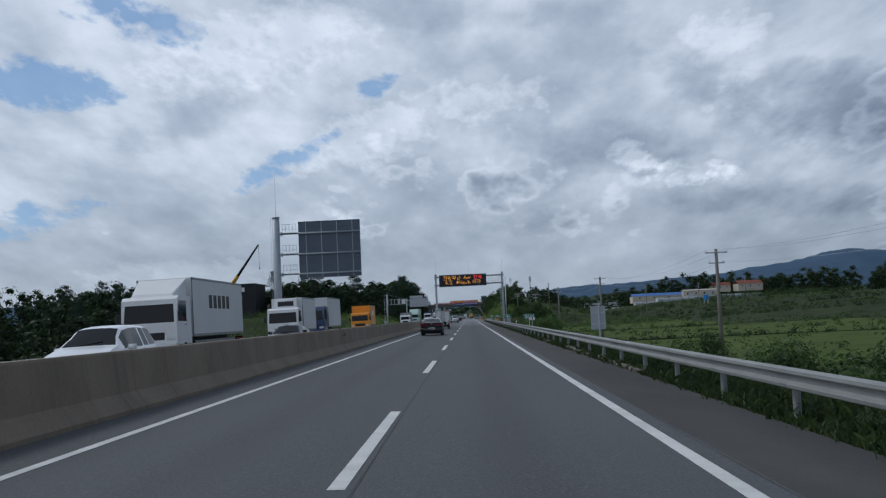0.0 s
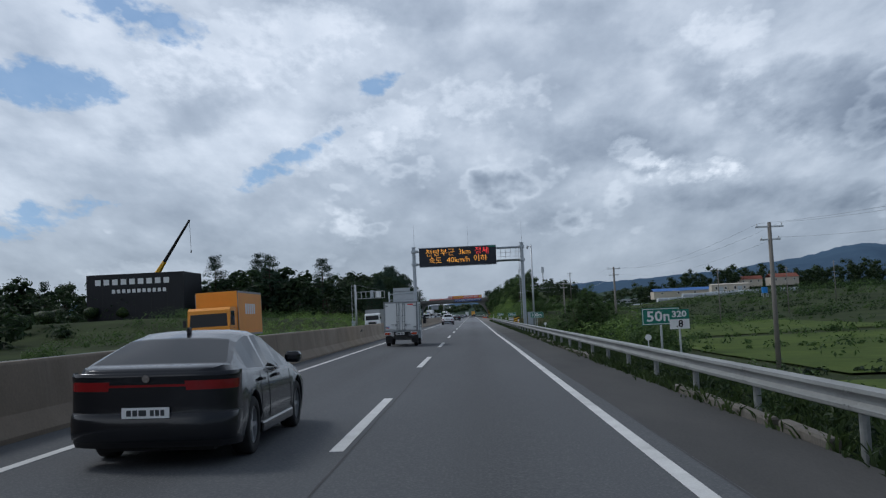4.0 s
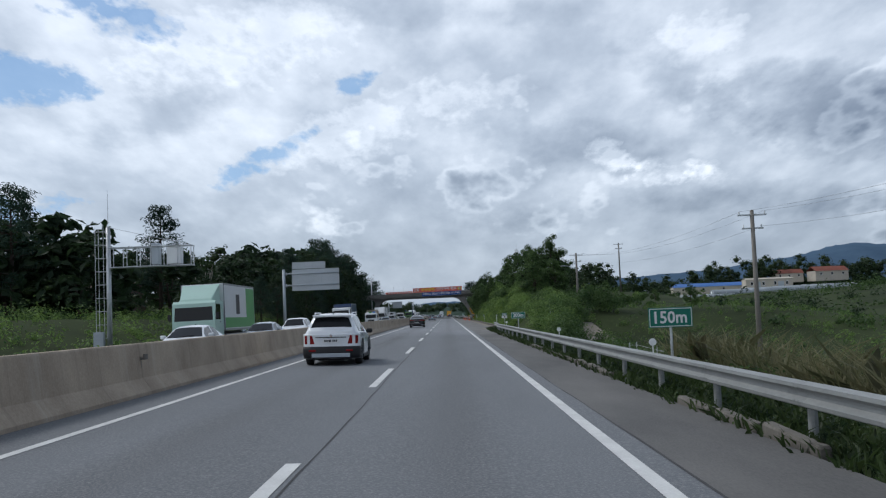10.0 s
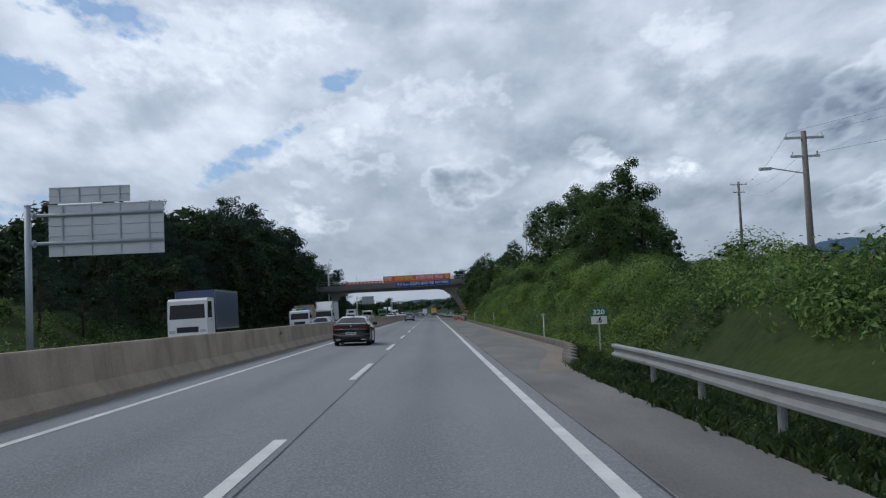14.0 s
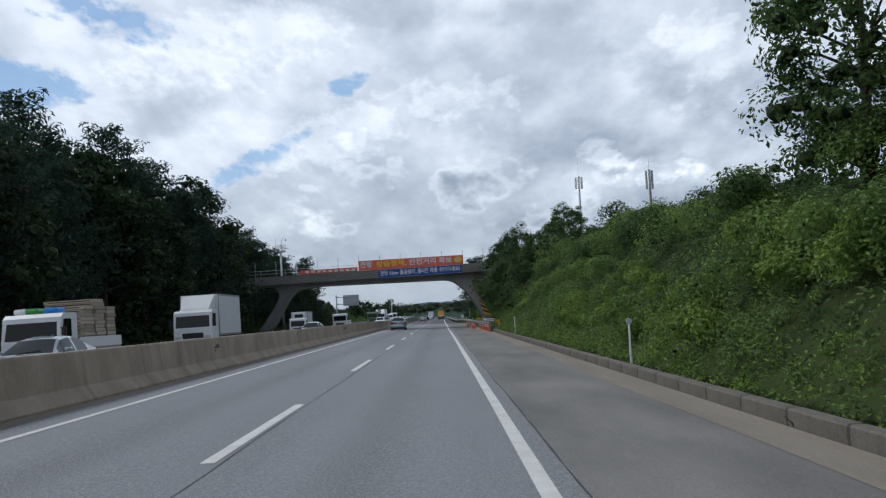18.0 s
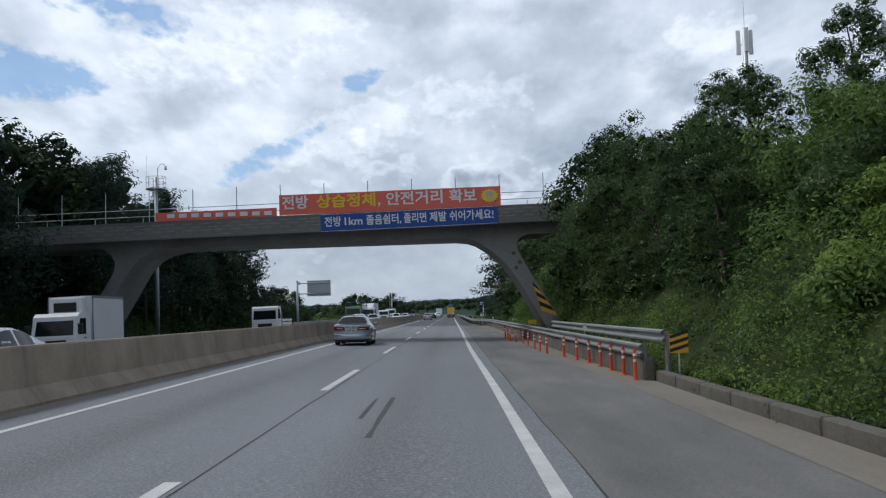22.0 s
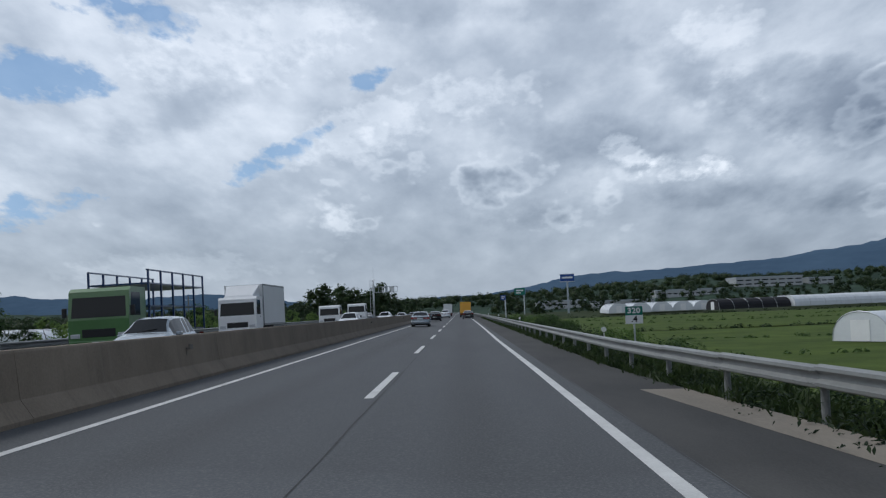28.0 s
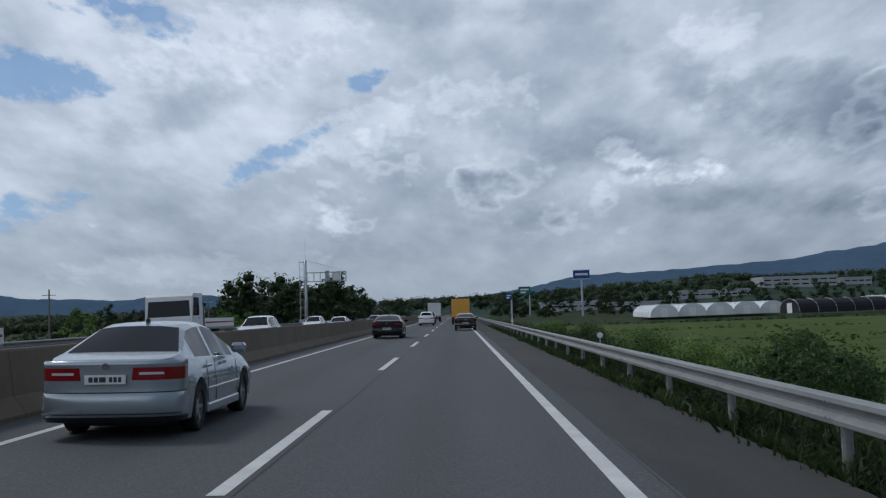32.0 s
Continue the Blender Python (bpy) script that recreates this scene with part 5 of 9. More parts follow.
def wheel_parts(v, x, y, r, width, rim=ALLOY, spokes=5):
    """A wheel on the right (x > 0) or left side: tyre with rim and spokes under it."""
    s = 1 if x > 0 else -1
    n = 24
    prof_ = [(-width / 2, r * 0.66), (-width / 2, r * 0.92), (-width / 2 + 0.02, r * 0.985), (0, r), (width / 2 - 0.02, r * 0.985), (width / 2, r * 0.92), (width / 2, r * 0.66), (0, r * 0.62)]
    t = Shape()
    t.rings([[(a, q * math.cos(2 * math.pi * k / n), q * math.sin(2 * math.pi * k / n)) for a, q in prof_] for k in range(n)] + [[(a, q, 0) for a, q in prof_]], caps=False)
    w = part("wheel", t, RUBBER, v, "black tyre", True)
    w.matrix_basis = pose(x, y, r)
    q = Shape()
    o = s * (width / 2 - 0.035)
    q.tube((-o * 0.6, 0, 0), (o * 0.55, 0, 0), r * 0.64, r * 0.64, 20)
    part("hub_well", q, BLACKM, w)
    q = Shape()
    ring = lambda rr, xx: [(xx, rr * math.cos(2 * math.pi * k / 20), rr * math.sin(2 * math.pi * k / 20)) for k in range(20)]
    q.rings([ring(r * 0.66, o * 0.4), ring(r * 0.665, o * 1.2), ring(r * 0.60, o * 1.2), ring(r * 0.59, o * 0.4)], caps=False)
    for k in range(spokes):
        a = 2 * math.pi * k / spokes
        c, d = math.cos(a), math.sin(a)
        h = r * 0.085
        pts = [(o * 1.02, r * 0.12 * c - h * d, r * 0.12 * d + h * c), (o * 1.02, r * 0.62 * c - h * 0.8 * d, r * 0.62 * d + h * 0.8 * c), (o * 1.02, r * 0.62 * c + h * 0.8 * d, r * 0.62 * d - h * 0.8 * c), (o * 1.02, r * 0.12 * c + h * d, r * 0.12 * d - h * c)]
        q.rings([pts, [(o * 0.75, p_[1], p_[2]) for p_ in pts]])
    q.tube((o * 0.6, 0, 0), (o * 1.08, 0, 0), r * 0.15, r * 0.12, 12)
    part("rim", q, rim, w)
    return w


def plate_on(v, x, y, z, w=0.5, h=0.11, face=-1, eu=False):
    p_ = part("number_plate", Shape().box(x - w / 2, min(y, y + face * 0.02), z - h / 2, x + w / 2, max(y, y + face * 0.02), z + h / 2), PLATE, v, "white number plate with plain bars")
    yy = y + face * 0.023
    q = Shape()
    for a, b in ((-0.40, -0.30), (-0.27, -0.17), (-0.14, 0.02), (0.10, 0.18), (0.21, 0.29), (0.32, 0.40)):
        q.box(x + a * w, min(yy, yy + 0.002), z - h * 0.28, x + b * w, max(yy, yy + 0.002), z + h * 0.28)
    part("plate_bars", q, PLATEBAR, p_)


def profile(points, y):
    for (a, p_), (b, q) in zip(points, points[1:]):
        if y <= b:
            t = (y - a) / (b - a) if b > a else 0
            return p_ + (q - p_) * max(0.0, t)
    return points[-1][1]


CAR_SHAPES = {
    # length, width, roof profile (from the rear), belt profile, cabin (rear glass foot, rear glass top, screen top, screen foot), wheels
    "sedan": dict(L=4.80, W=1.82, wb=2.72, r=0.33, top=[(0, 0.99), (0.10, 1.025), (0.45, 1.08), (0.62, 1.10), (1.35, 1.42), (1.75, 1.475), (2.25, 1.48), (2.75, 1.42), (3.62, 1.00), (3.9, 0.95), (4.55, 0.80), (4.8, 0.62)],
                  belt=[(0, 0.95), (0.1, 0.99), (0.6, 1.02), (2.2, 0.98), (3.6, 0.93), (4.5, 0.76), (4.8, 0.58)], cab=(0.60, 1.38, 2.78, 3.62), rear=0.98),
    "fastback": dict(L=4.95, W=1.87, wb=2.86, r=0.345, top=[(0, 1.03), (0.08, 1.085), (0.22, 1.12), (0.40, 1.11), (1.25, 1.38), (1.8, 1.46), (2.35, 1.465), (2.85, 1.40), (3.75, 1.00), (4.05, 0.94), (4.7, 0.80), (4.95, 0.62)],
                     belt=[(0, 0.99), (0.08, 1.03), (0.4, 1.05), (2.3, 0.98), (3.7, 0.93), (4.65, 0.76), (4.95, 0.58)], cab=(0.42, 1.32, 2.88, 3.75), rear=1.02),
    "suv": dict(L=4.64, W=1.865, wb=2.755, r=0.36, top=[(0, 0.98), (0.06, 1.12), (0.14, 1.18), (0.42, 1.56), (0.30, 1.56), (0.75, 1.65), (1.5, 1.68), (2.2, 1.67), (2.65, 1.60), (3.4, 1.14), (3.7, 1.08), (4.4, 0.92), (4.64, 0.70)],
                belt=[(0, 0.95), (0.08, 1.08), (0.4, 1.10), (2.2, 1.05), (3.4, 1.03), (4.35, 0.86), (4.64, 0.64)], cab=(0.16, 0.44, 2.66, 3.4), rear=1.0),
}
CAR_SHAPES["suv"]["top"] = [(0, 0.98), (0.06, 1.12), (0.14, 1.16), (0.40, 1.53), (0.48, 1.60), (0.85, 1.66), (1.5, 1.68), (2.2, 1.67), (2.65, 1.60), (3.4, 1.14), (3.7, 1.08), (4.4, 0.92), (4.64, 0.70)]


def rear_fascia(v, hw, h, paint, clad, tail):
    """The tail of a car, curved in plan and section, cut into boot lid, bumper, lip and lamps."""
    depth, pw = 0.46, 3.4
    lamp = {"corner": (h - 0.215, h - 0.145, h - 0.115, h - 0.055, 0.113), "bar": (h - 0.165, h - 0.125, h - 0.10, h - 0.065, 0.166), "claw": (h - 0.30, h - 0.20, h - 0.12, h - 0.03, 0.276)}[tail]
    zs = [0.235, 0.27, 0.305, 0.34, 0.44, 0.54, 0.585, 0.605, 0.62, 0.66] + [z for z in (0.70, 0.74, 0.78) if z < lamp[0] - 0.02] + list(lamp[:4]) + [h - 0.02, h + 0.01, h + 0.03]
    us = sorted({0.0, 0.02, 0.05, 0.08, lamp[4], lamp[4] + 0.03, 0.17, 0.22, 0.276, 0.34, 0.40, 0.46, 0.52, 0.60, 0.68, 0.76, 0.84, 0.90, 0.95, 1.0})
    us = [-u for u in us[:0:-1]] + us

    def swell(z):
        o = 0.045 * (ease(0.27, 0.36, z) - ease(0.56, 0.63, z)) - 0.05 * (1 - ease(0.23, 0.31, z))
        return o + 0.012 * ease(h - 0.06, h, z) - 0.03 * ease(h + 0.005, h + 0.03, z)

    def place(u, z):
        a = abs(u)
        if lamp[0] - 0.01 < z < lamp[3] + 0.01:
            lean = (z - lamp[1]) / 0.12
            slope_ = {"corner": 0.008, "bar": -0.012, "claw": 0.03}[tail]
            a = min(1.0, a + slope_ * lean * max(0.0, 1 - abs(a - lamp[4]) / 0.09))
        th = a * math.pi / 2
        o = swell(z)
        x = (hw + 0.004 + 0.4 * o * (1 - a ** 8)) * math.sin(th) ** (2 / pw)
        y = depth - (depth + o) * max(0.0, math.cos(th)) ** (2 / pw)
        return math.copysign(x, u), y, z

    sets = {}
    for i in range(len(us) - 1):
        for j in range(len(zs) - 1):
            um, zm = (us[i] + us[i + 1]) / 2, (zs[j] + zs[j + 1]) / 2
            a, side = abs(um), (1 if um > 0 else -1)
            key = ("tail_panel", 0)
            if zm < 0.305:
                key = ("bumper_lip", 0)
            elif zm < 0.605:
                key = ("rear_bumper", 0)
            elif zm < 0.62:
                key = ("panel_gap", 0)
            if lamp[0] < zm < lamp[3] and a > lamp[4] and a < 0.95:
                key = ("tail_lamp", side)
                if tail == "corner" and lamp[1] < zm < lamp[2] and 0.17 < a < 0.46:
                    key = ("indicator", side)
                if tail == "claw" and (0.40 < a < 0.52 or a > 0.68):
                    key = ("tail_panel", 0)
            elif tail == "bar" and lamp[1] < zm < lamp[2] and a <= lamp[4]:
                key = ("light_strip", 0)
            q = sets.setdefault(key, Shape())
            n = len(q.v)
            q.v += [place(us[i], zs[j]), place(us[i + 1], zs[j]), place(us[i + 1], zs[j + 1]), place(us[i], zs[j + 1])]
            q.f.append((n, n + 1, n + 2, n + 3))
    mats = {"tail_panel": (paint, ""), "bumper_lip": (BLACKM, "black lower lip"), "rear_bumper": (clad or paint, "rear bumper"), "panel_gap": (BLACKM, ""), "tail_lamp": (TAIL, "red wrap-around tail lamp"), "indicator": (CLEARL, "clear lamp strip"), "light_strip": (TAIL, "thin red light strip")}
    lamps = {}
    for (nm, side), q in sorted(sets.items(), key=lambda kv: kv[0][0] == "indicator"):
        bm = bmesh.new()
        me = q.mesh(nm, mats[nm][0])
        bm.from_mesh(me)
        bmesh.ops.remove_doubles(bm, verts=bm.verts, dist=0.001)
        for f in bm.faces:
            f.smooth = True
        bm.to_mesh(me)
        bm.free()
        ob = part(nm, me, mats[nm][0], lamps.get(side, v) if nm == "indicator" else v, mats[nm][1])
        if nm == "tail_lamp":
            lamps[side] = ob
    if tail == "corner":
        part("bumper_strip", Shape().line([place(u, 0.345)[:2] + (0.345,) for u in [k / 10 for k in range(-8, 9)]], 0.008, 4), BLACKM, v)


def make_car(name, style, paint, label, m, group="", tail="corner", rim=ALLOY, clad=None, spokes=5, face_on=False, chrome=False):
    """A passenger car, rear at y = 0, facing +y, built as one skin cut into body, windows and trim."""
    d = CAR_SHAPES[style]
    L, W, wb, r = d["L"], d["W"], d["wb"], d["r"]
    v = thing(name, label, "car", m, group)
    y1 = 0.5 * (L - wb) + 0.10
    y2 = y1 + wb
    ra = r + 0.055
    ys = set([0.0, 0.05, 0.12, 0.25, L - 0.22, L - 0.1, L - 0.03, L])
    ys |= {p_[0] for p_ in d["top"]} | {p_[0] for p_ in d["belt"]}
    for yc in (y1, y2):
        ys |= {yc + ra * math.cos(math.pi * k / 10) for k in range(11)}
    c0, c1, c2, c3 = d["cab"]
    bp = (c1 + c2) / 2 - 0.08
    marks = [c0 + 0.03, c1 - 0.02, c1 + 0.06, c2 - 0.05, c2 + 0.02, c3 - 0.03, bp - 0.05, bp + 0.05, c1 - 0.30 if style != "suv" else c1 + 0.55]
    ys |= set(marks)
    ys |= {0.3 * k for k in range(int(L / 0.3) + 1)}
    ys = sorted(ys)
    ys = [y for i, y in enumerate(ys) if i == 0 or y - ys[i - 1] > 0.012]
    rings_, info = [], []
    for y in ys:
        e = min(y, L - y)
        nose = 1 - 0.16 * (1 - min(1, e / 0.55)) ** 2.2
        yr = max(y, 0.035)
        if yr < 0.46:
            nose = min(nose, (1 - ((0.46 - yr) / 0.46) ** 3.4) ** (1 / 3.4) - 0.014)
        hw = W / 2 * nose
        zt, zb = profile(d["top"], y), profile(d["belt"], y)
        zb = min(zb, zt - 0.015)
        zs = 0.20 + 0.10 * max(0.0, 1 - e / 0.35)
        arch = zs
        for yc in (y1, y2):
            if abs(y - yc) < ra:
                arch = max(arch, r + math.sqrt(max(0.0, ra * ra - (y - yc) ** 2)))
        up = max(0.0, zt - zb)
        k = min(1.0, up / 0.42)
        hr = hw - 0.07 - 0.25 * k
        pts = [(0, zs), (hw * 0.72, zs), (hw * 0.72, min(arch, zb - 0.08)), (hw - 0.03, max(zs + 0.02, arch)), (hw, max(0.46, arch + 0.02)), (hw - 0.005, max(0.66, arch + 0.04)), (hw - 0.035, zb - 0.05), (hw - 0.075, zb),
               (hw - 0.075 - (hw - 0.075 - hr) * 0.86, zb + up * 0.86), (hr - 0.05, zb + up * 0.97), (hr * 0.55, zt + 0.012 * k), (0, zt + 0.02 * k)]
        rings_.append([(x, max(y, 0.035), z) for x, z in pts])
        info.append((y, up))
    faces = {"body": Shape(), "rear_window": Shape(), "windscreen": Shape(), "side_window": {}}
    n = len(rings_[0])

    def quad(shape, pts_):
        i = len(shape.v)
        shape.v += pts_
        shape.f.append(tuple(range(i, i + len(pts_))))

    for a in range(len(ys) - 1):
        ym = (ys[a] + ys[a + 1]) / 2
        for b in range(n - 1):
            for side in (1, -1):
                q = [rings_[a][b], rings_[a + 1][b], rings_[a + 1][b + 1], rings_[a][b + 1]]
                q = [(side * x, y, z) for x, y, z in q]
                if side > 0:
                    q.reverse()
                q = q[::-1]
                key = "body"
                if b in (9, 10) and c0 + 0.02 < ym < c1 - 0.01:
                    key = "rear_window"
                elif b in (9, 10) and c2 + 0.0 < ym < c3 - 0.02:
                    key = "windscreen"
                elif b == 7 and (info[a][1] + info[a + 1][1]) / 2 > 0.16:
                    pane = None
                    if marks[8] < ym < bp - 0.05 and style != "suv":
                        pane = "rear"
                    elif style == "suv" and marks[8] + 0.05 < ym < bp - 0.05:
                        pane = "rear"
                    elif style == "suv" and c1 + 0.02 < ym < marks[8]:
                        pane = "quarter"
                    elif bp + 0.05 < ym < c3 - 0.32:
                        pane = "front"
                    if pane:
                        quad(faces["side_window"].setdefault((pane, side), Shape()), q)
                        continue
                quad(faces[key], q)
    body = faces["body"]
    for a, flip in ((0, 1), (len(ys) - 1, 0)):
        loop = [rings_[a][b] for b in range(n)] + [(-x, y, z) for x, y, z in rings_[a][n - 2:0:-1]]
        i = len(body.v)
        body.v += loop
        body.f.append(tuple(range(i, i + len(loop)))[::-1] if flip else tuple(range(i, i + len(loop))))

    def welded(nm, shape, mat, label_=""):
        bm = bmesh.new()
        me = shape.mesh(nm, mat)
        bm.from_mesh(me)
        bmesh.ops.remove_doubles(bm, verts=bm.verts, dist=0.002)
        bmesh.ops.recalc_face_normals(bm, faces=bm.faces)
        for f in bm.faces:
            f.smooth = True
        bm.to_mesh(me)
        bm.free()
        return part(nm, me, mat, v, label_)

    bd = welded("body", body, paint)
    md = bd.modifiers.new("sharp", "EDGE_SPLIT")
    md.split_angle = radians(42)
    welded("rear_window", faces["rear_window"], GLASS, "dark tinted rear window")
    welded("windscreen", faces["windscreen"], GLASS, "dark windscreen")
    for (pane, side), shape in faces["side_window"].items():
        welded("side_window", shape, GLASS, "dark tinted side window")
    h = d["rear"]
    hw = W / 2
    # bumpers, sills and lamps
    rear_fascia(v, hw, h, paint, clad, tail)
    part("front_bumper", Shape().box(-hw * 0.84, L - 0.22, 0.24, hw * 0.84, L + 0.05, 0.52, 0.06), clad or paint, v, "front bumper")
    part("grille", Shape().box(-hw * 0.48, L + 0.0, 0.40, hw * 0.48, L + 0.062, 0.60, 0.02), BLACKM, v, "black grille")
    part("underbody", Shape().box(-hw * 0.70, 0.3, 0.17, hw * 0.70, L - 0.3, 0.30), CHASSIS, v)
    for s in (-1, 1):
        x0, x1 = sorted((s * hw * 0.52, s * hw * 0.86))
        part("headlamp", Shape().box(x0, L - 0.24, 0.60, x1, L - 0.03, 0.74, 0.04), CLEARL, v, "clear headlamp")
        part("mirror", Shape().box(*((hw - 0.03, c3 - 0.62, 0.99, hw + 0.19, c3 - 0.42, 1.14) if s > 0 else (-hw - 0.19, c3 - 0.62, 0.99, -hw + 0.03, c3 - 0.42, 1.14)), 0.045), BLACKM if clad else paint, v, "door mirror")
        for yy in (bp - 0.55, bp + 0.32):
            part("door_handle", Shape().box(*((hw - 0.03, yy, 0.85, hw + 0.022, yy + 0.2, 0.89) if s > 0 else (-hw - 0.022, yy, 0.85, -hw + 0.03, yy + 0.2, 0.89)), 0.008), CHROME if chrome else paint, v)
        q = Shape()
        for yy in (bp, c3 - 0.28, max(y1 + ra + 0.02, bp - 0.98)):
            zb = profile(d["belt"], yy)
            q.line([(s * (hw - 0.002), yy, 0.36), (s * hw, yy, 0.46), (s * (hw - 0.005), yy, 0.66), (s * (hw - 0.036), yy, zb - 0.05)], 0.005, 4)
        part("door_gap", q, BLACKM, v)
        part("side_sill", Shape().box(*((hw - 0.09, y1 + ra + 0.02, 0.20, hw + 0.004, y2 - ra - 0.02, 0.33) if s > 0 else (-hw - 0.004, y1 + ra + 0.02, 0.20, -hw + 0.09, y2 - ra - 0.02, 0.33)), 0.02), clad or paint, v)
        if chrome:
            part("side_moulding", Shape().box(*((hw - 0.01, y1 + ra, 0.52, hw + 0.014, y2 - ra, 0.56) if s > 0 else (-hw - 0.014, y1 + ra, 0.52, -hw + 0.01, y2 - ra, 0.56)), 0.008), CHROME, v)
        for yc in (y1, y2):
            if clad:
                q = Shape()
                rr = lambda rad, xx: [(xx, yc + rad * math.cos(math.pi * k / 12), r + rad * math.sin(math.pi * k / 12)) for k in range(13)]
                xo = s * (hw + 0.012)
                q.rings([rr(ra - 0.01, xo), rr(ra + 0.08, xo), rr(ra + 0.085, xo - s * 0.06)], closed=False)
                part("arch_cladding", q, clad, v, "black wheel-arch cladding")
            wheel_parts(v, s * (hw - 0.125), yc, r, 0.225, rim, spokes)
    part("wheel_well", Shape().box(-hw * 0.70, y1 - ra, 0.28, hw * 0.70, y1 + ra, 0.80).box(-hw * 0.70, y2 - ra, 0.28, hw * 0.70, y2 + ra, 0.72), CHASSIS, v)
    plate_on(v, 0, -0.02 if tail == "corner" else -0.035, h - 0.20 if tail == "corner" else (0.62 if style != "suv" else 0.80), 0.52, 0.115)
    plate_on(v, 0, L + 0.065, 0.34, 0.5, 0.11, 1)
    part("badge", Shape().tube((0, -0.034, h - 0.035), (0, 0.02, h - 0.035), 0.042, 0.042, 16), CHROME, v, "round chrome badge")
    yf = c1 + 0.25
    part("roof_antenna", Shape().box(-0.02, yf, d["top"][6][1] - 0.02, 0.02, yf + 0.12, d["top"][6][1] + 0.06, 0.015), BLACKM, v)
    part("wiper", Shape().tube((0.3, c3 - 0.04, profile(d["top"], c3) + 0.03), (-0.35, c3 - 0.16, profile(d["top"], c3 - 0.16) + 0.03), 0.012, 0.012, 5), BLACKM, v)
    return v


def on_road(x, y, turn=0):
    a = -1.15 if x > -5 else 1.15
    return Matrix.Translation((x, y, road_z(x))) @ pose(0, 0, 0, 0, -a if x <= -5 else 1.15, 0) @ pose(0, 0, 0, 0, 0, turn)


# the same direction
silver = make_car("sedan", "sedan", SILVER, "silver four-door saloon car with red tail lamps in the passing lane", on_road(-2.32, 606.9), "cars in the same direction", "corner", chrome=True, spokes=6)
part("film_mark", Shape().box(0.915, 2.9, 0.70, 0.925, 2.96, 0.78), BLUEM, silver, "small blue door guard")
lead = make_car("sedan", "fastback", BLACKPAINT, "glossy black fastback saloon car ahead in the lane", on_road(2.85, 678.3), "cars in the same direction", "bar")
part("spoiler_bar", Shape().box(-0.72, -0.03, 0.90, 0.72, -0.01, 0.915), CHROME, lead, "thin chrome strip")
grand = make_car("sedan", "fastback", BLACKPAINT, "black executive saloon car with a full-width tail lamp", on_road(-2.08, 313.6), "cars in the same direction", "bar")
part("chrome_strip", Shape().line([(0.8 * k / 8, -0.030 + 0.13 * abs(k / 8) ** 5, 0.835 - 0.02 * abs(k / 8)) for k in range(-8, 9)], 0.009, 5), CHROME, grand, "thin chrome strip below the lamps")
for s in (-1, 1):
    part("tail_pipe", Shape().box(s * 0.62 - 0.12, -0.09, 0.285, s * 0.62 + 0.12, -0.02, 0.34, 0.02), CHROME, grand, "chrome tail pipe trim")
    part("tail_pipe", Shape().box(s * 0.62 - 0.12, -0.09, 0.285, s * 0.62 + 0.12, -0.02, 0.34, 0.02), CHROME, lead, "chrome tail pipe trim")
suv = make_car("suv", "suv", WHITE_GLOSS, "white sport utility car with black cladding in the passing lane", on_road(-2.08, 224.5), "cars in the same direction", "claw", clad=BLACKM)
part("light_strip", Shape().box(-0.50, -0.036, 0.90, 0.50, -0.01, 0.925, 0.008), BLACKM, suv, "black strip between the tail lamps")
part("rear_spoiler", Shape().box(-0.62, 0.22, 1.575, 0.62, 0.56, 1.635, 0.025), WHITE_GLOSS, suv)
part("skid_plate", Shape().box(-0.62, -0.062, 0.27, 0.62, -0.03, 0.40, 0.015), GREYSTEEL, suv, "grey rear skid plate")
for s in (-1, 1):
    part("roof_rail", Shape().line([(s * 0.60, 0.7, 1.62), (s * 0.62, 0.9, 1.70), (s * 0.62, 2.2, 1.71), (s * 0.60, 2.5, 1.64)], 0.02), CHROME, suv)
    part("reflector", Shape().box(s * 0.60 - 0.11, -0.062, 0.46, s * 0.60 + 0.11, -0.03, 0.52, 0.01), TAIL, suv)
part("film_mark", Shape().box(0.94, 2.35, 0.72, 0.948, 2.41, 0.80), BLUEM, suv, "small blue door guard")
make_car("sedan", "fastback", GREYPAINT, "dark grey saloon car far ahead in the passing lane", on_road(-1.9, 84.0), "cars in the same direction", "bar")
make_car("sedan", "sedan", SILVER, "silver four-door saloon car beneath the overbridge", on_road(-2.3, 446.3), "cars in the same direction", "corner", chrome=True, spokes=6)
make_car("suv", "suv", GREYPAINT, "dark grey sport utility car far ahead in the passing lane", on_road(-1.9, 738.0), "cars in the same direction", "bar")
make_car("suv", "suv", WHITE_GLOSS, "white sport utility car far ahead in the passing lane", on_road(-1.6, 714.0), "cars in the same direction", "bar")
make_car("sedan", "fastback", GREYPAINT, "dark saloon car behind the white van", on_road(-2.2, 655.0), "cars in the same direction", "bar")


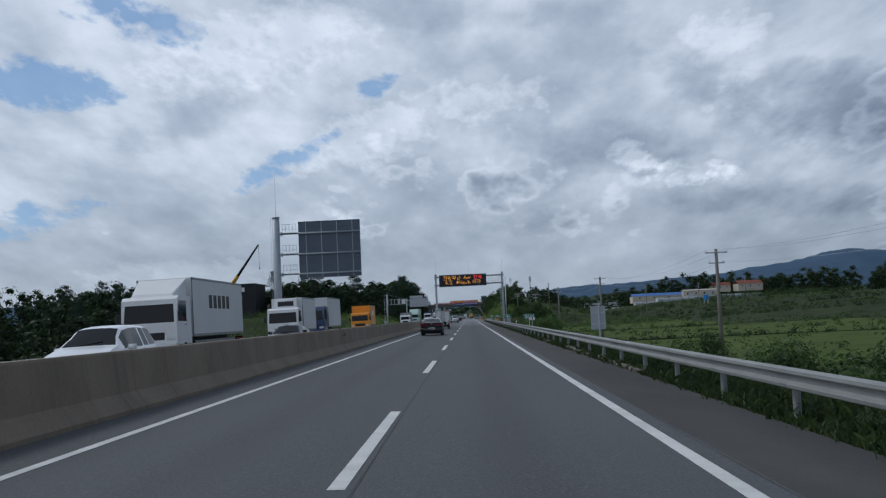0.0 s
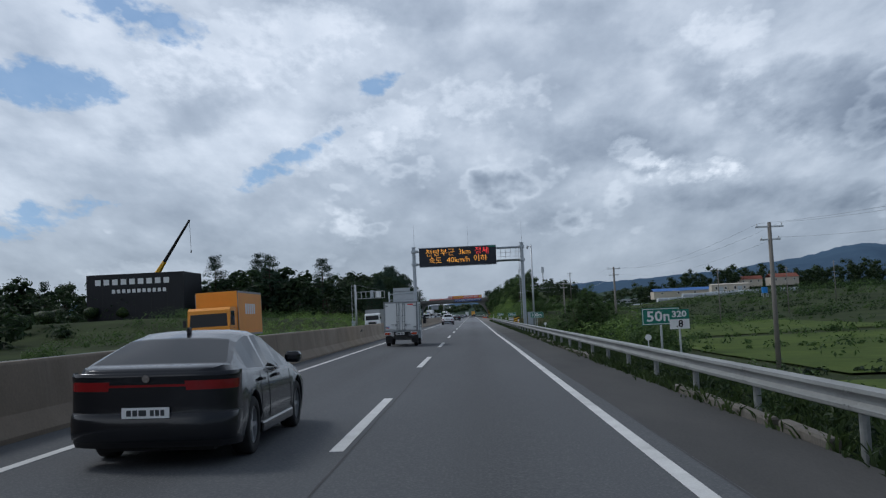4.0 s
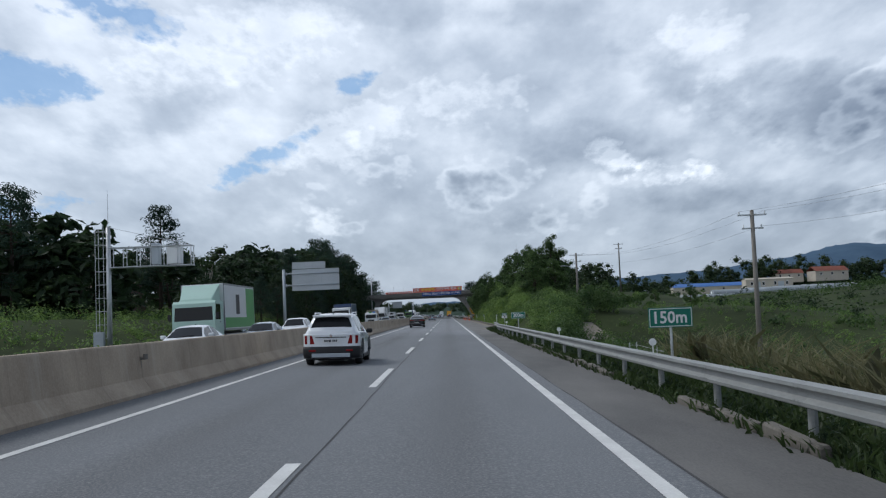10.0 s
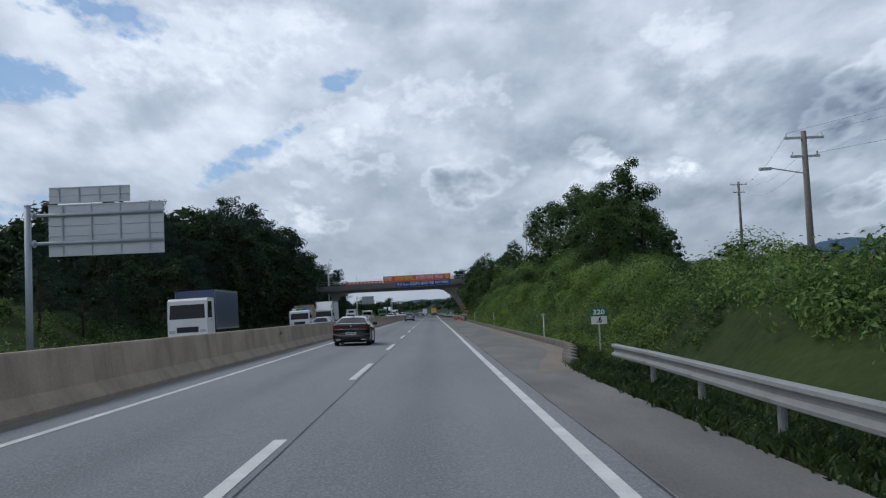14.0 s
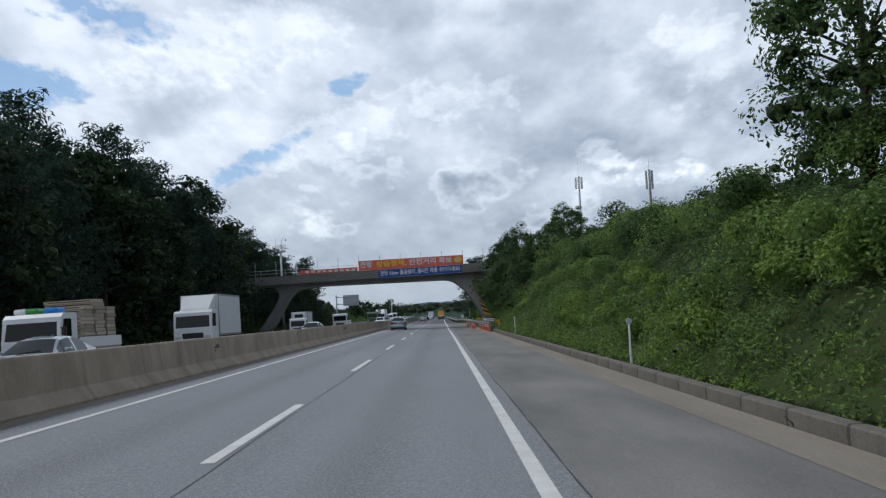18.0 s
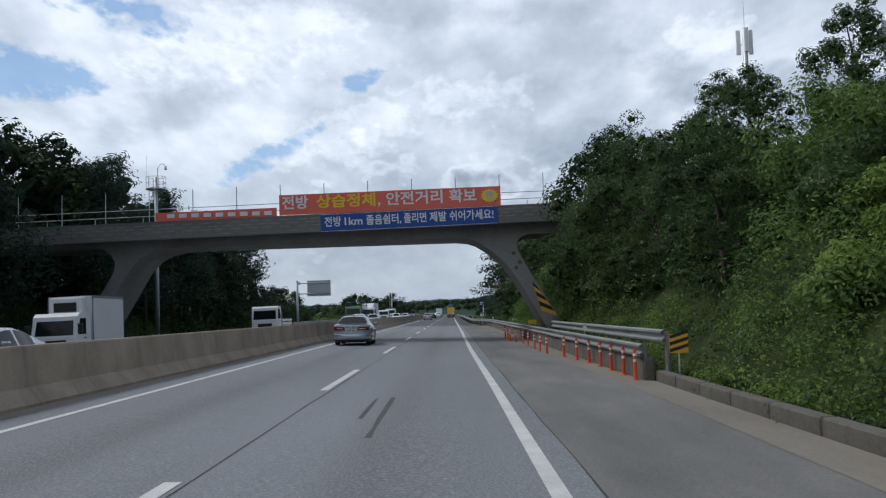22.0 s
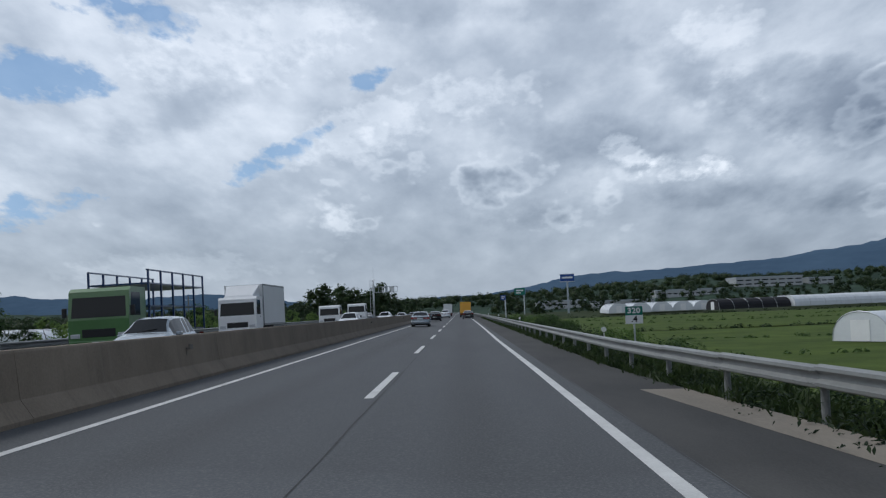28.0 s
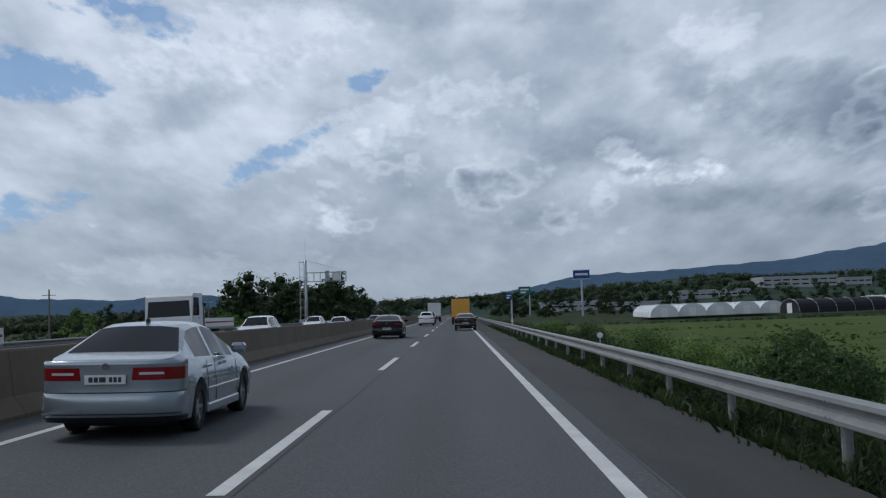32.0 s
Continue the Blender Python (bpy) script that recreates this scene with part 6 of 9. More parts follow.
def cab(v, w, y0, depth, h, paint, nose=0.22, floor=0.45, lamp=0.75, dark_face=False):
    """A forward-control cab whose back is at y0, facing +y."""
    y1 = y0 + depth
    hw = w / 2
    sec_ = [(y0, floor), (y1 - 0.02, floor), (y1, floor + 0.12), (y1 - 0.01, floor + (h - floor) * 0.42), (y1 - nose, h - 0.14), (y1 - nose - 0.22, h), (y0 + 0.05, h), (y0, h - 0.05)]
    s = Shape().rings([[(-hw + i, y, z) for y, z in sec_] for i in (0.0,)] + [[(x, y, z) for y, z in sec_] for x in (-hw + 0.001, hw - 0.001)] + [[(hw, y, z) for y, z in sec_]])
    part("cab", s, paint, v, "driver's cab")
    a = floor + (h - floor) * 0.46
    top = h - 0.20
    yt = lambda z: y1 - 0.01 - nose * (z - (floor + (h - floor) * 0.42)) / (h - 0.14 - (floor + (h - floor) * 0.42))
    q = Shape()
    q.v = [(-hw + 0.12, yt(a) + 0.008, a), (hw - 0.12, yt(a) + 0.008, a), (hw - 0.16, yt(top) + 0.008, top), (-hw + 0.16, yt(top) + 0.008, top)]
    q.v += [(x, y - 0.03, z) for x, y, z in q.v]
    q.f = [(0, 3, 2, 1), (4, 5, 6, 7), (0, 1, 5, 4), (1, 2, 6, 5), (2, 3, 7, 6), (3, 0, 4, 7)]
    part("windscreen", q, GLASS, v, "dark windscreen")
    for s_ in (-1, 1):
        q = Shape()
        x = s_ * (hw + 0.006)
        pts = [(y0 + depth * 0.34, a + 0.02), (yt(a) - 0.16, a + 0.02), (yt(top) - 0.20, top - 0.02), (y0 + depth * 0.34, top - 0.02)]
        q.v = [(x, y, z) for y, z in pts] + [(x - s_ * 0.03, y, z) for y, z in pts]
        q.f = [(0, 1, 2, 3), (7, 6, 5, 4), (0, 4, 5, 1), (1, 5, 6, 2), (2, 6, 7, 3), (3, 7, 4, 0)]
        part("side_window", q, GLASS, v)
        part("mirror", Shape().box(*((hw + 0.06, y1 - 0.10, a + 0.05, hw + 0.24, y1 + 0.02, a + 0.42) if s_ > 0 else (-hw - 0.24, y1 - 0.10, a + 0.05, -hw - 0.06, y1 + 0.02, a + 0.42)), 0.03).tube((s_ * (hw - 0.02), y1 - 0.12, a + 0.4), (s_ * (hw + 0.15), y1 - 0.05, a + 0.40), 0.015, 0.015, 5), BLACKM, v, "black door mirror")
        part("headlamp", Shape().box(*sorted((s_ * hw * 0.62, s_ * hw * 0.93))[:1], y1 - 0.06, lamp - 0.08, sorted((s_ * hw * 0.62, s_ * hw * 0.93))[1], y1 + 0.03, lamp + 0.09, 0.02), CLEARL, v)
        part("door_handle", Shape().box(*((hw - 0.01, y0 + depth * 0.36, a - 0.14, hw + 0.025, y0 + depth * 0.36 + 0.18, a - 0.10) if s_ > 0 else (-hw - 0.025, y0 + depth * 0.36, a - 0.14, -hw + 0.01, y0 + depth * 0.36 + 0.18, a - 0.10))), BLACKM, v)
    part("grille", Shape().box(-hw * 0.55, y1 - 0.05, lamp - 0.06, hw * 0.55, y1 + 0.015, lamp + 0.26, 0.015), BLACKM if not dark_face else BLACKM, v, "dark grille")
    part("bumper", Shape().box(-hw * 0.98, y1 - 0.25, floor - 0.14, hw * 0.98, y1 + 0.07, floor + 0.10, 0.04), paint if not dark_face else BLACKM, v)
    plate_on(v, 0, y1 + 0.075, floor - 0.02, 0.5, 0.13, 1)


def truck(label, m, paint, L=7.5, w=2.4, cab_h=2.6, cab_d=1.75, box_h=3.4, box=BOXWHITE, floor=0.6, r=0.46, load="box", deflector=False, fridge=False, group="trucks of the oncoming traffic", bars=True):
    """A lorry, rear at y = 0, facing +y."""
    v = thing("truck", label, "truck", m, group)
    y0 = L - cab_d
    cab(v, w * 0.96, y0, cab_d, cab_h, paint, 0.16 + 0.05 * (cab_h < 2.4), floor, floor + 0.28)
    part("chassis", Shape().box(-0.42, 0.2, floor - 0.05, 0.42, L - 0.4, floor + 0.25), CHASSIS, v)
    hw = w / 2
    if load == "box":
        zb = floor + 0.30
        b = part("box_body", Shape().box(-hw, 0.0, zb, hw, y0 - 0.18, box_h, 0.03), box, v, "box body")
        q = Shape()
        for xx in (-hw - 0.006, hw - 0.034):
            q.box(xx, -0.008, box_h - 0.10, xx + 0.04, y0 - 0.17, box_h + 0.008).box(xx, -0.008, zb - 0.008, xx + 0.04, y0 - 0.17, zb + 0.10)
            for yy in (-0.008, y0 - 0.21):
                q.box(xx, yy, zb, xx + 0.04, yy + 0.04, box_h)
        part("edge_trim", q, BOXTRIM, b)
        if bars:
            for s_ in (-1, 1):
                q = Shape()
                x = s_ * (hw + 0.004)
                for k in range(5):
                    yy = y0 * 0.30 + k * y0 * 0.085
                    q.box(min(x, x + s_ * 0.003), yy, zb + (box_h - zb) * 0.48, max(x, x + s_ * 0.003), yy + y0 * 0.06, zb + (box_h - zb) * 0.72)
                part("side_lettering", q, BLACKM if bars is True else bars, b, "plain bars of side lettering")
    elif load == "flat":
        part("load_bed", Shape().box(-hw, 0, floor + 0.25, hw, y0 - 0.15, floor + 0.38, 0.02), BOXTRIM, v)
        for s_ in (-1, 1):
            x0, x1 = sorted((s_ * hw, s_ * (hw - 0.05)))
            bd = part("side_board", Shape().box(x0, 0, floor + 0.38, x1, y0 - 0.2, floor + 0.85, 0.01), WHITE, v, "white drop side")
            xo = s_ * (hw + 0.003)
            part("stripe", Shape().box(min(xo, xo + s_ * 0.002), 0.1, floor + 0.58, max(xo, xo + s_ * 0.002), y0 - 0.3, floor + 0.66), AMBERL, bd, "orange stripe")
        part("headboard", Shape().box(-hw, y0 - 0.2, floor + 0.38, hw, y0 - 0.14, floor + 1.5, 0.01), BOXTRIM, v)
    elif load == "rack":
        for z in (floor + 0.3, floor + 1.35, floor + 2.3):
            part("rack_deck", Shape().box(-hw, 0, z, hw, y0 - 0.2, z + 0.06), BLUEPAINT, v)
        for k in range(6):
            yy = 0.05 + (y0 - 0.35) * k / 5
            for s_ in (-1, 1):
                part("rack_post", Shape().box(s_ * hw - 0.04, yy - 0.04, floor + 0.3, s_ * hw + 0.04, yy + 0.04, floor + 2.9), BLUEPAINT, v)
        part("rack_top", Shape().box(-hw, 0, floor + 2.86, -hw + 0.06, y0 - 0.2, floor + 2.92).box(hw - 0.06, 0, floor + 2.86, hw, y0 - 0.2, floor + 2.92), BLUEPAINT, v)
    elif load == "pallets":
        part("load_bed", Shape().box(-hw, 0, floor + 0.25, hw, y0 - 0.15, floor + 0.40, 0.02), BOXTRIM, v)
        for s_ in (-1, 1):
            x0, x1 = sorted((s_ * hw, s_ * (hw - 0.05)))
            part("side_board", Shape().box(x0, 0, floor + 0.40, x1, y0 - 0.2, floor + 0.80, 0.01), WHITE, v)
        pm_ = Shape().box(-hw + 0.1, 0, 0, hw - 0.1, 1.05, 0.05).box(-hw + 0.1, 0, 0.09, hw - 0.1, 1.05, 0.13).box(-hw + 0.1, 0.0, 0.05, -hw + 0.25, 1.05, 0.09).box(hw - 0.25, 0, 0.05, hw - 0.1, 1.05, 0.09).mesh("pallet", PALLET)
        for k in range(3):
            for j in range(11 + 2 * (k == 1)):
                piece("pallet", pm_, v, pose(random.uniform(-0.05, 0.05), 0.4 + 1.3 * k, floor + 0.42 + 0.145 * j, 0, 0, random.uniform(-1.5, 1.5)))
        for s_, mt in ((-0.5, BLUEM), (0.2, GREENM), (0.6, WHITE)):
            part("bundle", Shape().box(s_ - 0.25, y0 + 0.2, cab_h, s_ + 0.25, y0 + 1.1, cab_h + 0.22, 0.08), mt, v, "bundle on the cab roof")
    if deflector:
        q = Shape().rings([[(-hw * 0.85, y0 + 0.1, cab_h), (hw * 0.85, y0 + 0.1, cab_h), (hw * 0.85, y0 + 0.1, box_h - 0.05), (-hw * 0.85, y0 + 0.1, box_h - 0.05)], [(-hw * 0.75, y0 + cab_d - 0.5, cab_h - 0.02), (hw * 0.75, y0 + cab_d - 0.5, cab_h - 0.02), (hw * 0.70, y0 + cab_d - 0.62, cab_h + 0.12), (-hw * 0.70, y0 + cab_d - 0.62, cab_h + 0.12)]])
        part("roof_deflector", q, paint, v, "sloping roof air deflector")
    if fridge:
        part("fridge_unit", Shape().box(-hw * 0.7, y0 - 0.2, box_h - 0.75, hw * 0.7, y0 + 0.35, box_h - 0.05, 0.06), WHITE, v, "white refrigeration unit")
        part("fridge_grille", Shape().box(-hw * 0.5, y0 + 0.352, box_h - 0.6, hw * 0.5, y0 + 0.37, box_h - 0.25), BLACKM, v)
    axles = [1.3 if L < 9 else 1.1, L - cab_d * 0.55] + ([2.4] if L > 9 else [])
    for yy in axles:
        for s_ in (-1, 1):
            wheel_parts(v, s_ * (hw - 0.18), yy, r, 0.28, STEEL, 6)
    for s_ in (-1, 1):
        x0, x1 = sorted((s_ * hw * 0.62, s_ * hw * 0.95))
        part("tail_lamp", Shape().box(x0, -0.04, floor + 0.02, x1, 0.02, floor + 0.14, 0.01), TAIL, v)
        part("side_guard", Shape().box(*((hw - 0.06, axles[0] + 0.8, floor - 0.15, hw - 0.02, y0 - 0.5, floor + 0.1) if s_ > 0 else (-hw + 0.02, axles[0] + 0.8, floor - 0.15, -hw + 0.06, y0 - 0.5, floor + 0.1))), BOXTRIM, v)
    part("rear_bumper", Shape().box(-hw * 0.95, -0.03, floor - 0.18, hw * 0.95, 0.06, floor - 0.04), CHASSIS, v)
    return v


# small white box truck in the passing lane
bx = thing("box_truck", "small white refrigerated box truck with double rear doors", "truck", on_road(-2.06, 124.6), "cars in the same direction")
cab(bx, 1.72, 3.35, 1.55, 1.93, WHITE_GLOSS, 0.42, 0.36, 0.66)
part("box_body", Shape().box(-0.87, 0.0, 0.80, 0.87, 3.22, 2.32, 0.02), BOXWHITE, bx, "white insulated box")
for s in (-1, 1):
    dr = part("rear_door", Shape().box(*((0.05, -0.035, 0.90, 0.80, -0.004, 2.24) if s > 0 else (-0.80, -0.035, 0.90, -0.05, -0.004, 2.24)), 0.012), BOXWHITE, bx, "white rear door")
    for xx in (0.20, 0.095):
        part("lock_rod", Shape().tube((s * xx, -0.055, 0.86), (s * xx, -0.055, 2.28), 0.014, 0.014, 8), BOXTRIM, dr)
        for z in (0.92, 1.30, 1.62, 2.20):
            part("rod_clip", Shape().box(s * xx - 0.03, -0.075, z - 0.025, s * xx + 0.03, -0.036, z + 0.025), BOXTRIM, dr)
    part("door_handle", Shape().box(*sorted((s * 0.17, s * 0.50))[:1], -0.085, 1.14, sorted((s * 0.17, s * 0.50))[1], -0.06, 1.165).box(s * 0.24 - 0.05, -0.08, 1.06, s * 0.24 + 0.05, -0.037, 1.18), BOXTRIM, dr, "steel door handle")
    for z in (1.02, 2.12):
        part("hinge", Shape().box(*sorted((s * 0.66, s * 0.84))[:1], -0.06, z - 0.03, sorted((s * 0.66, s * 0.84))[1], -0.036, z + 0.03), BOXTRIM, dr)
    part("corner_post", Shape().box(*((0.80, -0.03, 0.78, 0.885, 0.05, 2.34) if s > 0 else (-0.885, -0.03, 0.78, -0.80, 0.05, 2.34)), 0.01), BOXTRIM, bx)
    tl = part("tail_lamp", Shape().box(*sorted((s * 0.50, s * 0.86))[:1], -0.07, 0.60, sorted((s * 0.50, s * 0.86))[1], 0.02, 0.76, 0.02), WHITE, bx, "white lamp housing")
    part("lamp_lens", Shape().box(*sorted((s * 0.60, s * 0.83))[:1], -0.085, 0.62, sorted((s * 0.60, s * 0.83))[1], -0.068, 0.74, 0.01), AMBERL if s else TAIL, tl, "orange and red lamp lens")
    part("lamp_lens", Shape().box(*sorted((s * 0.53, s * 0.60))[:1], -0.083, 0.64, sorted((s * 0.53, s * 0.60))[1], -0.068, 0.72, 0.01), TAIL, tl)
    part("mud_flap", Shape().box(*((0.52, 0.45, 0.20, 0.84, 0.47, 0.55) if s > 0 else (-0.84, 0.45, 0.20, -0.52, 0.47, 0.55))), BLACKM, bx)
    for yy in (1.05, 3.95):
        wheel_parts(bx, s * 0.73, yy, 0.30 if yy < 2 else 0.315, 0.2, ALLOY, 6)
part("top_rail", Shape().box(-0.885, -0.03, 2.26, 0.885, 0.03, 2.345, 0.01), BOXTRIM, bx)
part("bottom_rail", Shape().box(-0.885, -0.03, 0.76, 0.885, 0.05, 0.86, 0.01), BOXTRIM, bx)
part("side_door", Shape().box(0.868, 1.55, 0.95, 0.895, 2.45, 2.15, 0.01), BOXWHITE, bx, "white side door")
part("side_door_frame", Shape().box(0.866, 1.47, 0.90, 0.885, 1.53, 2.2).box(0.866, 2.47, 0.90, 0.885, 2.53, 2.2).box(0.866, 1.47, 2.17, 0.885, 2.53, 2.22), BOXTRIM, bx)
part("side_lock", Shape().tube((0.915, 1.62, 0.98), (0.915, 1.62, 2.1), 0.014, 0.014, 6).box(0.90, 1.55, 1.12, 0.94, 1.72, 1.3), BOXTRIM, bx)
part("maker_plate", Shape().box(0.36, -0.045, 2.16, 0.66, -0.036, 2.22), REDM, bx, "small red plate")
part("sticker", Shape().box(-0.78, -0.045, 1.00, -0.60, -0.036, 1.06), BLUEM, bx, "blue and red sticker")
part("sticker", Shape().box(-0.78, -0.045, 0.955, -0.60, -0.036, 0.998), REDM, bx)
part("chassis", Shape().box(-0.38, 0.1, 0.45, 0.38, 4.6, 0.78), CHASSIS, bx)
part("under_guard", Shape().box(-0.80, -0.04, 0.42, 0.80, 0.03, 0.54, 0.01), CHASSIS, bx)
plate_on(bx, -0.05, -0.03, 0.68, 0.46, 0.11)

# heavy yellow truck far ahead in the same lane, and a white van beyond
truck("yellow works truck with a tall body far ahead", on_road(2.6, 722), YELLOWPAINT, 8.5, 2.4, 2.7, 1.8, 3.3, YELLOWPAINT, group="cars in the same direction", bars=WHITE)
truck("white box truck far ahead in the passing lane", on_road(-1.7, 760), WHITE, 7.0, 2.2, 2.4, 1.7, 3.2, BOXWHITE, group="cars in the same direction", bars=False)

# the oncoming traffic
ONC = 180
truck("white heavy truck with a long white box", on_road(-12.3, 55.5, ONC), WHITE, 12.0, 2.5, 3.0, 2.2, 3.85, BOXWHITE, 0.9, 0.5, deflector=True, bars=BLACKM)
truck("white refrigerated truck with a cooling unit", on_road(-12.2, 81.0, ONC), WHITE, 8.0, 2.35, 2.75, 1.8, 3.5, BOXWHITE, 0.75, 0.46, fridge=True, bars=False)
truck("dark blue cab-over truck with a white box", on_road(-12.3, 96.5, ONC), BLUEPAINT, 10.5, 2.5, 2.95, 2.1, 3.75, BOXWHITE, 0.85, 0.5, deflector=False, bars=False)
truck("bright orange box truck with pale lettering on its side", on_road(-12.5, 134.0, ONC), ORANGEPAINT, 8.0, 2.4, 2.6, 1.75, 3.5, ORANGEPAINT, 0.7, 0.46, bars=WHITE)
truck("white truck with a grey box", on_road(-12.4, 219.0, ONC), WHITE, 7.0, 2.2, 2.35, 1.7, 2.9, BOXTRIM, 0.6, 0.42, bars=False)
cow = truck("pale green truck with a decorated white box", on_road(-12.4, 258.5, ONC), PALEGREEN, 11.0, 2.5, 2.9, 2.1, 3.9, BOXWHITE, 0.85, 0.5, deflector=True, bars=False)
for s in (-1, 1):
    x0, x1 = sorted((s * 1.254, s * 1.258))
    part("green_panel", Shape().box(x0, 0.1, 1.3, x1, 2.6, 3.75), GREENM, cow, "green printed panel")
    part("meadow_strip", Shape().box(x0, 2.6, 1.3, x1, 8.6, 1.9), GREENM, cow, "printed green meadow")
    part("dark_print", Shape().box(x0, 4.6, 2.1, x1, 5.6, 3.3, 0.0), BLACKM, cow, "dark printed shape")
truck("white truck with a tall cab", on_road(-12.2, 331.0, ONC), WHITE, 9.0, 2.4, 3.0, 2.0, 3.5, BLUEPAINT, 0.8, 0.48, bars=False)
truck("white flatbed truck stacked with pale timber racks", on_road(-11.9, 374.5, ONC), WHITE, 6.6, 2.2, 2.35, 1.7, 3.0, BOXWHITE, 0.62, 0.40, load="pallets")
truck("white box truck with a roof deflector", on_road(-11.9, 399.0, ONC), WHITE, 8.2, 2.35, 2.6, 1.75, 3.55, BOXWHITE, 0.72, 0.46, deflector=True, bars=False)
truck("small white refrigerated box truck", on_road(-12.0, 439.0, ONC), WHITE, 5.2, 1.75, 2.0, 1.5, 2.65, BOXWHITE, 0.45, 0.32, fridge=True, bars=False)
truck("white tow truck with a green roof box", on_road(-11.8, 480.5, ONC), WHITE, 6.5, 2.1, 2.5, 1.7, 2.7, GREENM, 0.62, 0.42, load="flat")
truck("green cab-over truck with a dark blue vehicle rack", on_road(-12.4, 560.5, ONC), GREENPAINT, 11.0, 2.5, 3.0, 2.1, 3.6, BLUEPAINT, 0.85, 0.5, load="rack")
truck("white heavy truck with a white box", on_road(-12.0, 581.0, ONC), WHITE, 9.5, 2.45, 2.9, 2.0, 3.7, BOXWHITE, 0.8, 0.48, deflector=True, bars=False)
truck("white flatbed truck with an orange stripe", on_road(-12.2, 623.0, ONC), WHITE, 8.0, 2.3, 2.6, 1.75, 3.0, BOXWHITE, 0.7, 0.46, load="flat")
truck("white cab-over truck with a dark face", on_road(-12.4, 653.0, ONC), WHITE, 9.0, 2.5, 3.0, 2.1, 3.0, BOXWHITE, 0.85, 0.5, load="flat")
for style, paint, lab, x, y in (("suv", WHITE_GLOSS, "white sport utility car behind the barrier", -8.9, 31.5), ("sedan", GREYPAINT, "dark grey saloon car behind the barrier", -8.9, 60.0),
                                ("sedan", WHITE_GLOSS, "white saloon car in the oncoming lane", -8.9, 236.0), ("sedan", SILVER, "grey saloon car in the oncoming lane", -8.9, 252.0),
                                ("suv", WHITE_GLOSS, "white car in the oncoming lane", -8.9, 264.0), ("sedan", SILVER, "silver saloon car behind the barrier", -8.9, 364.0),
                                ("sedan", SILVER, "silver saloon car in the oncoming lane", -8.9, 424.0), ("suv", WHITE_GLOSS, "white sport utility car in the oncoming lane", -8.9, 523.0),
                                ("suv", SILVER, "silver sport utility car in the oncoming lane", -9.0, 548.0), ("suv", WHITE_GLOSS, "white sport utility car behind the barrier", -8.8, 606.5),
                                ("suv", WHITE_GLOSS, "white sport utility car facing the traffic", -9.0, 652.0), ("sedan", WHITE_GLOSS, "white saloon car far along the oncoming lane", -9.0, 690.0),
                                ("suv", WHITE_GLOSS, "white car far along the oncoming lane", -12.4, 697.0), ("sedan", SILVER, "silver saloon car far along the oncoming lane", -9.0, 730.0)):
    make_car("suv" if style == "suv" else "sedan", style, paint, lab, on_road(x, y, ONC), "cars of the oncoming traffic", "corner")

# ---------------------------------------------------------------- plants
PHI = (1 + 5 ** 0.5) / 2
ICO_V = np.array([(a * i, b * j, 0) if m == 0 else (0, a * i, b * j) if m == 1 else (b * j, 0, a * i) for m in range(3) for i in (-1, 1) for j in (-1, 1) for a, b in ((1, PHI),)], float) / math.hypot(1, PHI)
ICO_F = np.array([t_ for t_ in itertools.combinations(range(12), 3) if all(abs(np.linalg.norm(ICO_V[a] - ICO_V[b]) - 1.0515) < 0.01 for a, b in itertools.combinations(t_, 2))])
ICO_F = np.array([f if np.dot(np.cross(ICO_V[f[1]] - ICO_V[f[0]], ICO_V[f[2]] - ICO_V[f[0]]), ICO_V[f[0]]) > 0 else f[::-1] for f in ICO_F])


def finer(v, f):
    """Splits each triangle of a ball in four."""
    v, mid, out = [tuple(a) for a in v], {}, []

    def half(a, b):
        key = (min(a, b), max(a, b))
        if key not in mid:
            m = (np.array(v[a]) + np.array(v[b])) / 2
            v.append(tuple(m / np.linalg.norm(m)))
            mid[key] = len(v) - 1
        return mid[key]
    for a, b, c in f:
        ab, bc, ca = half(a, b), half(b, c), half(c, a)
        out += [(a, ab, ca), (ab, b, bc), (ca, bc, c), (ab, bc, ca)]
    return np.array(v), np.array(out)


BALL_V, BALL_F = finer(ICO_V, ICO_F)


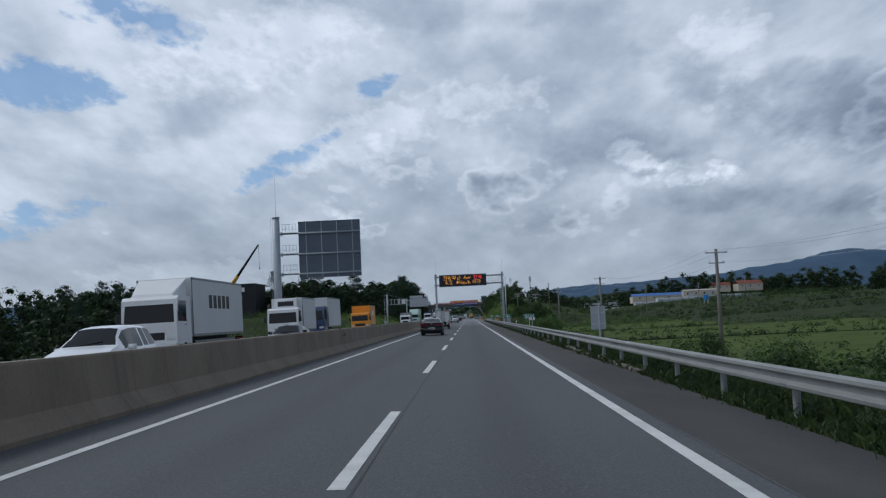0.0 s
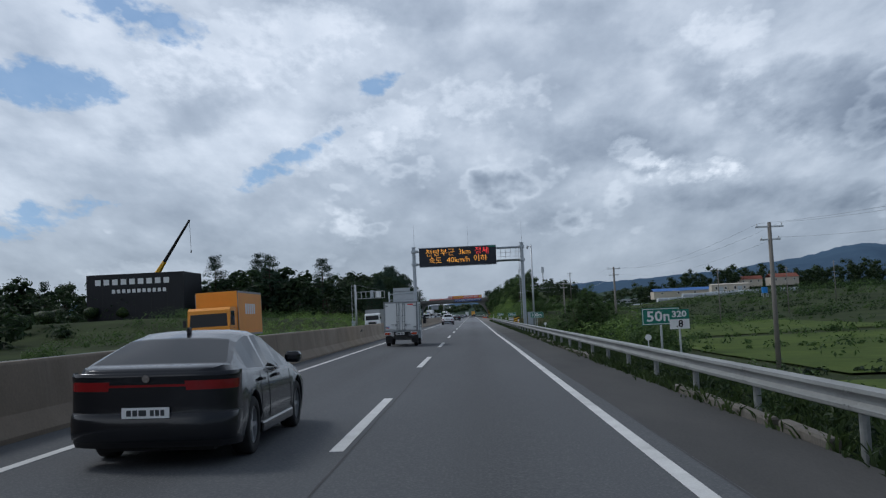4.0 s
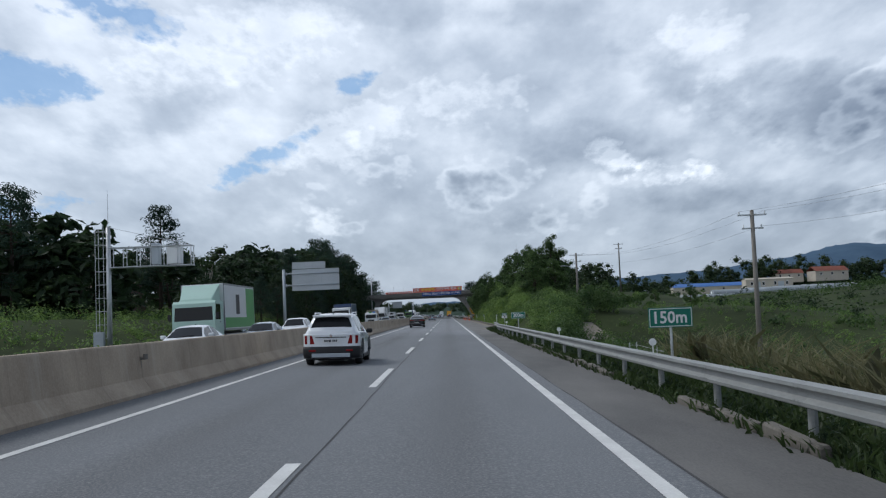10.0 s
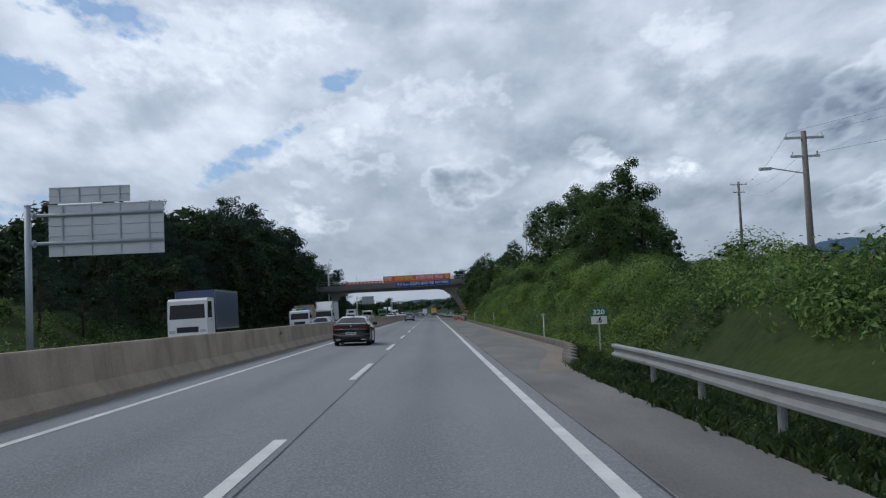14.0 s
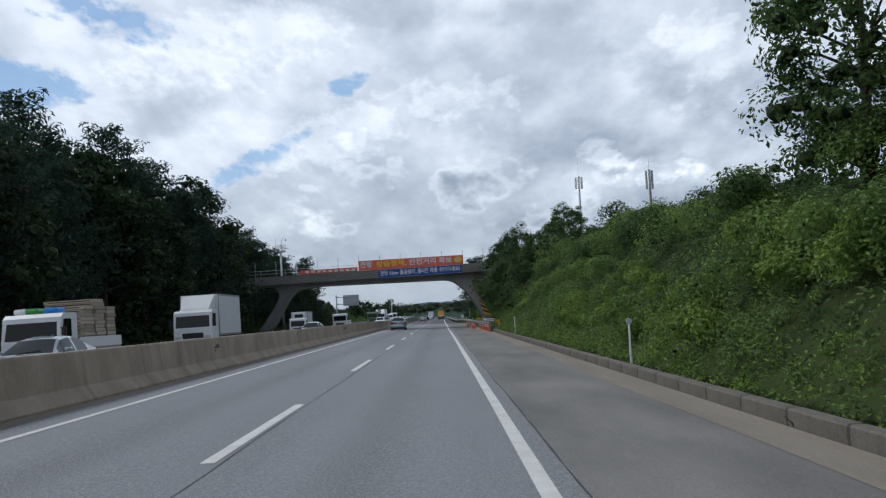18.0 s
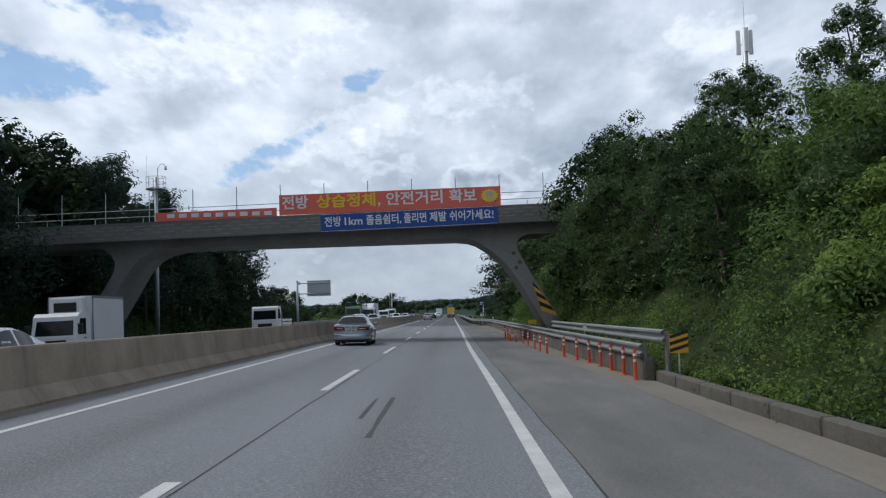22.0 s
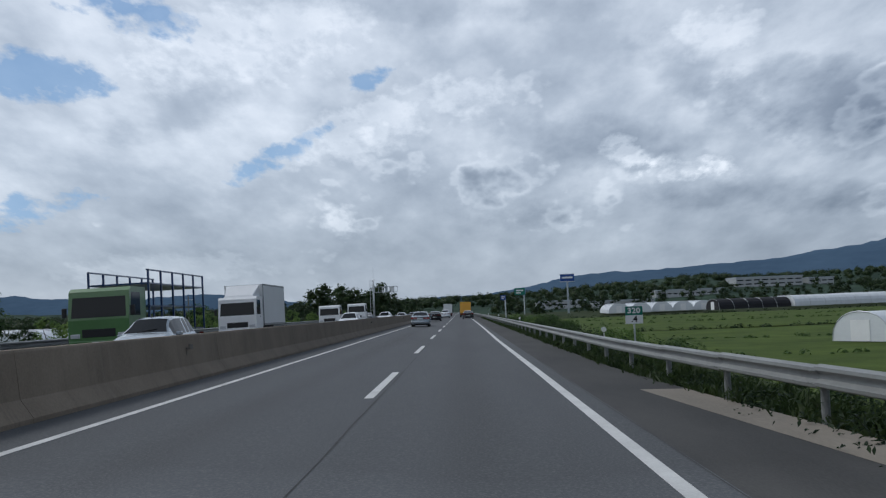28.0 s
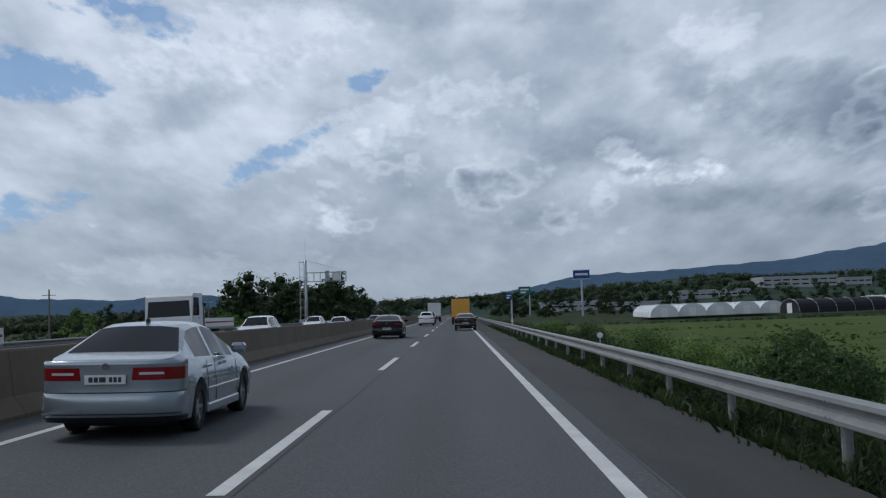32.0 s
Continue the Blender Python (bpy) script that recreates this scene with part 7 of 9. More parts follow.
def leaf_mesh(name, centres, normals, sizes, mat, seed, slim=0.5, cores=None, fine=False):
    """One rhombus for each leaf, turned about its normal at random; cores are lumps of inner foliage with painted
    shade.
    """
    rng = np.random.default_rng(seed)
    n = len(centres)
    nrm = normals / np.maximum(np.linalg.norm(normals, axis=1, keepdims=True), 1e-6)
    ref = rng.normal(size=(n, 3))
    a = np.cross(nrm, ref)
    a /= np.maximum(np.linalg.norm(a, axis=1, keepdims=True), 1e-6)
    b = np.cross(nrm, a)
    s = sizes[:, None]
    pts = np.stack([centres - a * s * 0.5, centres + b * s * slim * 0.5 + nrm * s * 0.08, centres + a * s * 0.5 - nrm * s * 0.1, centres - b * s * slim * 0.5 + nrm * s * 0.08], 1).reshape(-1, 3)
    idx = np.arange(4 * n)
    starts = np.arange(0, 4 * n, 4)
    smooth = np.zeros(n, bool)
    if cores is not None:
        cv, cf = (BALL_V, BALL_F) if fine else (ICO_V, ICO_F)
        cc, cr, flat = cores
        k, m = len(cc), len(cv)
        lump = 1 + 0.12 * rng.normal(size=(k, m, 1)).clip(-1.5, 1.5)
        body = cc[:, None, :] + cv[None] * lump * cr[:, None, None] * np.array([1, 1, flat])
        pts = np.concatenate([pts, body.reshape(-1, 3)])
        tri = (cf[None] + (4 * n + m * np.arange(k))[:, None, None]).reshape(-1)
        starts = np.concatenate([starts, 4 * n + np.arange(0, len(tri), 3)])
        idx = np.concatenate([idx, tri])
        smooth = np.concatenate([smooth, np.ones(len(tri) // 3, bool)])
    me = bpy.data.meshes.new(name)
    me.vertices.add(len(pts))
    me.vertices.foreach_set("co", pts.reshape(-1).astype(np.float32))
    me.loops.add(len(idx))
    me.loops.foreach_set("vertex_index", idx.astype(np.int32))
    me.polygons.add(len(starts))
    me.polygons.foreach_set("loop_start", starts.astype(np.int32))
    me.polygons.foreach_set("use_smooth", smooth)
    me.materials.append(mat)
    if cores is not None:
        me.materials.append(INNER_SHADED)
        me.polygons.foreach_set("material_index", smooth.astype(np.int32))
    me.update(calc_edges=True)
    return me


def clumps(rng, centres, radii, count, size, flat=0.75, up=0.5):
    """Leaves over the shells of clumps: places, normals, sizes."""
    k = len(centres)
    d = rng.normal(size=(k * count, 3))
    d /= np.linalg.norm(d, axis=1, keepdims=True)
    r = np.repeat(radii, count)[:, None] * (0.62 + 0.46 * rng.random((k * count, 1)) ** 0.7)
    p = np.repeat(centres, count, 0) + d * r * np.array([1, 1, flat])
    nrm = d + rng.normal(size=d.shape) * 0.34 + np.array([0, 0, up * 0.8])
    return p, nrm, size * (0.65 + 0.7 * rng.random(k * count))


def broad_tree(seed, h, spread, n_clumps, leaves, size, mat, low=0.25):
    """Trunk with limbs as one mesh, and a crown of leaf clumps."""
    rng = np.random.default_rng(seed)
    t = Shape()
    base = Vector((0, 0, -0.5))
    top = Vector((rng.normal() * 0.04 * h, rng.normal() * 0.04 * h, h * 0.62))
    t.tube(base, top * 0.5, h * 0.022, h * 0.016, 7)
    t.tube(top * 0.5, top, h * 0.016, h * 0.008, 6)
    cs, rs = [], []
    for k in range(n_clumps):
        f = (k + rng.random()) / n_clumps
        z = h * (low + (0.97 - low) * f)
        w = spread * math.sin(math.pi * min(1.0, 0.16 + 0.80 * f)) ** 0.75
        a = rng.random() * 6.283
        rr = w * (0.35 + 0.65 * rng.random() ** 0.5)
        c = Vector((rr * math.cos(a), rr * math.sin(a), z + rng.normal() * 0.03 * h))
        cs.append(c)
        rs.append(spread * (0.24 + 0.17 * rng.random()) * (1.15 - 0.45 * f))
        if k % 5 == 0:
            s = Vector((0, 0, z * 0.62)).lerp(top, 0.2)
            t.tube(s, s.lerp(c, 0.55) + Vector((0, 0, 0.02 * h)), h * 0.008, h * 0.005, 5)
            t.tube(s.lerp(c, 0.55) + Vector((0, 0, 0.02 * h)), c, h * 0.005, h * 0.002, 4)
    p, nrm, sz = clumps(rng, np.array(cs), np.array(rs), leaves, size)
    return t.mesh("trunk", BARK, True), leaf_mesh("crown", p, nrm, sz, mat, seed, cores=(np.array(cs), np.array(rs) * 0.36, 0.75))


def pine_tree(seed, h, spread, size, mat, whorls=13):
    rng = np.random.default_rng(seed)
    t = Shape()
    lean = Vector((rng.normal() * 0.03 * h, rng.normal() * 0.03 * h, 0))
    t.tube((0, 0, -0.5), lean * 0.5 + Vector((0, 0, h * 0.5)), h * 0.02, h * 0.013, 7)
    t.tube(lean * 0.5 + Vector((0, 0, h * 0.5)), lean + Vector((0, 0, h * 0.97)), h * 0.013, h * 0.003, 6)
    cs, rs = [], []
    for k in range(whorls):
        f = 0.26 + 0.72 * k / (whorls - 1)
        z = h * f
        w = spread * (1.0 - 0.78 * max(0, (f - 0.40) / 0.6)) * (0.7 + 0.4 * rng.random()) * (0.6 + 0.4 * min(1, f / 0.4))
        for j in range(5):
            a = rng.random() * 6.283
            e = Vector((w * math.cos(a), w * math.sin(a), z + rng.normal() * 0.02 * h)) + lean * f
            s = lean * f + Vector((0, 0, z - 0.03 * h))
            if j % 2 == 0:
                t.tube(s, e, h * 0.005, h * 0.0015, 3)
            for g in (0.5, 0.78, 1.0):
                cs.append(s.lerp(e, g) + Vector((rng.normal() * 0.1, rng.normal() * 0.1, 0.12)))
                rs.append(spread * (0.12 + 0.09 * rng.random()))
    p, nrm, sz = clumps(rng, np.array(cs), np.array(rs), 17, size * 0.78, 0.6, 0.7)
    return t.mesh("trunk", BARK, True), leaf_mesh("crown", p, nrm, sz, mat, seed, 0.28)


def shrub_mesh(seed, w, h, n_clumps, leaves, size, mat):
    rng = np.random.default_rng(seed)
    cs, rs = [], []
    for k in range(n_clumps):
        a, q = rng.random() * 6.283, rng.random() ** 0.5
        cs.append((w * 0.62 * q * math.cos(a), w * 0.62 * q * math.sin(a), h * (0.2 + 0.55 * rng.random() * (1.1 - 0.6 * q))))
        rs.append(0.30 * w * (0.6 + 0.6 * rng.random()))
    p, nrm, sz = clumps(rng, np.array(cs), np.array(rs), leaves, size, 0.8)
    p[:, 2] = np.maximum(p[:, 2], -0.1)
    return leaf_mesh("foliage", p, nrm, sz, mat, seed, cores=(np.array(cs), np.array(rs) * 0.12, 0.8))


TREES = {
    "acacia": [broad_tree(11 + k, 8.5, 3.1, 66, 150, 0.22, LEAF_BROAD, 0.07) for k in range(3)],
    "oak": [broad_tree(31 + k, 10.0, 3.4, 52, 64, 0.36, LEAF_DARK, 0.05) for k in range(4)],
    "leafy": [broad_tree(131 + k, 9.0, 3.2, 80, 150, 0.17, LEAF_BROAD, 0.04) for k in range(2)],
    "bright": [broad_tree(51 + k, 6.0, 2.5, 28, 48, 0.33, LEAF_KUDZU, 0.05) for k in range(2)],
    "pine": [pine_tree(71 + k, 10.4, 3.5, 0.42, LEAF_PINE) for k in range(3)],
    "far": [broad_tree(91 + k, 11.0, 4.4, 24, 22, 1.25, LEAF_DARK, 0.03) for k in range(3)],
}
TREE_LABEL = {"leafy": "full leafy broadleaf tree with a dense crown", "acacia": "leafy false acacia with light feathery foliage", "oak": "dense dark green broadleaf tree", "bright": "young bright green tree",
              "pine": "dark pine tree with layered boughs", "far": "dark tree in a distant row"}


def tree(kind, x, y, k=0, scale=1.0, dz=0.0, group="", lab=""):
    tm, cm = TREES[kind][k % len(TREES[kind])]
    e = thing("tree", lab or TREE_LABEL[kind], "tree", Matrix.Translation((x, y, land(x, y) + dz - (1.3 * scale if kind == "far" else 0))) @ pose(0, 0, 0, 0, 0, (x * 37 + y * 91) % 360) @ Matrix.Diagonal((scale, scale, scale * (0.8 if kind == "far" else 1.0) * (0.92 + 0.16 * ((x * 7.1 + y * 3.3) % 1)), 1)), group)
    piece("trunk", tm, e, Matrix())
    piece("crown", cm, e, Matrix())
    return e


rt = random.Random(5)
# cutting, right of the road
for k, (x, y, sc) in enumerate(((15.0, 339, 0.84), (15.8, 344.5, 0.92), (14.8, 350.5, 0.86), (17.8, 342, 0.95), (14.4, 333.5, 0.62), (18.5, 349, 0.85), (17.5, 336, 0.7), (13.4, 356.5, 0.8))):
    tree("acacia", x, y, k, sc, 0, "trees on the cutting", "feathery false acacia on top of the cutting")
for k in range(26):
    y = 300 + 6.3 * k
    tree("bright" if k % 3 else "acacia", 18 + rt.uniform(0, 9) + (5 if y < 360 else 0), y + rt.uniform(-2, 2), k, rt.uniform(0.2, 0.32), -0.3, "trees on the cutting")
for k, (x, y, sc, kind) in enumerate(((11.0, 427, 0.55, "acacia"), (11.6, 432, 0.62, "acacia"), (11.0, 437, 0.58, "leafy"), (10.8, 441.5, 0.78, "acacia"), (11.0, 446, 0.80, "leafy"), (10.8, 450.3, 0.98, "acacia"), (12.6, 452, 1.0, "leafy"), (14.5, 447, 0.72, "acacia"), (15.5, 438, 0.62, "acacia"), (16.5, 430, 0.55, "acacia"), (18, 451, 0.7, "leafy"),
                                      (13.5, 470, 0.42, "bright"), (16, 476, 0.38, "leafy"), (15.2, 484, 0.6, "leafy"), (14.2, 491, 1.12, "leafy"), (12.4, 495, 1.2, "leafy"), (17.5, 497, 0.9, "oak"), (11.6, 501, 1.25, "leafy"), (13.5, 505, 1.4, "leafy"), (16.5, 507, 1.15, "oak"),
                                      (10.0, 506.5, 1.2, "pine"), (9.0, 513, 1.12, "pine"), (10.8, 517, 1.1, "pine"), (13.5, 515, 1.1, "oak"), (20, 505, 1.1, "oak"), (11.3, 458.5, 0.6, "bright"))):
    tree(kind, x, y, k, sc, -0.3, "trees past the bridge" if y > 456 else "trees before the bridge")
# wood on the left
k = 0
for y in range(334, 520, 6):
    for row, x in enumerate((-22.0, -25.5, -29.5, -35.0)):
        if y > 500 and row > 1:
            continue
        kind = "pine" if (k * 7 + row * 3) % 5 in (0, 2, 3) else "oak"
        grow = (0.56 + 0.70 * ease(334, 392, y) + 0.22 * ease(378, 408, y) - 0.30 * ease(430, 480, y)) * (0.90 + 0.08 * row)
        if row > 1:
            kind = "far"
        elif y > 474:
            kind = "pine"
        xx, yy = x + rt.uniform(-1.2, 1.2), y + rt.uniform(-2.5, 2.5)
        if abs(yy - 457) < 7 and xx > -28 or abs(yy - 472) < 3 and row == 0:
            continue
        tree(kind, xx, yy, k, grow * rt.uniform(0.85, 1.15), -0.2, "wood beside the oncoming lanes")
        k += 1
for k in range(14):
    tree("oak" if k % 3 else "acacia", -21.5 - rt.uniform(0, 9), 522 + 3.0 * k, k, rt.uniform(0.72, 0.98), 0, "low trees beside the oncoming lanes")
for k, (x, y) in enumerate(((-26.0, 469), (-31.0, 471))):
    tree("oak", x, y, k, 1.3, -0.2, "wood beside the oncoming lanes", "tall dark broadleaf tree behind the bridge")
for k, (x, y, sc) in enumerate(((-21.8, 486, 1.0), (-21.5, 499, 0.95), (-22.0, 507, 0.9), (-21.6, 514, 0.8))):
    tree("oak", x, y, k, sc, -0.2, "wood beside the oncoming lanes")
for k, (x, y, sc) in enumerate(((12.8, 167, 0.6), (11.4, 165.5, 0.5), (14.6, 169, 0.54))):
    tree("leafy", x, y, k, sc, -0.2, "bushy trees behind the guardrail", "low round bushy tree behind the guardrail")
# a dead tree with bare pale branches behind the scrub
dead_at = Vector((-36.0, 345.0, land(-36.0, 345.0)))
dead = thing("tree", "dead tree with bare pale branches", "tree", Matrix.Translation(dead_at))
part("trunk", Shape().tube((0, 0, -0.4), (0.1, 0, 3.4), 0.16, 0.10, 7), DEADWOOD, dead)
dr = random.Random(9)
for k in range(13):
    z = 2.2 + 1.25 * k / 13
    a, ln = dr.uniform(0, 6.283), dr.uniform(1.6, 2.6)
    mid = Vector((0.5 * ln * math.cos(a), 0.5 * ln * math.sin(a), z + ln * 0.75))
    tip = Vector((0.75 * ln * math.cos(a + 0.3), 0.75 * ln * math.sin(a + 0.3), z + ln * 1.75))
    side = mid + Vector((dr.uniform(-0.8, 0.8), dr.uniform(-0.8, 0.8), 1.3))
    part("branch", Shape().tube((0.08, 0, z), mid, 0.055, 0.035, 5).tube(mid, tip, 0.035, 0.014, 4).tube(mid, side, 0.025, 0.012, 4), DEADWOOD, dead)
# grove beside the warehouse
for k in range(14):
    tree("far" if k % 4 else "pine", -58 + 1.8 * k + rt.uniform(-1, 1), 294 + rt.uniform(0, 30), k, rt.uniform(1.2, 1.6), 0, "grove beside the warehouse", "dark tree in a grove beside the warehouse")
# tree rows further off
for k in range(34):
    f = k / 33
    x, y = -62 - 14 * math.sin(f * 3) + 20 * f + rt.uniform(-6, 6), 110 + 260 * f
    if 222 < y < 312:
        x -= 34
    tree("far" if k % 4 else "pine", x, y, k, rt.uniform(0.85, 1.25), 0, "tree row behind the warehouse")


def grove(name, label, seed, spots, h):
    """Far trees that stand too close to count, as one mass of crowns."""
    rng = np.random.default_rng(seed)
    cs, rs = [], []
    for x, y in spots:
        t_ = h * rng.uniform(0.7, 1.2)
        for k in range(11):
            f = 0.12 + 0.85 * (k + rng.random()) / 11
            w = 0.30 * t_ * math.sin(math.pi * min(1.0, 0.2 + 0.75 * f)) ** 0.7
            a = rng.random() * 6.283
            cs.append((x + w * math.cos(a), y + w * math.sin(a), land(x, y) - 0.6 + t_ * f))
            rs.append(t_ * rng.uniform(0.11, 0.18))
    p, nrm, sz = clumps(rng, np.array(cs), np.array(rs), 28, h * 0.082)
    return tagged(new(name, leaf_mesh(name, p, nrm, sz, LEAF_DARK, seed, cores=(np.array(cs), np.array(rs) * 0.55, 0.75))), label, "woods", kind="stuff")


grove("woods", "dark wooded rise behind the farms", 354, [(110 + 5.6 * k + rt.uniform(-4, 4), 712 + 8 * math.sin(k * 0.9) + rt.uniform(-6, 24)) for k in range(52) for _ in range(2)], 17.0)
grove("woods", "low dark trees on top of the cutting", 355, [(27 + 20 * rt.random(), 375 + 95 * rt.random()) for k in range(60)], 5.0)
grove("woods", "dark trees behind the western fields", 356, [(-128 + 36 * rt.random(), 250 + 100 * rt.random()) for k in range(60)], 9.5)
grove("woods", "tall dark trees behind the brown sheds", 357, [(-98 + 60 * rt.random(), 352 + 40 * rt.random()) for k in range(56)], 10.0)
grove("woods", "dark tree clump beside the motorway", 352, [(-15 - rt.uniform(3, 24), 775 + rt.uniform(-15, 45)) for k in range(52)], 10.0)
grove("woods", "distant belt of trees across the valley", 353, [(x, 1060 + rt.uniform(-60, 80)) for x in [-160 + 6 * k + rt.uniform(-4, 4) for k in range(72)] if abs(x) > 24], 12.0)
for k in range(22):
    tree("bright" if k % 3 else "oak", -23 - rt.uniform(0, 16), 575 + 10 * k + rt.uniform(-4, 4), k, rt.uniform(0.5, 0.78) * (0.7 if k % 3 == 0 else 1.0), -0.2, "young trees beyond the oncoming guardrail")
for k in range(12):
    tree("bright", -20.5 - rt.uniform(0, 7), 560 + 13 * k + rt.uniform(-4, 4), k, rt.uniform(0.45, 0.7), 0, "young trees beyond the oncoming guardrail")

# shrubs as single plants along the bank
SHRUBS = [shrub_mesh(200 + k, 1.7, 1.6, 16, 170, 0.105, LEAF_BROAD) for k in range(3)] + [shrub_mesh(220 + k, 1.8, 1.5, 16, 170, 0.105, LEAF_KUDZU) for k in range(2)]


def shrub(x, y, scale, k, dz=0.0):
    ob = tagged(new("shrub", SHRUBS[k % len(SHRUBS)]), "rounded green shrub on the bank" if k % 5 < 3 else "brighter green shrub on the bank", "shrub", "shrubs on the bank")
    ob.matrix_basis = Matrix.Translation((x, y, land(x, y) + dz - (1.3 * scale if kind == "far" else 0))) @ pose(0, 0, 0, 0, 0, (x * 53 + y * 17) % 360) @ Matrix.Diagonal((scale, scale, scale, 1))


for k, (x, y, sc) in enumerate(((10.5, 22, 1.5), (11.8, 26, 1.6), (10.8, 31, 1.3), (12.5, 36, 1.6), (13.5, 30, 1.4), (10.2, 41, 1.1), (12.8, 16, 1.4), (10.3, 118, 1.5), (11.2, 138, 2.0), (11.6, 128, 1.2), (11.0, 166.5, 1.9), (12.5, 168.0, 2.3), (13.6, 165.5, 2.2), (14.8, 168.5, 2.1),
                                (11.6, 172, 1.6), (10.6, 177.5, 1.2), (9.9, 182.5, 0.8), (10.2, 194, 1.0), (11.5, 200, 1.1), (10.8, 246, 1.0), (12.0, 256, 1.4), (10.3, 262, 1.3), (11.0, 268, 1.5), (9.8, 273, 1.2), (11.4, 279, 1.6), (11.8, 276, 1.3), (12.8, 282, 1.6),
                                (16, 287, 2.0), (12.6, 286, 1.5), (9.9, 285, 1.1), (12.2, 561, 1.1), (13.2, 565, 1.3), (14, 570, 1.1), (13, 585, 1.6), (14.3, 588, 1.5), (10.8, 619, 1.5), (12.3, 623, 1.9), (13.8, 627, 1.6), (11.5, 631, 1.5), (10.5, 640, 1.3), (12, 650, 1.6), (11, 662, 1.4), (12.5, 675, 1.7), (11, 690, 1.5), (12.5, 705, 1.6), (10.8, 596, 0.9))):
    shrub(x, y, sc, k)
for k in range(24):
    shrub(-20.5 - rt.uniform(0, 6), rt.choice((rt.uniform(20, 170), rt.uniform(535, 720))), rt.uniform(0.9, 1.6), k)


def thicket(name, label, seed, n, where, radius, leaves, size, mat):
    """Creepers and bushes that nobody could count, as one mass of leaves over the ground."""
    rng = np.random.default_rng(seed)
    cs, rs = [], []
    while len(cs) < n:
        x, y = where(rng)
        r = radius * (0.45 + 1.1 * rng.random() ** 1.6)
        cs.append((x, y, land(x, y) + r * 0.45))
        rs.append(r)
    p, nrm, sz = clumps(rng, np.array(cs), np.array(rs), max(20, int(leaves * 0.75)), size, 0.8, 0.8)
    return tagged(new(name, leaf_mesh(name, p, nrm, sz, mat, seed, cores=(np.array(cs), np.array(rs) * 0.45, 0.8) if radius > 1.9 else None)), label, "bushes", kind="stuff")


def mounds(name, label, seed, n, where, radius, subs, leaves, size, mat):
    """Bushes heaped on a slope: each mound carries lumps of leaves over its upper side."""
    rng = np.random.default_rng(seed)
    cs, rs = [], []
    for k in range(n):
        x, y = where(rng)
        r = radius * (0.6 + 0.8 * rng.random())
        tall = 0.8 + 0.6 * rng.random()
        for j in range(subs):
            a, q = rng.random() * 6.283, rng.random() ** 0.6
            dx, dy = r * 0.9 * q * math.cos(a), r * 0.9 * q * math.sin(a)
            rr = r * (0.30 + 0.2 * rng.random())
            cs.append((x + dx, y + dy, land(x, y) + r * tall * math.sqrt(max(0.05, 1 - q * q)) - 0.2 * rr))
            rs.append(rr)
    p, nrm, sz = clumps(rng, np.array(cs), np.array(rs), leaves, size, 0.8, 0.6)
    return tagged(new(name, leaf_mesh(name, p, nrm, sz, mat, seed, 0.52, cores=(np.array(cs), np.array(rs) * 0.12, 0.8))), label, "bushes", kind="stuff")


def slope_area(y0, y1, x0, x1):
    def f(rng):
        return x0 + (x1 - x0) * rng.random(), y0 + (y1 - y0) * rng.random()
    return f


thicket("bushes", "dark creepers that cover the cutting", 301, 560, slope_area(290, 420, 8.6, 17.0), 0.75, 130, 0.13, LEAF_BROAD)
mounds("bushes", "green bushes heaped on the cutting", 302, 80, slope_area(296, 420, 9.6, 16.0), 1.2, 14, 130, 0.12, LEAF_KUDZU)
mounds("bushes", "bright green bushes low on the cutting", 313, 46, slope_area(300, 418, 8.9, 12.5), 0.85, 12, 120, 0.12, LEAF_LIGHT)
mounds("bushes", "dark broad-leaved bushes on the cutting", 314, 40, slope_area(300, 425, 11.5, 18.0), 1.35, 15, 120, 0.17, LEAF_BROAD)
mounds("bushes", "dense bushes on top of the cutting", 303, 80, slope_area(296, 455, 16, 25), 1.0, 12, 44, 0.26, LEAF_BROAD)
thicket("bushes", "low green plants along the foot of the cutting", 316, 800, slope_area(292, 512, 7.75, 10.2), 0.5, 150, 0.09, LEAF_LIGHT)
mounds("bushes", "heaped creepers on the slope past the bridge", 317, 44, slope_area(462, 500, 9.8, 15.5), 1.5, 14, 115, 0.155, LEAF_KUDZU)
thicket("creepers", "carpet of small leaves over the cutting", 320, 1850, slope_area(290, 456, 7.8, 13.0), 0.36, 44, 0.1, LEAF_BROAD)
thicket("weeds", "low green weeds over the fallow field", 321, 800, slope_area(226, 300, 13, 52), 0.5, 44, 0.17, LEAF_KUDZU)
thicket("bushes", "green creepers low on the cutting", 319, 420, slope_area(290, 420, 8.2, 11.5), 0.65, 160, 0.095, LEAF_KUDZU)
thicket("bushes", "low creepers behind the guardrail past the bridge", 318, 260, slope_area(456, 514, 7.7, 11.5), 0.6, 110, 0.12, LEAF_KUDZU)
thicket("bushes", "creepers round the bridge and past it", 304, 200, slope_area(420, 515, 9.6, 16.5), 1.1, 120, 0.16, LEAF_KUDZU)
mounds("bushes", "heaped bushes before and past the bridge", 315, 54, slope_area(422, 512, 10.4, 16.5), 1.6, 14, 95, 0.175, LEAF_KUDZU)
mounds("bushes", "yellow-green creepers in the light past the bridge", 305, 56, slope_area(468, 512, 9.2, 14), 1.1, 12, 110, 0.135, LEAF_LIGHT)
thicket("bushes", "bushes at the start of the cutting", 306, 130, lambda rng: (lambda y: (9.6 + (1.2 + (y - 267) * 0.17) * rng.random(), y))(267 + 29 * rng.random()), 1.0, 130, 0.15, LEAF_KUDZU)
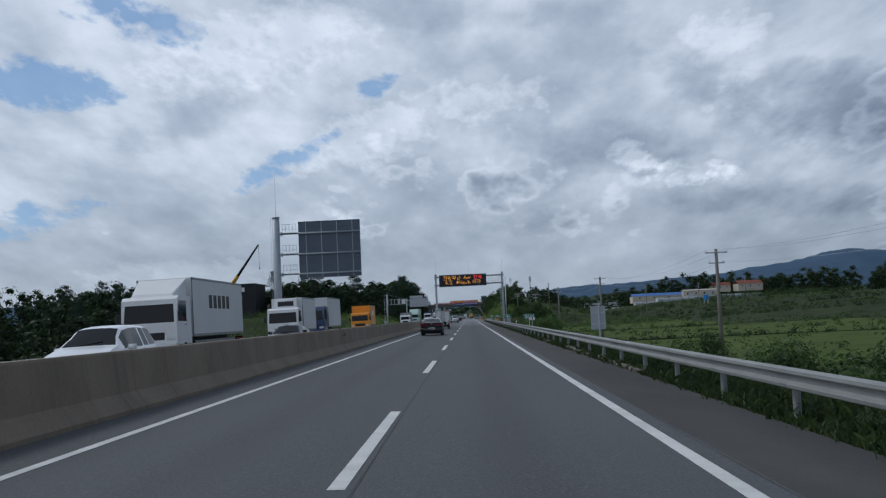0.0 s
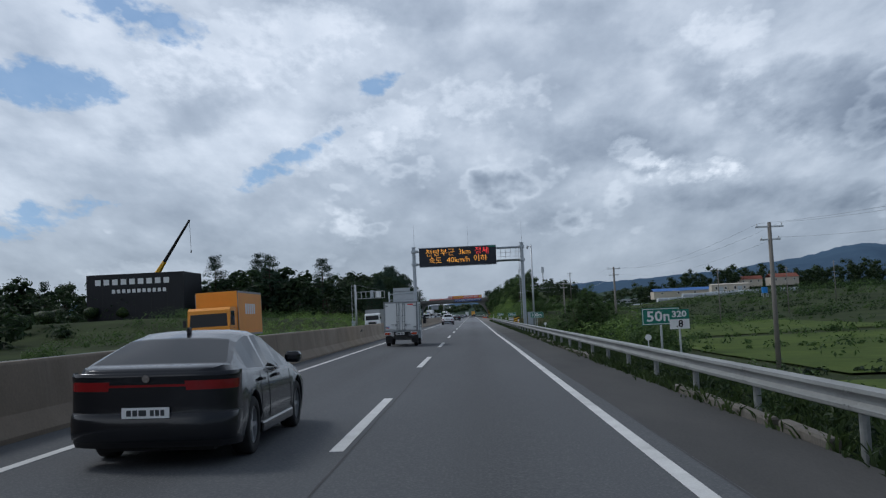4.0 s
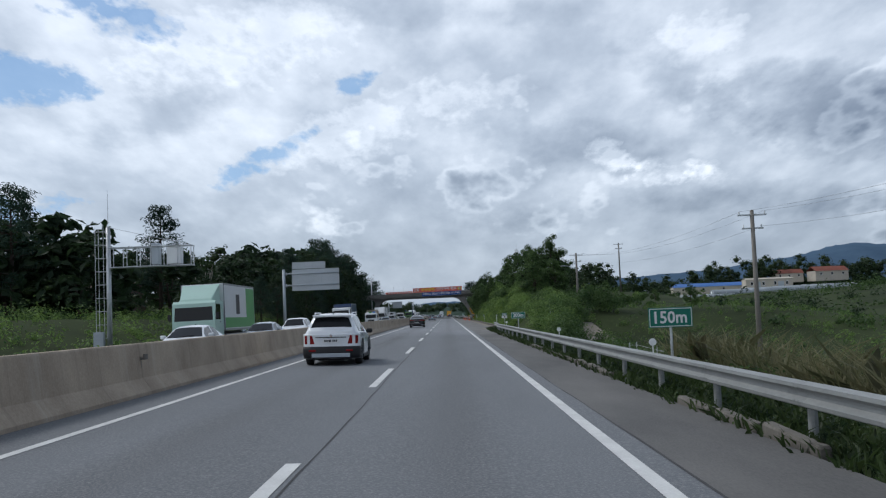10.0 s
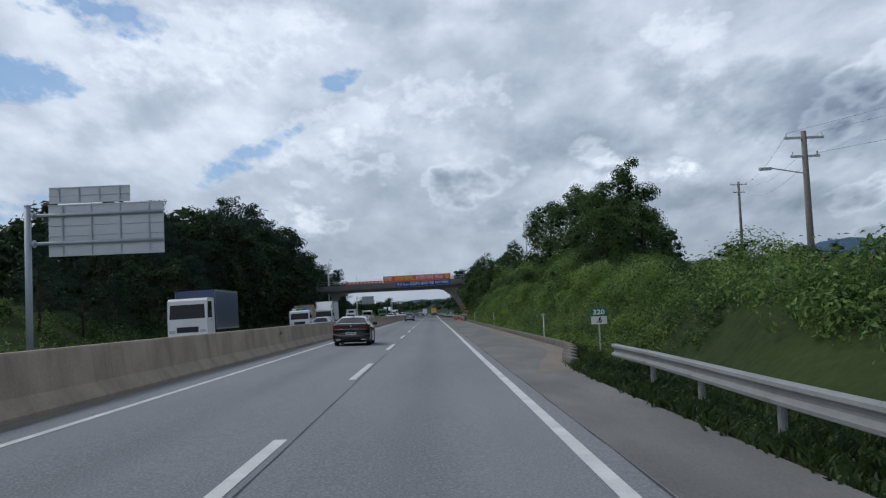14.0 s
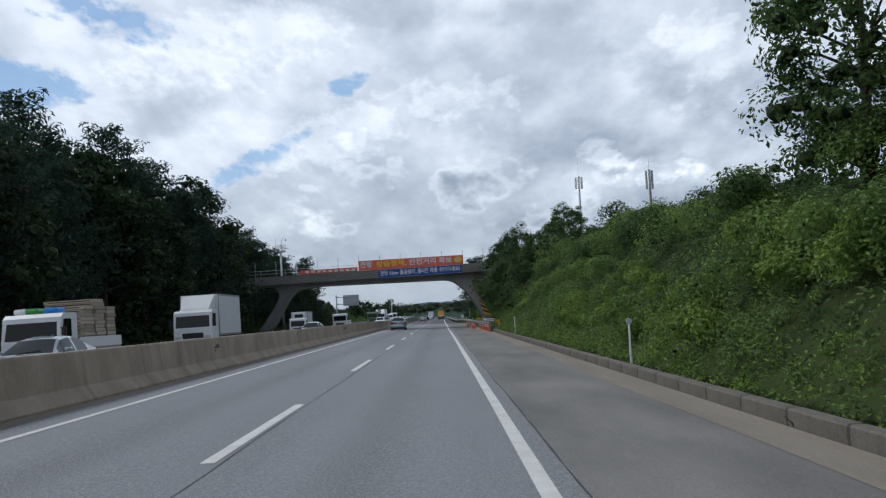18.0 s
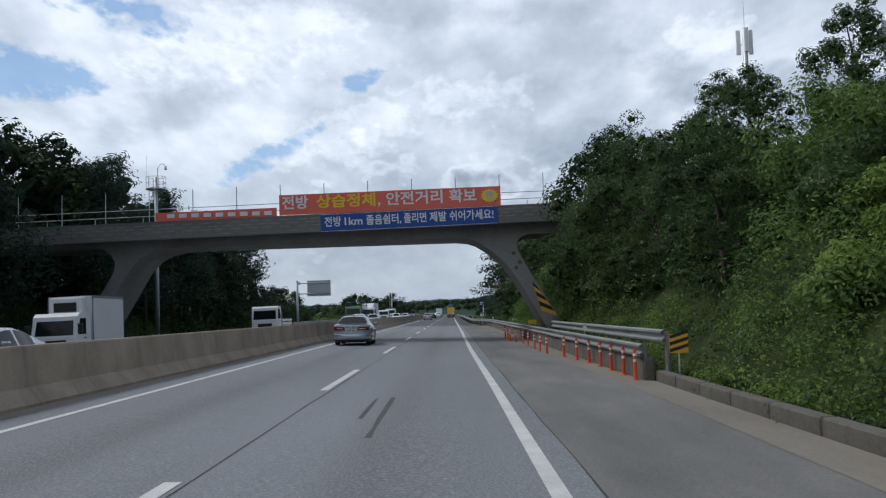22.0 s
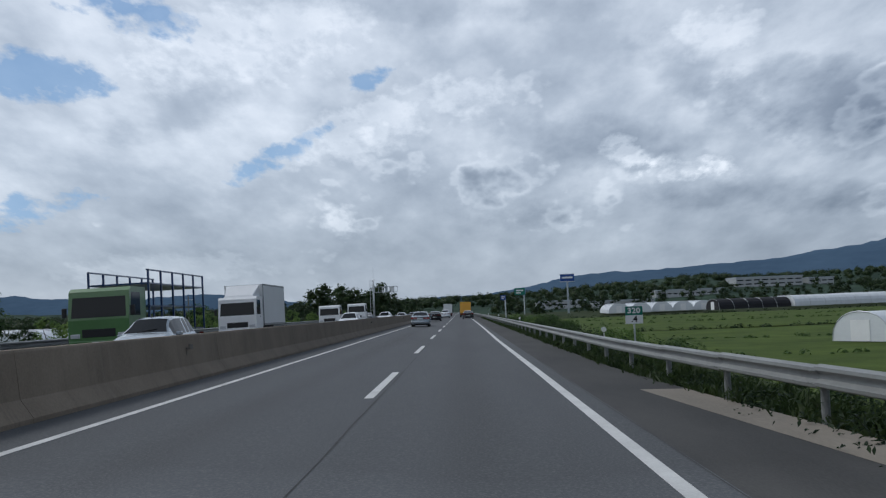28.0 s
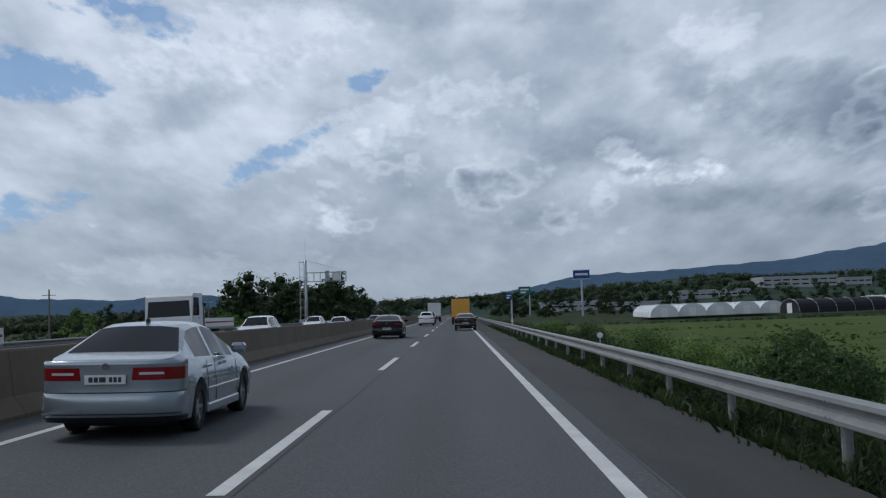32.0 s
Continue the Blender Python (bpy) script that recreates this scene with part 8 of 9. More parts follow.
thicket("bushes", "dark undergrowth at the edge of the wood", 307, 600, slope_area(330, 520, -24, -18.6), 1.1, 90, 0.2, LEAF_BROAD)
thicket("bushes", "green scrub beside the oncoming lanes", 308, 420, slope_area(190, 340, -34, -18.8), 0.8, 60, 0.24, LEAF_KUDZU)
thicket("bushes", "green scrub beyond the scrub", 309, 320, slope_area(200, 345, -58, -32), 1.3, 46, 0.36, LEAF_BROAD)
thicket("bushes", "low weeds on the bank", 310, 420, slope_area(-20, 262, 8.2, 11.5), 0.42, 50, 0.14, LEAF_BROAD)
thicket("bushes", "low weeds on the bank beside the fields", 311, 420, slope_area(515, 760, 7.2, 12), 0.45, 50, 0.14, LEAF_DARK)
thicket("bushes", "weeds along field edges", 312, 260, slope_area(60, 262, 20, 110), 0.9, 40, 0.32, LEAF_BROAD)


def hedge_row(y, x0, x1, wob):
    def f(rng):
        x = x0 + (x1 - x0) * rng.random()
        return x, y + wob * math.sin(x * 0.05 + y) + rng.normal() * 0.8
    return f


for k, (y, x0, x1, r) in enumerate(((120, 15, 75, 0.55), (152, 17, 80, 0.45), (181, 17, 90, 0.8), (243, 17, 110, 0.8), (259, 24, 120, 1.1), (276, 30, 120, 0.8), (295, 30, 130, 1.2), (318, 34, 140, 1.0), (345, 36, 140, 1.4), (375, 38, 150, 1.3), (410, 40, 160, 1.6), (440, 42, 160, 1.8), (548, 15, 110, 0.5), (572, 15, 120, 0.3), (604, 15, 120, 0.32), (641, 14, 150, 0.4), (690, 14, 160, 0.35), (735, 14, 170, 0.4), (800, 14, 180, 0.8))):
    thicket("hedge", "dark hedge of bushes and crops on a field bank", 330 + k, int((x1 - x0) * 1.1), hedge_row(y, x0, x1, 3.0), r, 34, 0.22 + 0.22 * r, LEAF_BROAD if k % 3 else LEAF_DARK)
thicket("woods", "dense dark woods behind the fields", 345, 260, lambda rng: (120 + 270 * rng.random(), 738 + 30 * rng.random()), 5.0, 60, 1.0, LEAF_DARK)
thicket("woods", "dark belt of trees beyond the oncoming lanes", 346, 130, lambda rng: (-105 + 45 * rng.random(), 110 + 330 * rng.random()), 3.0, 54, 0.9, LEAF_DARK)
thicket("woods", "low dark trees across the western fields", 347, 220, lambda rng: (-60 - 240 * rng.random(), 690 + 260 * rng.random()), 2.4, 40, 1.0, LEAF_DARK)


def tufts(name, label, seed, n, where, height, mat):
    """Grass blades along the road edge, joined."""
    rng = np.random.default_rng(seed)
    x, y = where(rng, n)
    z = np.array([max(land(a, b), -0.16 if a < 7.2 else -9) for a, b in zip(x, y)])
    k = 5
    c = np.repeat(np.stack([x, y, z], 1), k, 0)
    m = len(c)
    c[:, :2] += rng.normal(size=(m, 2)) * 0.07
    h = height * (0.4 + 0.9 * rng.random(m))[:, None]
    d = rng.normal(size=(m, 3)) * 0.42
    d[:, 2] = 1
    s = np.cross(d, rng.normal(size=(m, 3)))
    s /= np.linalg.norm(s, axis=1, keepdims=True)
    w = 0.012 + 0.014 * rng.random((m, 1))
    bend = rng.normal(size=(m, 3)) * 0.25
    bend[:, 2] = -0.15
    pts = np.stack([c - s * w, c + s * w, c + d * h * 0.6 + s * w * 0.8, c + (d + bend) * h, c + d * h * 0.6 - s * w * 0.8], 1)
    me = bpy.data.meshes.new(name)
    me.vertices.add(5 * m)
    me.vertices.foreach_set("co", pts.reshape(-1).astype(np.float32))
    me.loops.add(5 * m)
    me.loops.foreach_set("vertex_index", np.arange(5 * m, dtype=np.int32))
    me.polygons.add(m)
    me.polygons.foreach_set("loop_start", np.arange(0, 5 * m, 5, dtype=np.int32))
    me.materials.append(mat)
    me.update(calc_edges=True)
    return tagged(new(name, me), label, "grass", kind="stuff")


def verge(y0, y1, x0, x1):
    def f(rng, n):
        y = y0 + (y1 - y0) * rng.random(n)
        e = np.array([wide(v) for v in y]) - 5.55
        return x0 + e + (x1 - x0) * rng.random(n) ** 1.4, y
    return f


tufts("reeds", "tall straw-coloured reeds on the bank", 404, 2600, lambda rng, n: (9.3 + 5.0 * rng.random(n), 193 + 34 * rng.random(n)), 1.5, REED)
tufts("grass", "rough grass under the guardrail", 401, 8000, verge(-10, 292, 5.55, 7.6), 0.25, GRASS)
tufts("grass", "rough grass under the guardrail beside the fields", 402, 5500, verge(512, 700, 5.55, 7.6), 0.25, GRASS)
tufts("grass", "tall grass at the foot of the cutting", 403, 4500, verge(292, 470, 5.85, 6.5), 0.26, GRASS)
thicket("weeds", "broad-leaved weeds under the guardrail", 405, 900, lambda rng: (6.0 + 1.7 * rng.random(), -10 + 300 * rng.random()), 0.24, 60, 0.085, LEAF_DARK)
thicket("weeds", "knee-high weeds round the guardrail posts", 409, 1000, lambda rng: (5.9 + 0.7 * rng.random(), -8 + 298 * rng.random()), 0.30, 34, 0.1, LEAF_DARK)
thicket("weeds", "knee-high weeds round the guardrail posts beside the fields", 410, 640, lambda rng: (5.9 + 0.7 * rng.random(), 520 + 180 * rng.random()), 0.30, 34, 0.1, LEAF_DARK)
thicket("weeds", "low leafy weeds along the broken edge of the shoulder", 407, 1500, lambda rng: (5.62 + 1.0 * rng.random() ** 1.3, -8 + 298 * rng.random()), 0.17, 32, 0.07, LEAF_BROAD)
thicket("weeds", "low leafy weeds along the edge of the shoulder beside the fields", 408, 950, lambda rng: (5.62 + 1.0 * rng.random() ** 1.3, 518 + 182 * rng.random()), 0.17, 32, 0.07, LEAF_DARK)
thicket("weeds", "broad-leaved weeds under the guardrail", 406, 600, lambda rng: (6.0 + 1.7 * rng.random(), 512 + 190 * rng.random()), 0.24, 60, 0.085, LEAF_DARK)

# ---------------------------------------------------------------- fields, houses, hills
def sheet(name, label, x0, x1, y0, y1, mat, lift=0.12, nx=12, ny=20, kind="structure"):
    s = Shape()
    for j in range(ny + 1):
        for i in range(nx + 1):
            x, y = x0 + (x1 - x0) * i / nx, y0 + (y1 - y0) * j / ny
            s.v.append((x, y, land(x, y) + lift))
    k = nx + 1
    s.f = [(a * k + b, a * k + b + 1, (a + 1) * k + b + 1, (a + 1) * k + b) for a in range(ny) for b in range(nx)]
    return tagged(new(name, s.mesh(name, mat, True)), label, "field", kind=kind)


sheet("paddy_field", "bright green rice field beside the motorway", 17, 60, 60, 118, RICE)
sheet("paddy_field", "green rice field with darker bunds", 20, 70, 122, 178, RICE)
sheet("paddy_field", "bright green rice field behind the poles", 19, 52, 186, 240, RICE)
sheet("paddy_field", "wide bright green rice field", 15, 120, 525, 640, RICE)
sheet("paddy_field", "wide bright green rice field towards the greenhouses", 15, 160, 644, 800, RICE)
lane = Shape()
for i in range(30):
    y = 206 + 2.6 * i
    x = 12.6 + 2.5 * math.sin(i * 0.11)
    lane.v += [(x, y, land(x, y) + 0.10), (x + 2.2, y, land(x + 2.2, y) + 0.10)]
lane.f = [(2 * i, 2 * i + 1, 2 * i + 3, 2 * i + 2) for i in range(29)]
tagged(new("farm_track", lane.mesh("farm_track", SAND)), "pale concrete farm track below the motorway", "path", kind="structure")
fence = thing("wire_fence", "thin wire fence on grey posts along the farm track", "fence")
fm = Shape().tube((0, 0, -0.3), (0, 0, 1.25), 0.03, 0.03, 6).mesh("fence_post", STEEL)
fpts = []
for k in range(24):
    x, y = 11.6 + 0.6 * math.sin(k), 204 + 3.4 * k
    piece("fence_post", fm, fence, pose(x, y, land(x, y)))
    fpts.append((x, y, land(x, y) + 1.1))
part("wire", Shape().line(fpts, 0.006, 4), STEEL, fence)

# power line
poles = []
for k, (x, y, top) in enumerate(((18.0, 10.0, 5.4), (18.0, 68.0, 5.3), (18.1, 127.0, 5.8), (18.1, 185.6, 6.2), (17.8, 243.7, 6.3), (16.2, 301.0, 7.7), (30.0, 352.0, 12.0))):
    p_ = thing("utility_pole", "grey concrete utility pole with crossarms and insulators", "utility pole", pose(x, y, 0), "utility poles along the motorway")
    g = land(x, y)
    part("pole", Shape().tube((0, 0, g - 0.5), (0, 0, top), 0.15, 0.10, 10), WOOD, p_, smooth=True)
    for z, w in ((top - 0.25, 0.75), (top - 0.95, 0.55)):
        a = part("crossarm", Shape().box(-w, -0.05, z - 0.04, w, 0.05, z + 0.04), STEEL, p_)
        for xx in (-w + 0.08, 0.0 if w > 0.6 else w - 0.1, w - 0.08):
            part("insulator", Shape().tube((xx, 0, z + 0.04), (xx, 0, z + 0.18), 0.035, 0.03, 6), WHITE, a)
    if k == 5:
        part("street_lamp", Shape().tube((0, 0, top - 1.6), (-1.3, 0, top - 1.35), 0.025, 0.025, 5).box(-1.75, -0.08, top - 1.42, -1.3, 0.08, top - 1.32), GREYSTEEL, p_, "small street lamp arm")
    poles.append((x, y, top))
wires = thing("power_lines", "thin sagging power lines between the poles", "power line")
for (xa, ya, ta), (xb, yb, tb) in zip(poles, poles[1:]):
    for dx, dz in ((-0.6, 0.0), (0.6, 0.0), (0.4, -0.8)):
        pts = [(xa + (xb - xa) * i / 10 + dx, ya + (yb - ya) * i / 10, ta + (tb - ta) * i / 10 + dz - 0.05 - 4 * 0.9 * (i / 10) * (1 - i / 10)) for i in range(11)]
        part("wire", Shape().line(pts, 0.007, 4), GREYSTEEL, wires)
for x, y, top in ((46, 250, 7.5), (62, 262, 7.8), (85, 300, 10)):
    p_ = thing("utility_pole", "slim grey pole beside the field", "utility pole", pose(x, y, 0), "utility poles along the motorway")
    part("pole", Shape().tube((0, 0, land(x, y) - 0.5), (0, 0, top), 0.11, 0.08, 8), WOOD, p_, smooth=True)
    part("crossarm", Shape().box(-0.4, -0.04, top - 0.4, 0.4, 0.04, top - 0.34), STEEL, p_)
for k in range(9):
    x, y = -27 - 2 * (k % 2), 560 + 55 * k
    if k in (1, 3, 5):
        p_ = thing("utility_pole", "distant utility pole with a crossarm", "utility pole", pose(x - 40, y + 150, 0), "distant utility poles")
        part("pole", Shape().tube((0, 0, -2.5), (0, 0, 8.0), 0.2, 0.14, 8), WOOD, p_)
        part("crossarm", Shape().box(-1.2, -0.06, 6.9, 1.2, 0.06, 7.05), STEEL, p_)

ROOFBLUE = material("blue_metal_roof", (0.03, 0.14, 0.42), 0.45, 0.2, 0.1, 0.4, 5, 0, (6, 1, 1))
BEIGE = material("beige_wall", (0.50, 0.45, 0.38), 0.85, 0, 0.12, 0.5, 7)
BROWN = material("brown_cladding", (0.060, 0.032, 0.024), 0.8, 0, 0.2, 0.6, 7, 0.2, (4, 1, 0.3))
BROWNROOF = material("rusty_brown_roof", (0.075, 0.038, 0.028), 0.7, 0, 0.2, 0.6, 7)
DARKCLAD = material("black_cladding", (0.012, 0.013, 0.017), 0.6, 0, 0.2, 0.5, 6, 0.1, (4, 1, 0.4))
FILM = material("greenhouse_film", (0.66, 0.69, 0.71), 0.45, 0, 0.1, 0.3, 4, 0.1, (0.4, 3, 1))
BLACKFILM = material("black_shade_net", (0.02, 0.02, 0.024), 0.8, 0, 0.2, 0.5, 6)
GREYFILM = material("grey_greenhouse_film", (0.26, 0.29, 0.31), 0.5, 0, 0.15, 0.3, 4)
REDROOF = material("red_brick_roof", (0.22, 0.07, 0.045), 0.8, 0, 0.2, 0.6, 8)
HILL = material("wooded_hill", (0.030, 0.052, 0.040), 0.95, 0, 0.35, 0.02, 0.15, 0, (1, 1, 1), (0.048, 0.075, 0.052), 0.05)
# the blue haze of distance is mixed into this hill colour
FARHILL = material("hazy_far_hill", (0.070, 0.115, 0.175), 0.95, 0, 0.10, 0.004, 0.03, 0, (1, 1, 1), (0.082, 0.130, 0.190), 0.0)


def house(name, label, category, x, y, z, w, d, h, roof_h, wall, roof, turn=0.0, windows=3, doors=0):
    e = thing(name, label, category, Matrix.Translation((x, y, z)) @ pose(0, 0, 0, 0, 0, turn))
    part("wall", Shape().box(-w / 2, -d / 2, -1.5, w / 2, d / 2, h), wall, e)
    s = Shape().rings([[(-w / 2 - 0.3, -d / 2 - 0.4, h - 0.05), (-w / 2 - 0.3, 0, h + roof_h), (-w / 2 - 0.3, d / 2 + 0.4, h - 0.05), (-w / 2 - 0.3, 0, h + roof_h - 0.18)], [(w / 2 + 0.3, -d / 2 - 0.4, h - 0.05), (w / 2 + 0.3, 0, h + roof_h), (w / 2 + 0.3, d / 2 + 0.4, h - 0.05), (w / 2 + 0.3, 0, h + roof_h - 0.18)]])
    part("roof", s, roof, e)
    for k in range(windows):
        xx = -w / 2 + w * (k + 0.5) / windows
        win = part("window", Shape().box(xx - 0.6, -d / 2 - 0.05, h * 0.40, xx + 0.6, -d / 2 + 0.02, h * 0.78), WHITE, e, "white window frame")
        part("pane", Shape().box(xx - 0.5, -d / 2 - 0.06, h * 0.44, xx + 0.5, -d / 2 - 0.051, h * 0.74), GLASS, win)
    for k in range(doors):
        xx = -w / 2 + w * (k + 0.5) / doors
        part("door", Shape().box(xx - 1.4, -d / 2 - 0.06, -0.2, xx + 1.4, -d / 2 + 0.02, h * 0.75), GREYSTEEL, e, "grey roller door")
    return e


house("blue_roof_barn", "long low barn with a bright blue metal roof", "barn", 134, 685, land(134, 685) + 0.6, 40, 12, 3.2, 1.8, BEIGE, ROOFBLUE, 0, 4, 0)
house("house", "low beige farm building beside the fields", "house", 157, 668, land(157, 668), 22, 9, 5.2, 0.7, BEIGE, BEIGE, -4, 4, 2)
house("house", "red-roofed village house behind trees", "house", 199, 700, land(199, 700) + 5, 18, 9, 3.6, 2.4, BEIGE, REDROOF, 8, 3, 0)
house("house", "red-roofed village house beside dark trees", "house", 181, 708, land(181, 708) + 5, 14, 9, 3.2, 2.2, BEIGE, REDROOF, -6, 3, 0)
house("shed", "dark brown metal-clad farm shed", "shed", -50, 334, land(-50, 334), 14, 9, 2.8, 1.1, BROWN, BROWNROOF, 0, 1, 0)
house("shed", "smaller dark brown farm shed", "shed", -67, 331, land(-67, 331), 15, 9, 3.0, 1.2, BROWN, BROWNROOF, 0, 2, 0)
wh = thing("dark_warehouse", "black clad warehouse wall with pale lettering", "warehouse", pose(-70, 281, 0))
part("wall", Shape().box(-10.5, 0, -2.5, 10.5, 14, 13.6), DARKCLAD, wh)
for k in range(6):
    part("cladding_joint", Shape().box(-10.5 + 3.5 * k + 3.4, -0.02, -2.4, -10.5 + 3.5 * k + 3.5, -0.001, 13.6), BLACKM, wh)
for k in range(9):
    part("letter_bar", Shape().box(-8.6 + 1.85 * k, -0.06, 11.3, -7.4 + 1.85 * k, -0.02, 12.5), WHITE, wh, "plain bar in place of lettering")
for k in range(11):
    part("letter_bar", Shape().box(-5.0 + 1.1 * k, -0.06, 9.5, -4.3 + 1.1 * k, -0.02, 10.3), WHITE, wh, "plain bar in place of a number")
part("door", Shape().box(-9.5, -0.05, -1.5, -8.3, -0.01, 1.2), GREYSTEEL, wh)
cr = thing("mobile_crane", "orange mobile crane with a raised black boom", "crane", pose(-71.5, 272, 0))
part("base", Shape().box(-2.0, 22, -1.5, 2.0, 27, 12.2, 0.1), YELLOW, cr, "orange crane body")
part("boom", Shape().tube((0, 24, 11.8), (4.6, 20, 16.6), 0.75, 0.5, 6), YELLOW, cr, "orange boom foot")
part("boom", Shape().tube((4.4, 20.2, 16.4), (12.2, 14, 25.0), 0.42, 0.24, 6), BLACKM, cr, "black telescoped boom")
part("hook_rope", Shape().tube((12.2, 14, 25.0), (12.4, 14, 18.4), 0.04, 0.04, 4).tube((12.4, 14, 17.8), (12.4, 14, 18.4), 0.16, 0.12, 6), BLACKM, cr)


def greenhouse(x, y, w, length, h, film, turn=0.0, z=None, label="white plastic film greenhouse tunnel"):
    e = thing("greenhouse", label, "greenhouse", Matrix.Translation((x, y, land(x, y) if z is None else z)) @ pose(0, 0, 0, 0, 0, turn), "film greenhouses")
    arc = [(w / 2 * math.cos(math.pi * k / 10), h * math.sin(math.pi * k / 10) ** 0.8) for k in range(11)]
    part("film", Shape().rings([[(a, q, b) for a, b in arc] for q in (0, length / 2, length)]), film, e, smooth=False)
    for q in range(int(length / 6) + 1):
        part("hoop", Shape().line([(a * 1.01, q * 6, b * 1.015) for a, b in arc], 0.05, 4), STEEL, e)
    part("door", Shape().box(-0.9, -0.05, 0, 0.9, -0.01, h * 0.72), WHITE, e)
    return e


for k in range(5):
    greenhouse(56 + 8 * k, 850 + 3 * k, 7.2, 42, 3.3, FILM, -4, -1.6)
greenhouse(87, 846, 7.4, 30, 3.6, BLACKFILM, -68, -1.7, "greenhouse tunnel under black shade net")
greenhouse(116, 856, 8.0, 60, 3.8, FILM, -76, -1.6)
greenhouse(118, 872, 8.0, 74, 3.8, FILM, -78, -1.6)
greenhouse(150, 905, 8.0, 80, 3.8, FILM, -80, -1.4)
greenhouse(32.5, 588, 5.4, 26, 2.3, FILM, -62, -2.1, "low white film greenhouse in the field")
for k in range(5):
    greenhouse(165 + 26 * k, 880 + 22 * k, 8.0, 84, 3.6, FILM, -82, -1.2)
for k in range(6):
    greenhouse(94 + 15 * k, 640 + 3 * k, 6.0, 26, 2.4, GREYFILM, -86, None, "low grey film tunnel before the farm")
for k in range(4):
    greenhouse(-60 - 9 * k, 640 + 12 * k, 7.5, 46, 3.0, FILM, 4, -2.0)

FACTORY = material("pale_factory_wall", (0.40, 0.42, 0.43), 0.7, 0, 0.08, 0.05, 1, 0, (1, 1, 3))


def block(label, x, y, z, w, d, h, wall, rows, cols):
    e = thing("factory", label, "factory", pose(x, y, z))
    part("wall", Shape().box(-w / 2, 0, -14, w / 2, d, h), wall, e)
    part("roof", Shape().box(-w / 2 - 0.5, -0.5, h, w / 2 + 0.5, d + 0.5, h + 0.8), GREYSTEEL, e)
    for r_ in range(rows):
        for c_ in range(cols):
            xx, zz = -w / 2 + w * (c_ + 0.5) / cols, h * (r_ + 0.6) / (rows + 0.2)
            part("window", Shape().box(xx - w / cols * 0.36, -0.15, zz - 0.45, xx + w / cols * 0.36, -0.02, zz + 0.45), GLASS, e)
    return e


bb = thing("billboard", "blue billboard on a tall pale post", "billboard", pose(60.5, 1050, 0))
part("post", Shape().tube((0, 0, -3), (0, 0, 15), 0.55, 0.45, 12), GREYSTEEL, bb)
part("panel", Shape().box(-3.8, -0.5, 15.1, 3.8, 0.5, 18.9, 0.1), BLUESIGN, bb)
part("panel_border", Shape().box(-3.95, -0.4, 18.85, 3.95, 0.4, 19.2).box(-3.95, -0.4, 14.8, 3.95, 0.4, 15.15), WHITE, bb)
part("letter_bar", Shape().box(-2.9, -0.62, 16.6, 2.9, -0.52, 17.6), WHITE, bb, "plain bar in place of a brand name")
for x, y, z0, w, h, mat, lab in ((36.0, 1080, 9.0, 6, 4, GREENSIGN, "green direction sign far along the motorway"), (18.5, 900, 4.9, 2.0, 1.9, BLUESIGN, "blue roadside sign in the distance")):
    e = thing("direction_sign", lab, "road sign", pose(x, y, 0))
    part("post", Shape().tube((w * 0.4, 0.3, -3), (w * 0.4, 0.3, z0 + h), 0.3, 0.25, 8), STEEL, e)
    part("panel", Shape().box(-w / 2, -0.1, z0, w / 2, 0.1, z0 + h), mat, e)
    part("letter_bar", Shape().box(-w * 0.35, -0.15, z0 + h * 0.55, w * 0.35, -0.11, z0 + h * 0.75).box(-w * 0.35, -0.15, z0 + h * 0.2, w * 0.1, -0.11, z0 + h * 0.4), WHITE, e)
tk = thing("water_tank", "small blue water tank on a frame", "tank", pose(90, 371, land(90, 371)))
part("tank", Shape().tube((0, 0, 1.2), (0, 0, 3.0), 0.9, 0.9, 14), BLUEM, tk)
part("frame", Shape().box(-0.8, -0.8, 0, -0.6, -0.6, 1.2).box(0.6, -0.8, 0, 0.8, -0.6, 1.2).box(-0.8, 0.6, 0, -0.6, 0.8, 1.2).box(0.6, 0.6, 0, 0.8, 0.8, 1.2), STEEL, tk)


def ridge(name, label, points, y, depth, mat, seed, rough):
    """A hill range: crest heights along x at distance y."""
    s = Shape()
    n, m_ = 120, 8
    x0, x1 = points[0][0], points[-1][0]
    for i in range(n + 1):
        x = x0 + (x1 - x0) * i / n
        h = profile(points, x)
        for j in range(m_ + 1):
            f = j / m_
            hh = h * math.sin(math.pi * 0.5 * min(1.0, f * 1.25)) + rough * (noise.noise((x * 0.006, f * 3, seed)) + 0.6 * noise.noise((x * 0.02, f * 9, seed + 5)) + 0.4 * noise.noise((x * 0.07, f * 20, seed + 9))) * min(1, f * 2)
            s.v.append((x, y + depth * f, max(-8.0, hh - 6 * (1 - f))))
    k = m_ + 1
    s.f = [(a * k + b, (a + 1) * k + b, (a + 1) * k + b + 1, a * k + b + 1) for a in range(n) for b in range(m_)]
    return tagged(new(name, s.mesh(name, mat, True)), label, "hill", kind="structure")



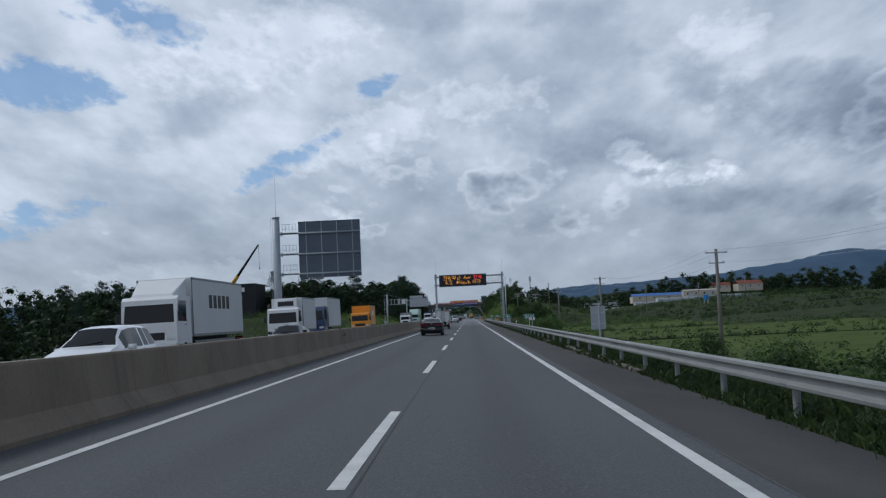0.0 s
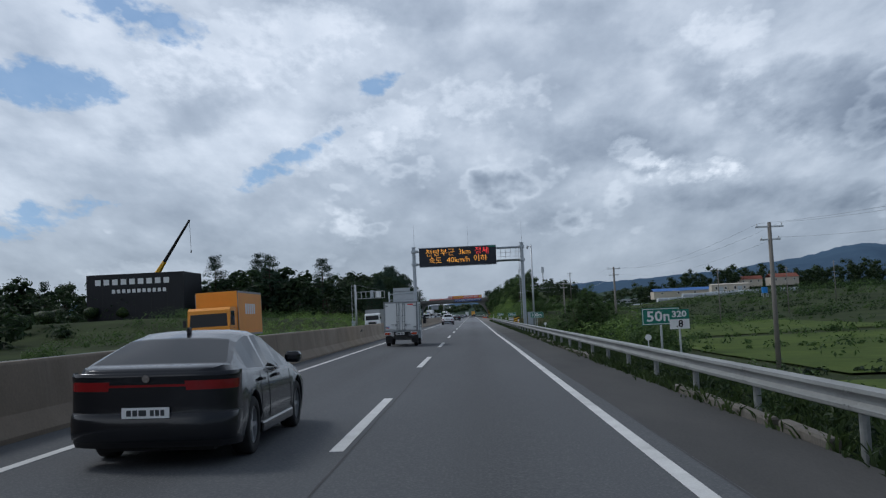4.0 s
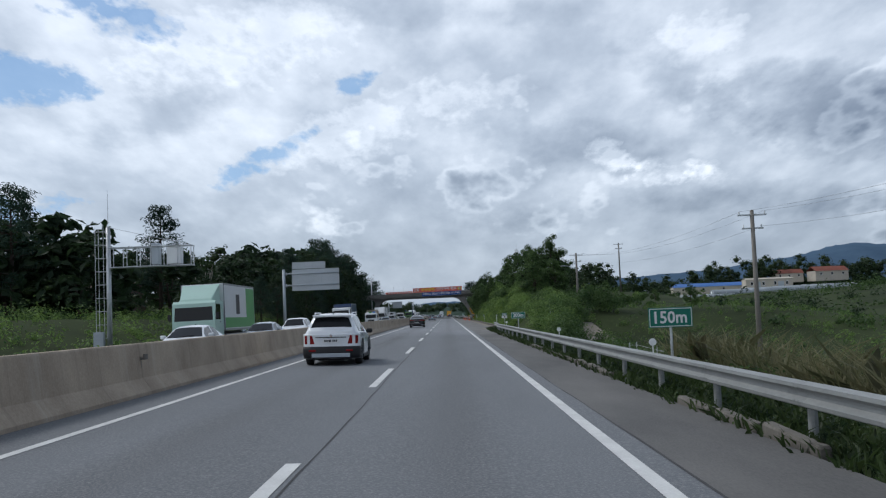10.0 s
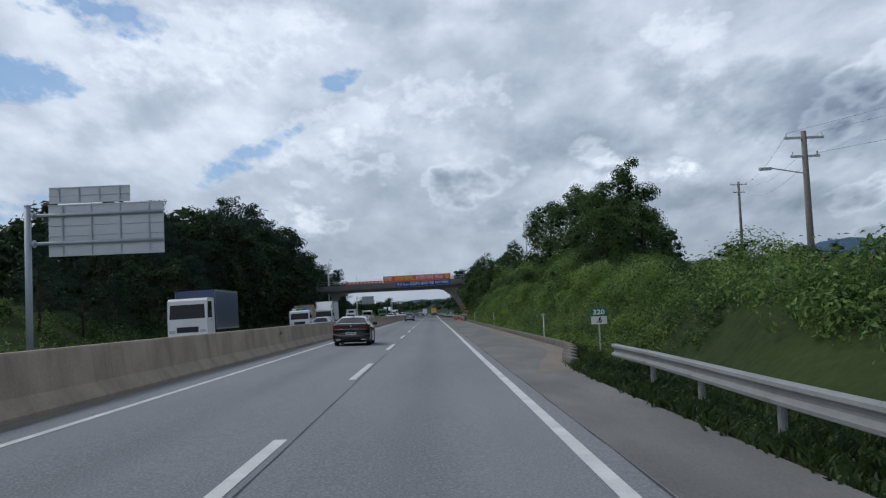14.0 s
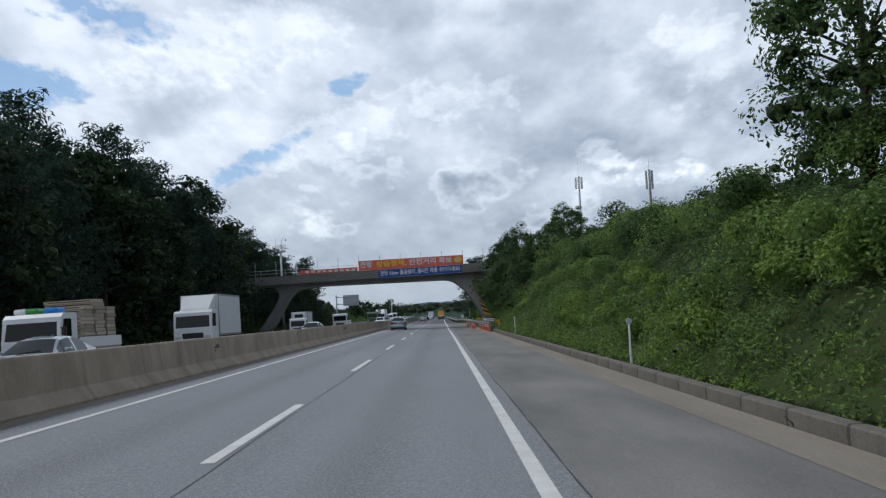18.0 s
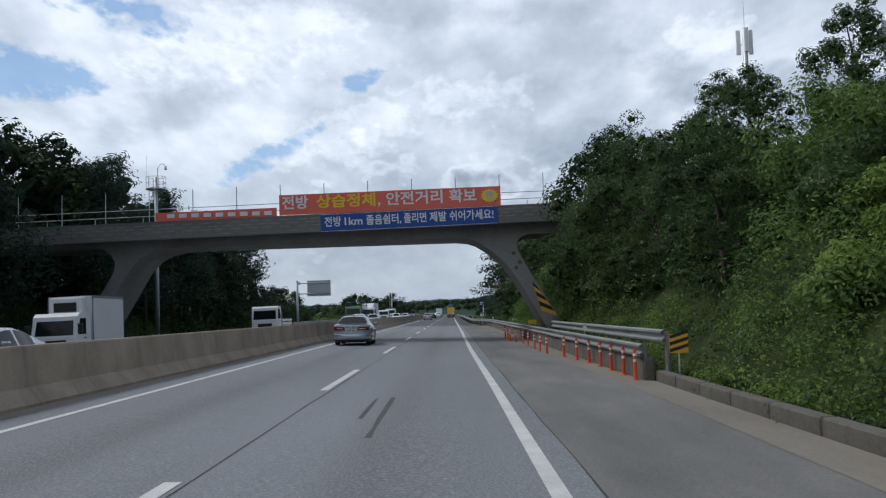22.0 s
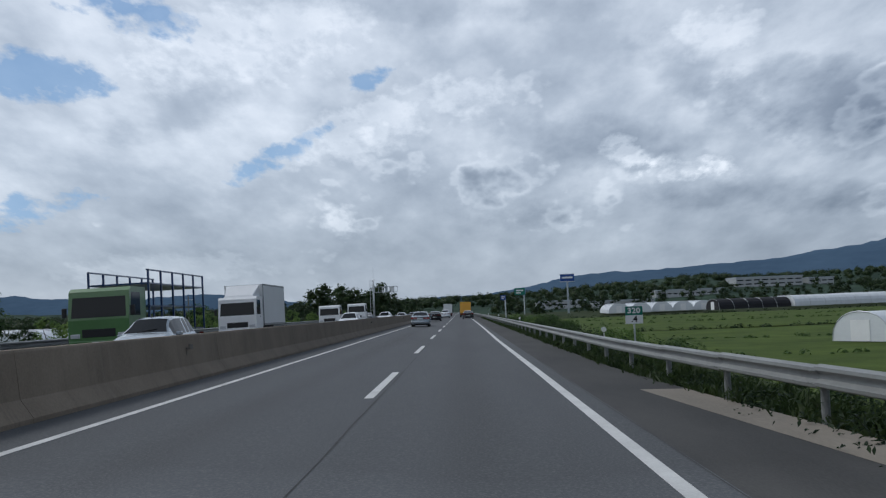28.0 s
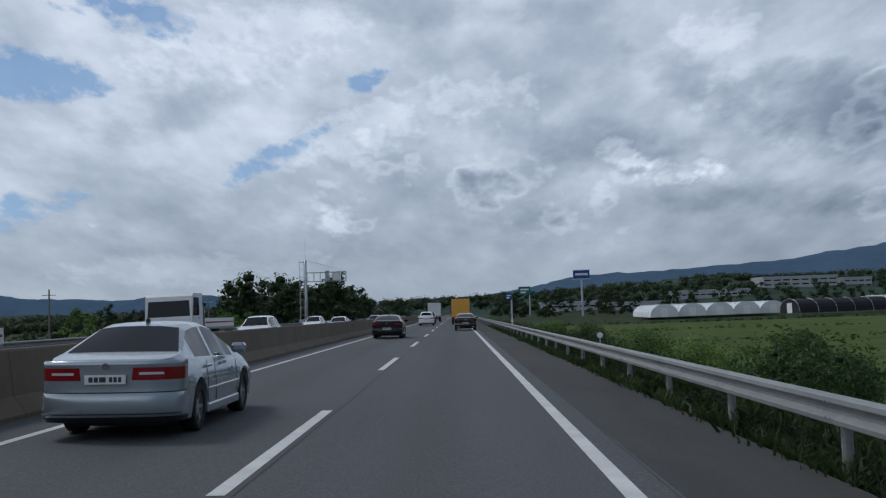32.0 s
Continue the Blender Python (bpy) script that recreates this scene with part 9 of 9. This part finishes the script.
FAR_CREST = [(-400, 12), (60, 30), (150, 44), (324, 68), (450, 64), (540, 74), (640, 80), (740, 92), (900, 122), (1600, 110)]
NEAR_CREST = [(-900, 5), (-300, 7), (20, 12), (90, 16), (160, 19), (224, 24), (320, 22), (420, 25), (800, 24)]
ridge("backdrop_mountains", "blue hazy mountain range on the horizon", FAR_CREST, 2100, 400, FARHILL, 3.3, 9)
ridge("backdrop_hills", "dark wooded hills behind the valley", NEAR_CREST, 1150, 450, HILL, 7.1, 4)
ridge("backdrop_hills_west", "low wooded rise beyond the western fields", [(-1800, 30), (-900, 24), (-500, 16), (-260, 9), (-60, 7)], 1500, 300, HILL, 9.7, 4)
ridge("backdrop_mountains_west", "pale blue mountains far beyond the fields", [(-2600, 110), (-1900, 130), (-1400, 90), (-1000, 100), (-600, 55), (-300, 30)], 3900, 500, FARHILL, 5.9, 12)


def on_hill(x, y):
    f = (y - 1150) / 450
    return profile(NEAR_CREST, x) * math.sin(math.pi * 0.5 * min(1.0, f * 1.25)) - 6 * (1 - f)


block("large pale factory block on the slope", 249, 1300, on_hill(249, 1300) - 2, 53, 30, 10, FACTORY, 3, 8)
block("pale factory wing on the slope", 292, 1305, on_hill(292, 1305) - 1, 20, 24, 7, FACTORY, 2, 4)
block("low white factory with many windows", 178, 1270, on_hill(178, 1270) - 0.5, 52, 20, 5, FACTORY, 1, 12)
block("low white warehouse in the valley", 75, 1230, on_hill(75, 1230), 36, 16, 5, FACTORY, 1, 6)
block("long white warehouse among trees", 118, 1215, on_hill(118, 1215), 44, 16, 4, FACTORY, 1, 8)

rng = np.random.default_rng(77)
fc, fr = [], []
for _ in range(1500):
    x, y = rng.uniform(-500, 520), rng.uniform(1060, 1560)
    if abs(x) < 26 and y < 1300 or any(abs(x - a) < w_ and y < b for a, w_, b in ((249, 34, 1302), (292, 18, 1307), (178, 34, 1272), (75, 24, 1232), (118, 28, 1217))):
        continue
    r = rng.uniform(3, 6)
    fc.append((x, y, max(-2.0, on_hill(x, y) if y > 1150 else -2.0) + r * 0.6))
    fr.append(r)
p_, n_, s_ = clumps(rng, np.array(fc), np.array(fr), 46, 2.0)
tagged(new("far_woods", leaf_mesh("far_woods", p_, n_, s_, LEAF_DARK, 78, cores=(np.array(fc), np.array(fr) * 0.7, 0.8))), "far dark woods on the valley slopes", "woods", kind="stuff")
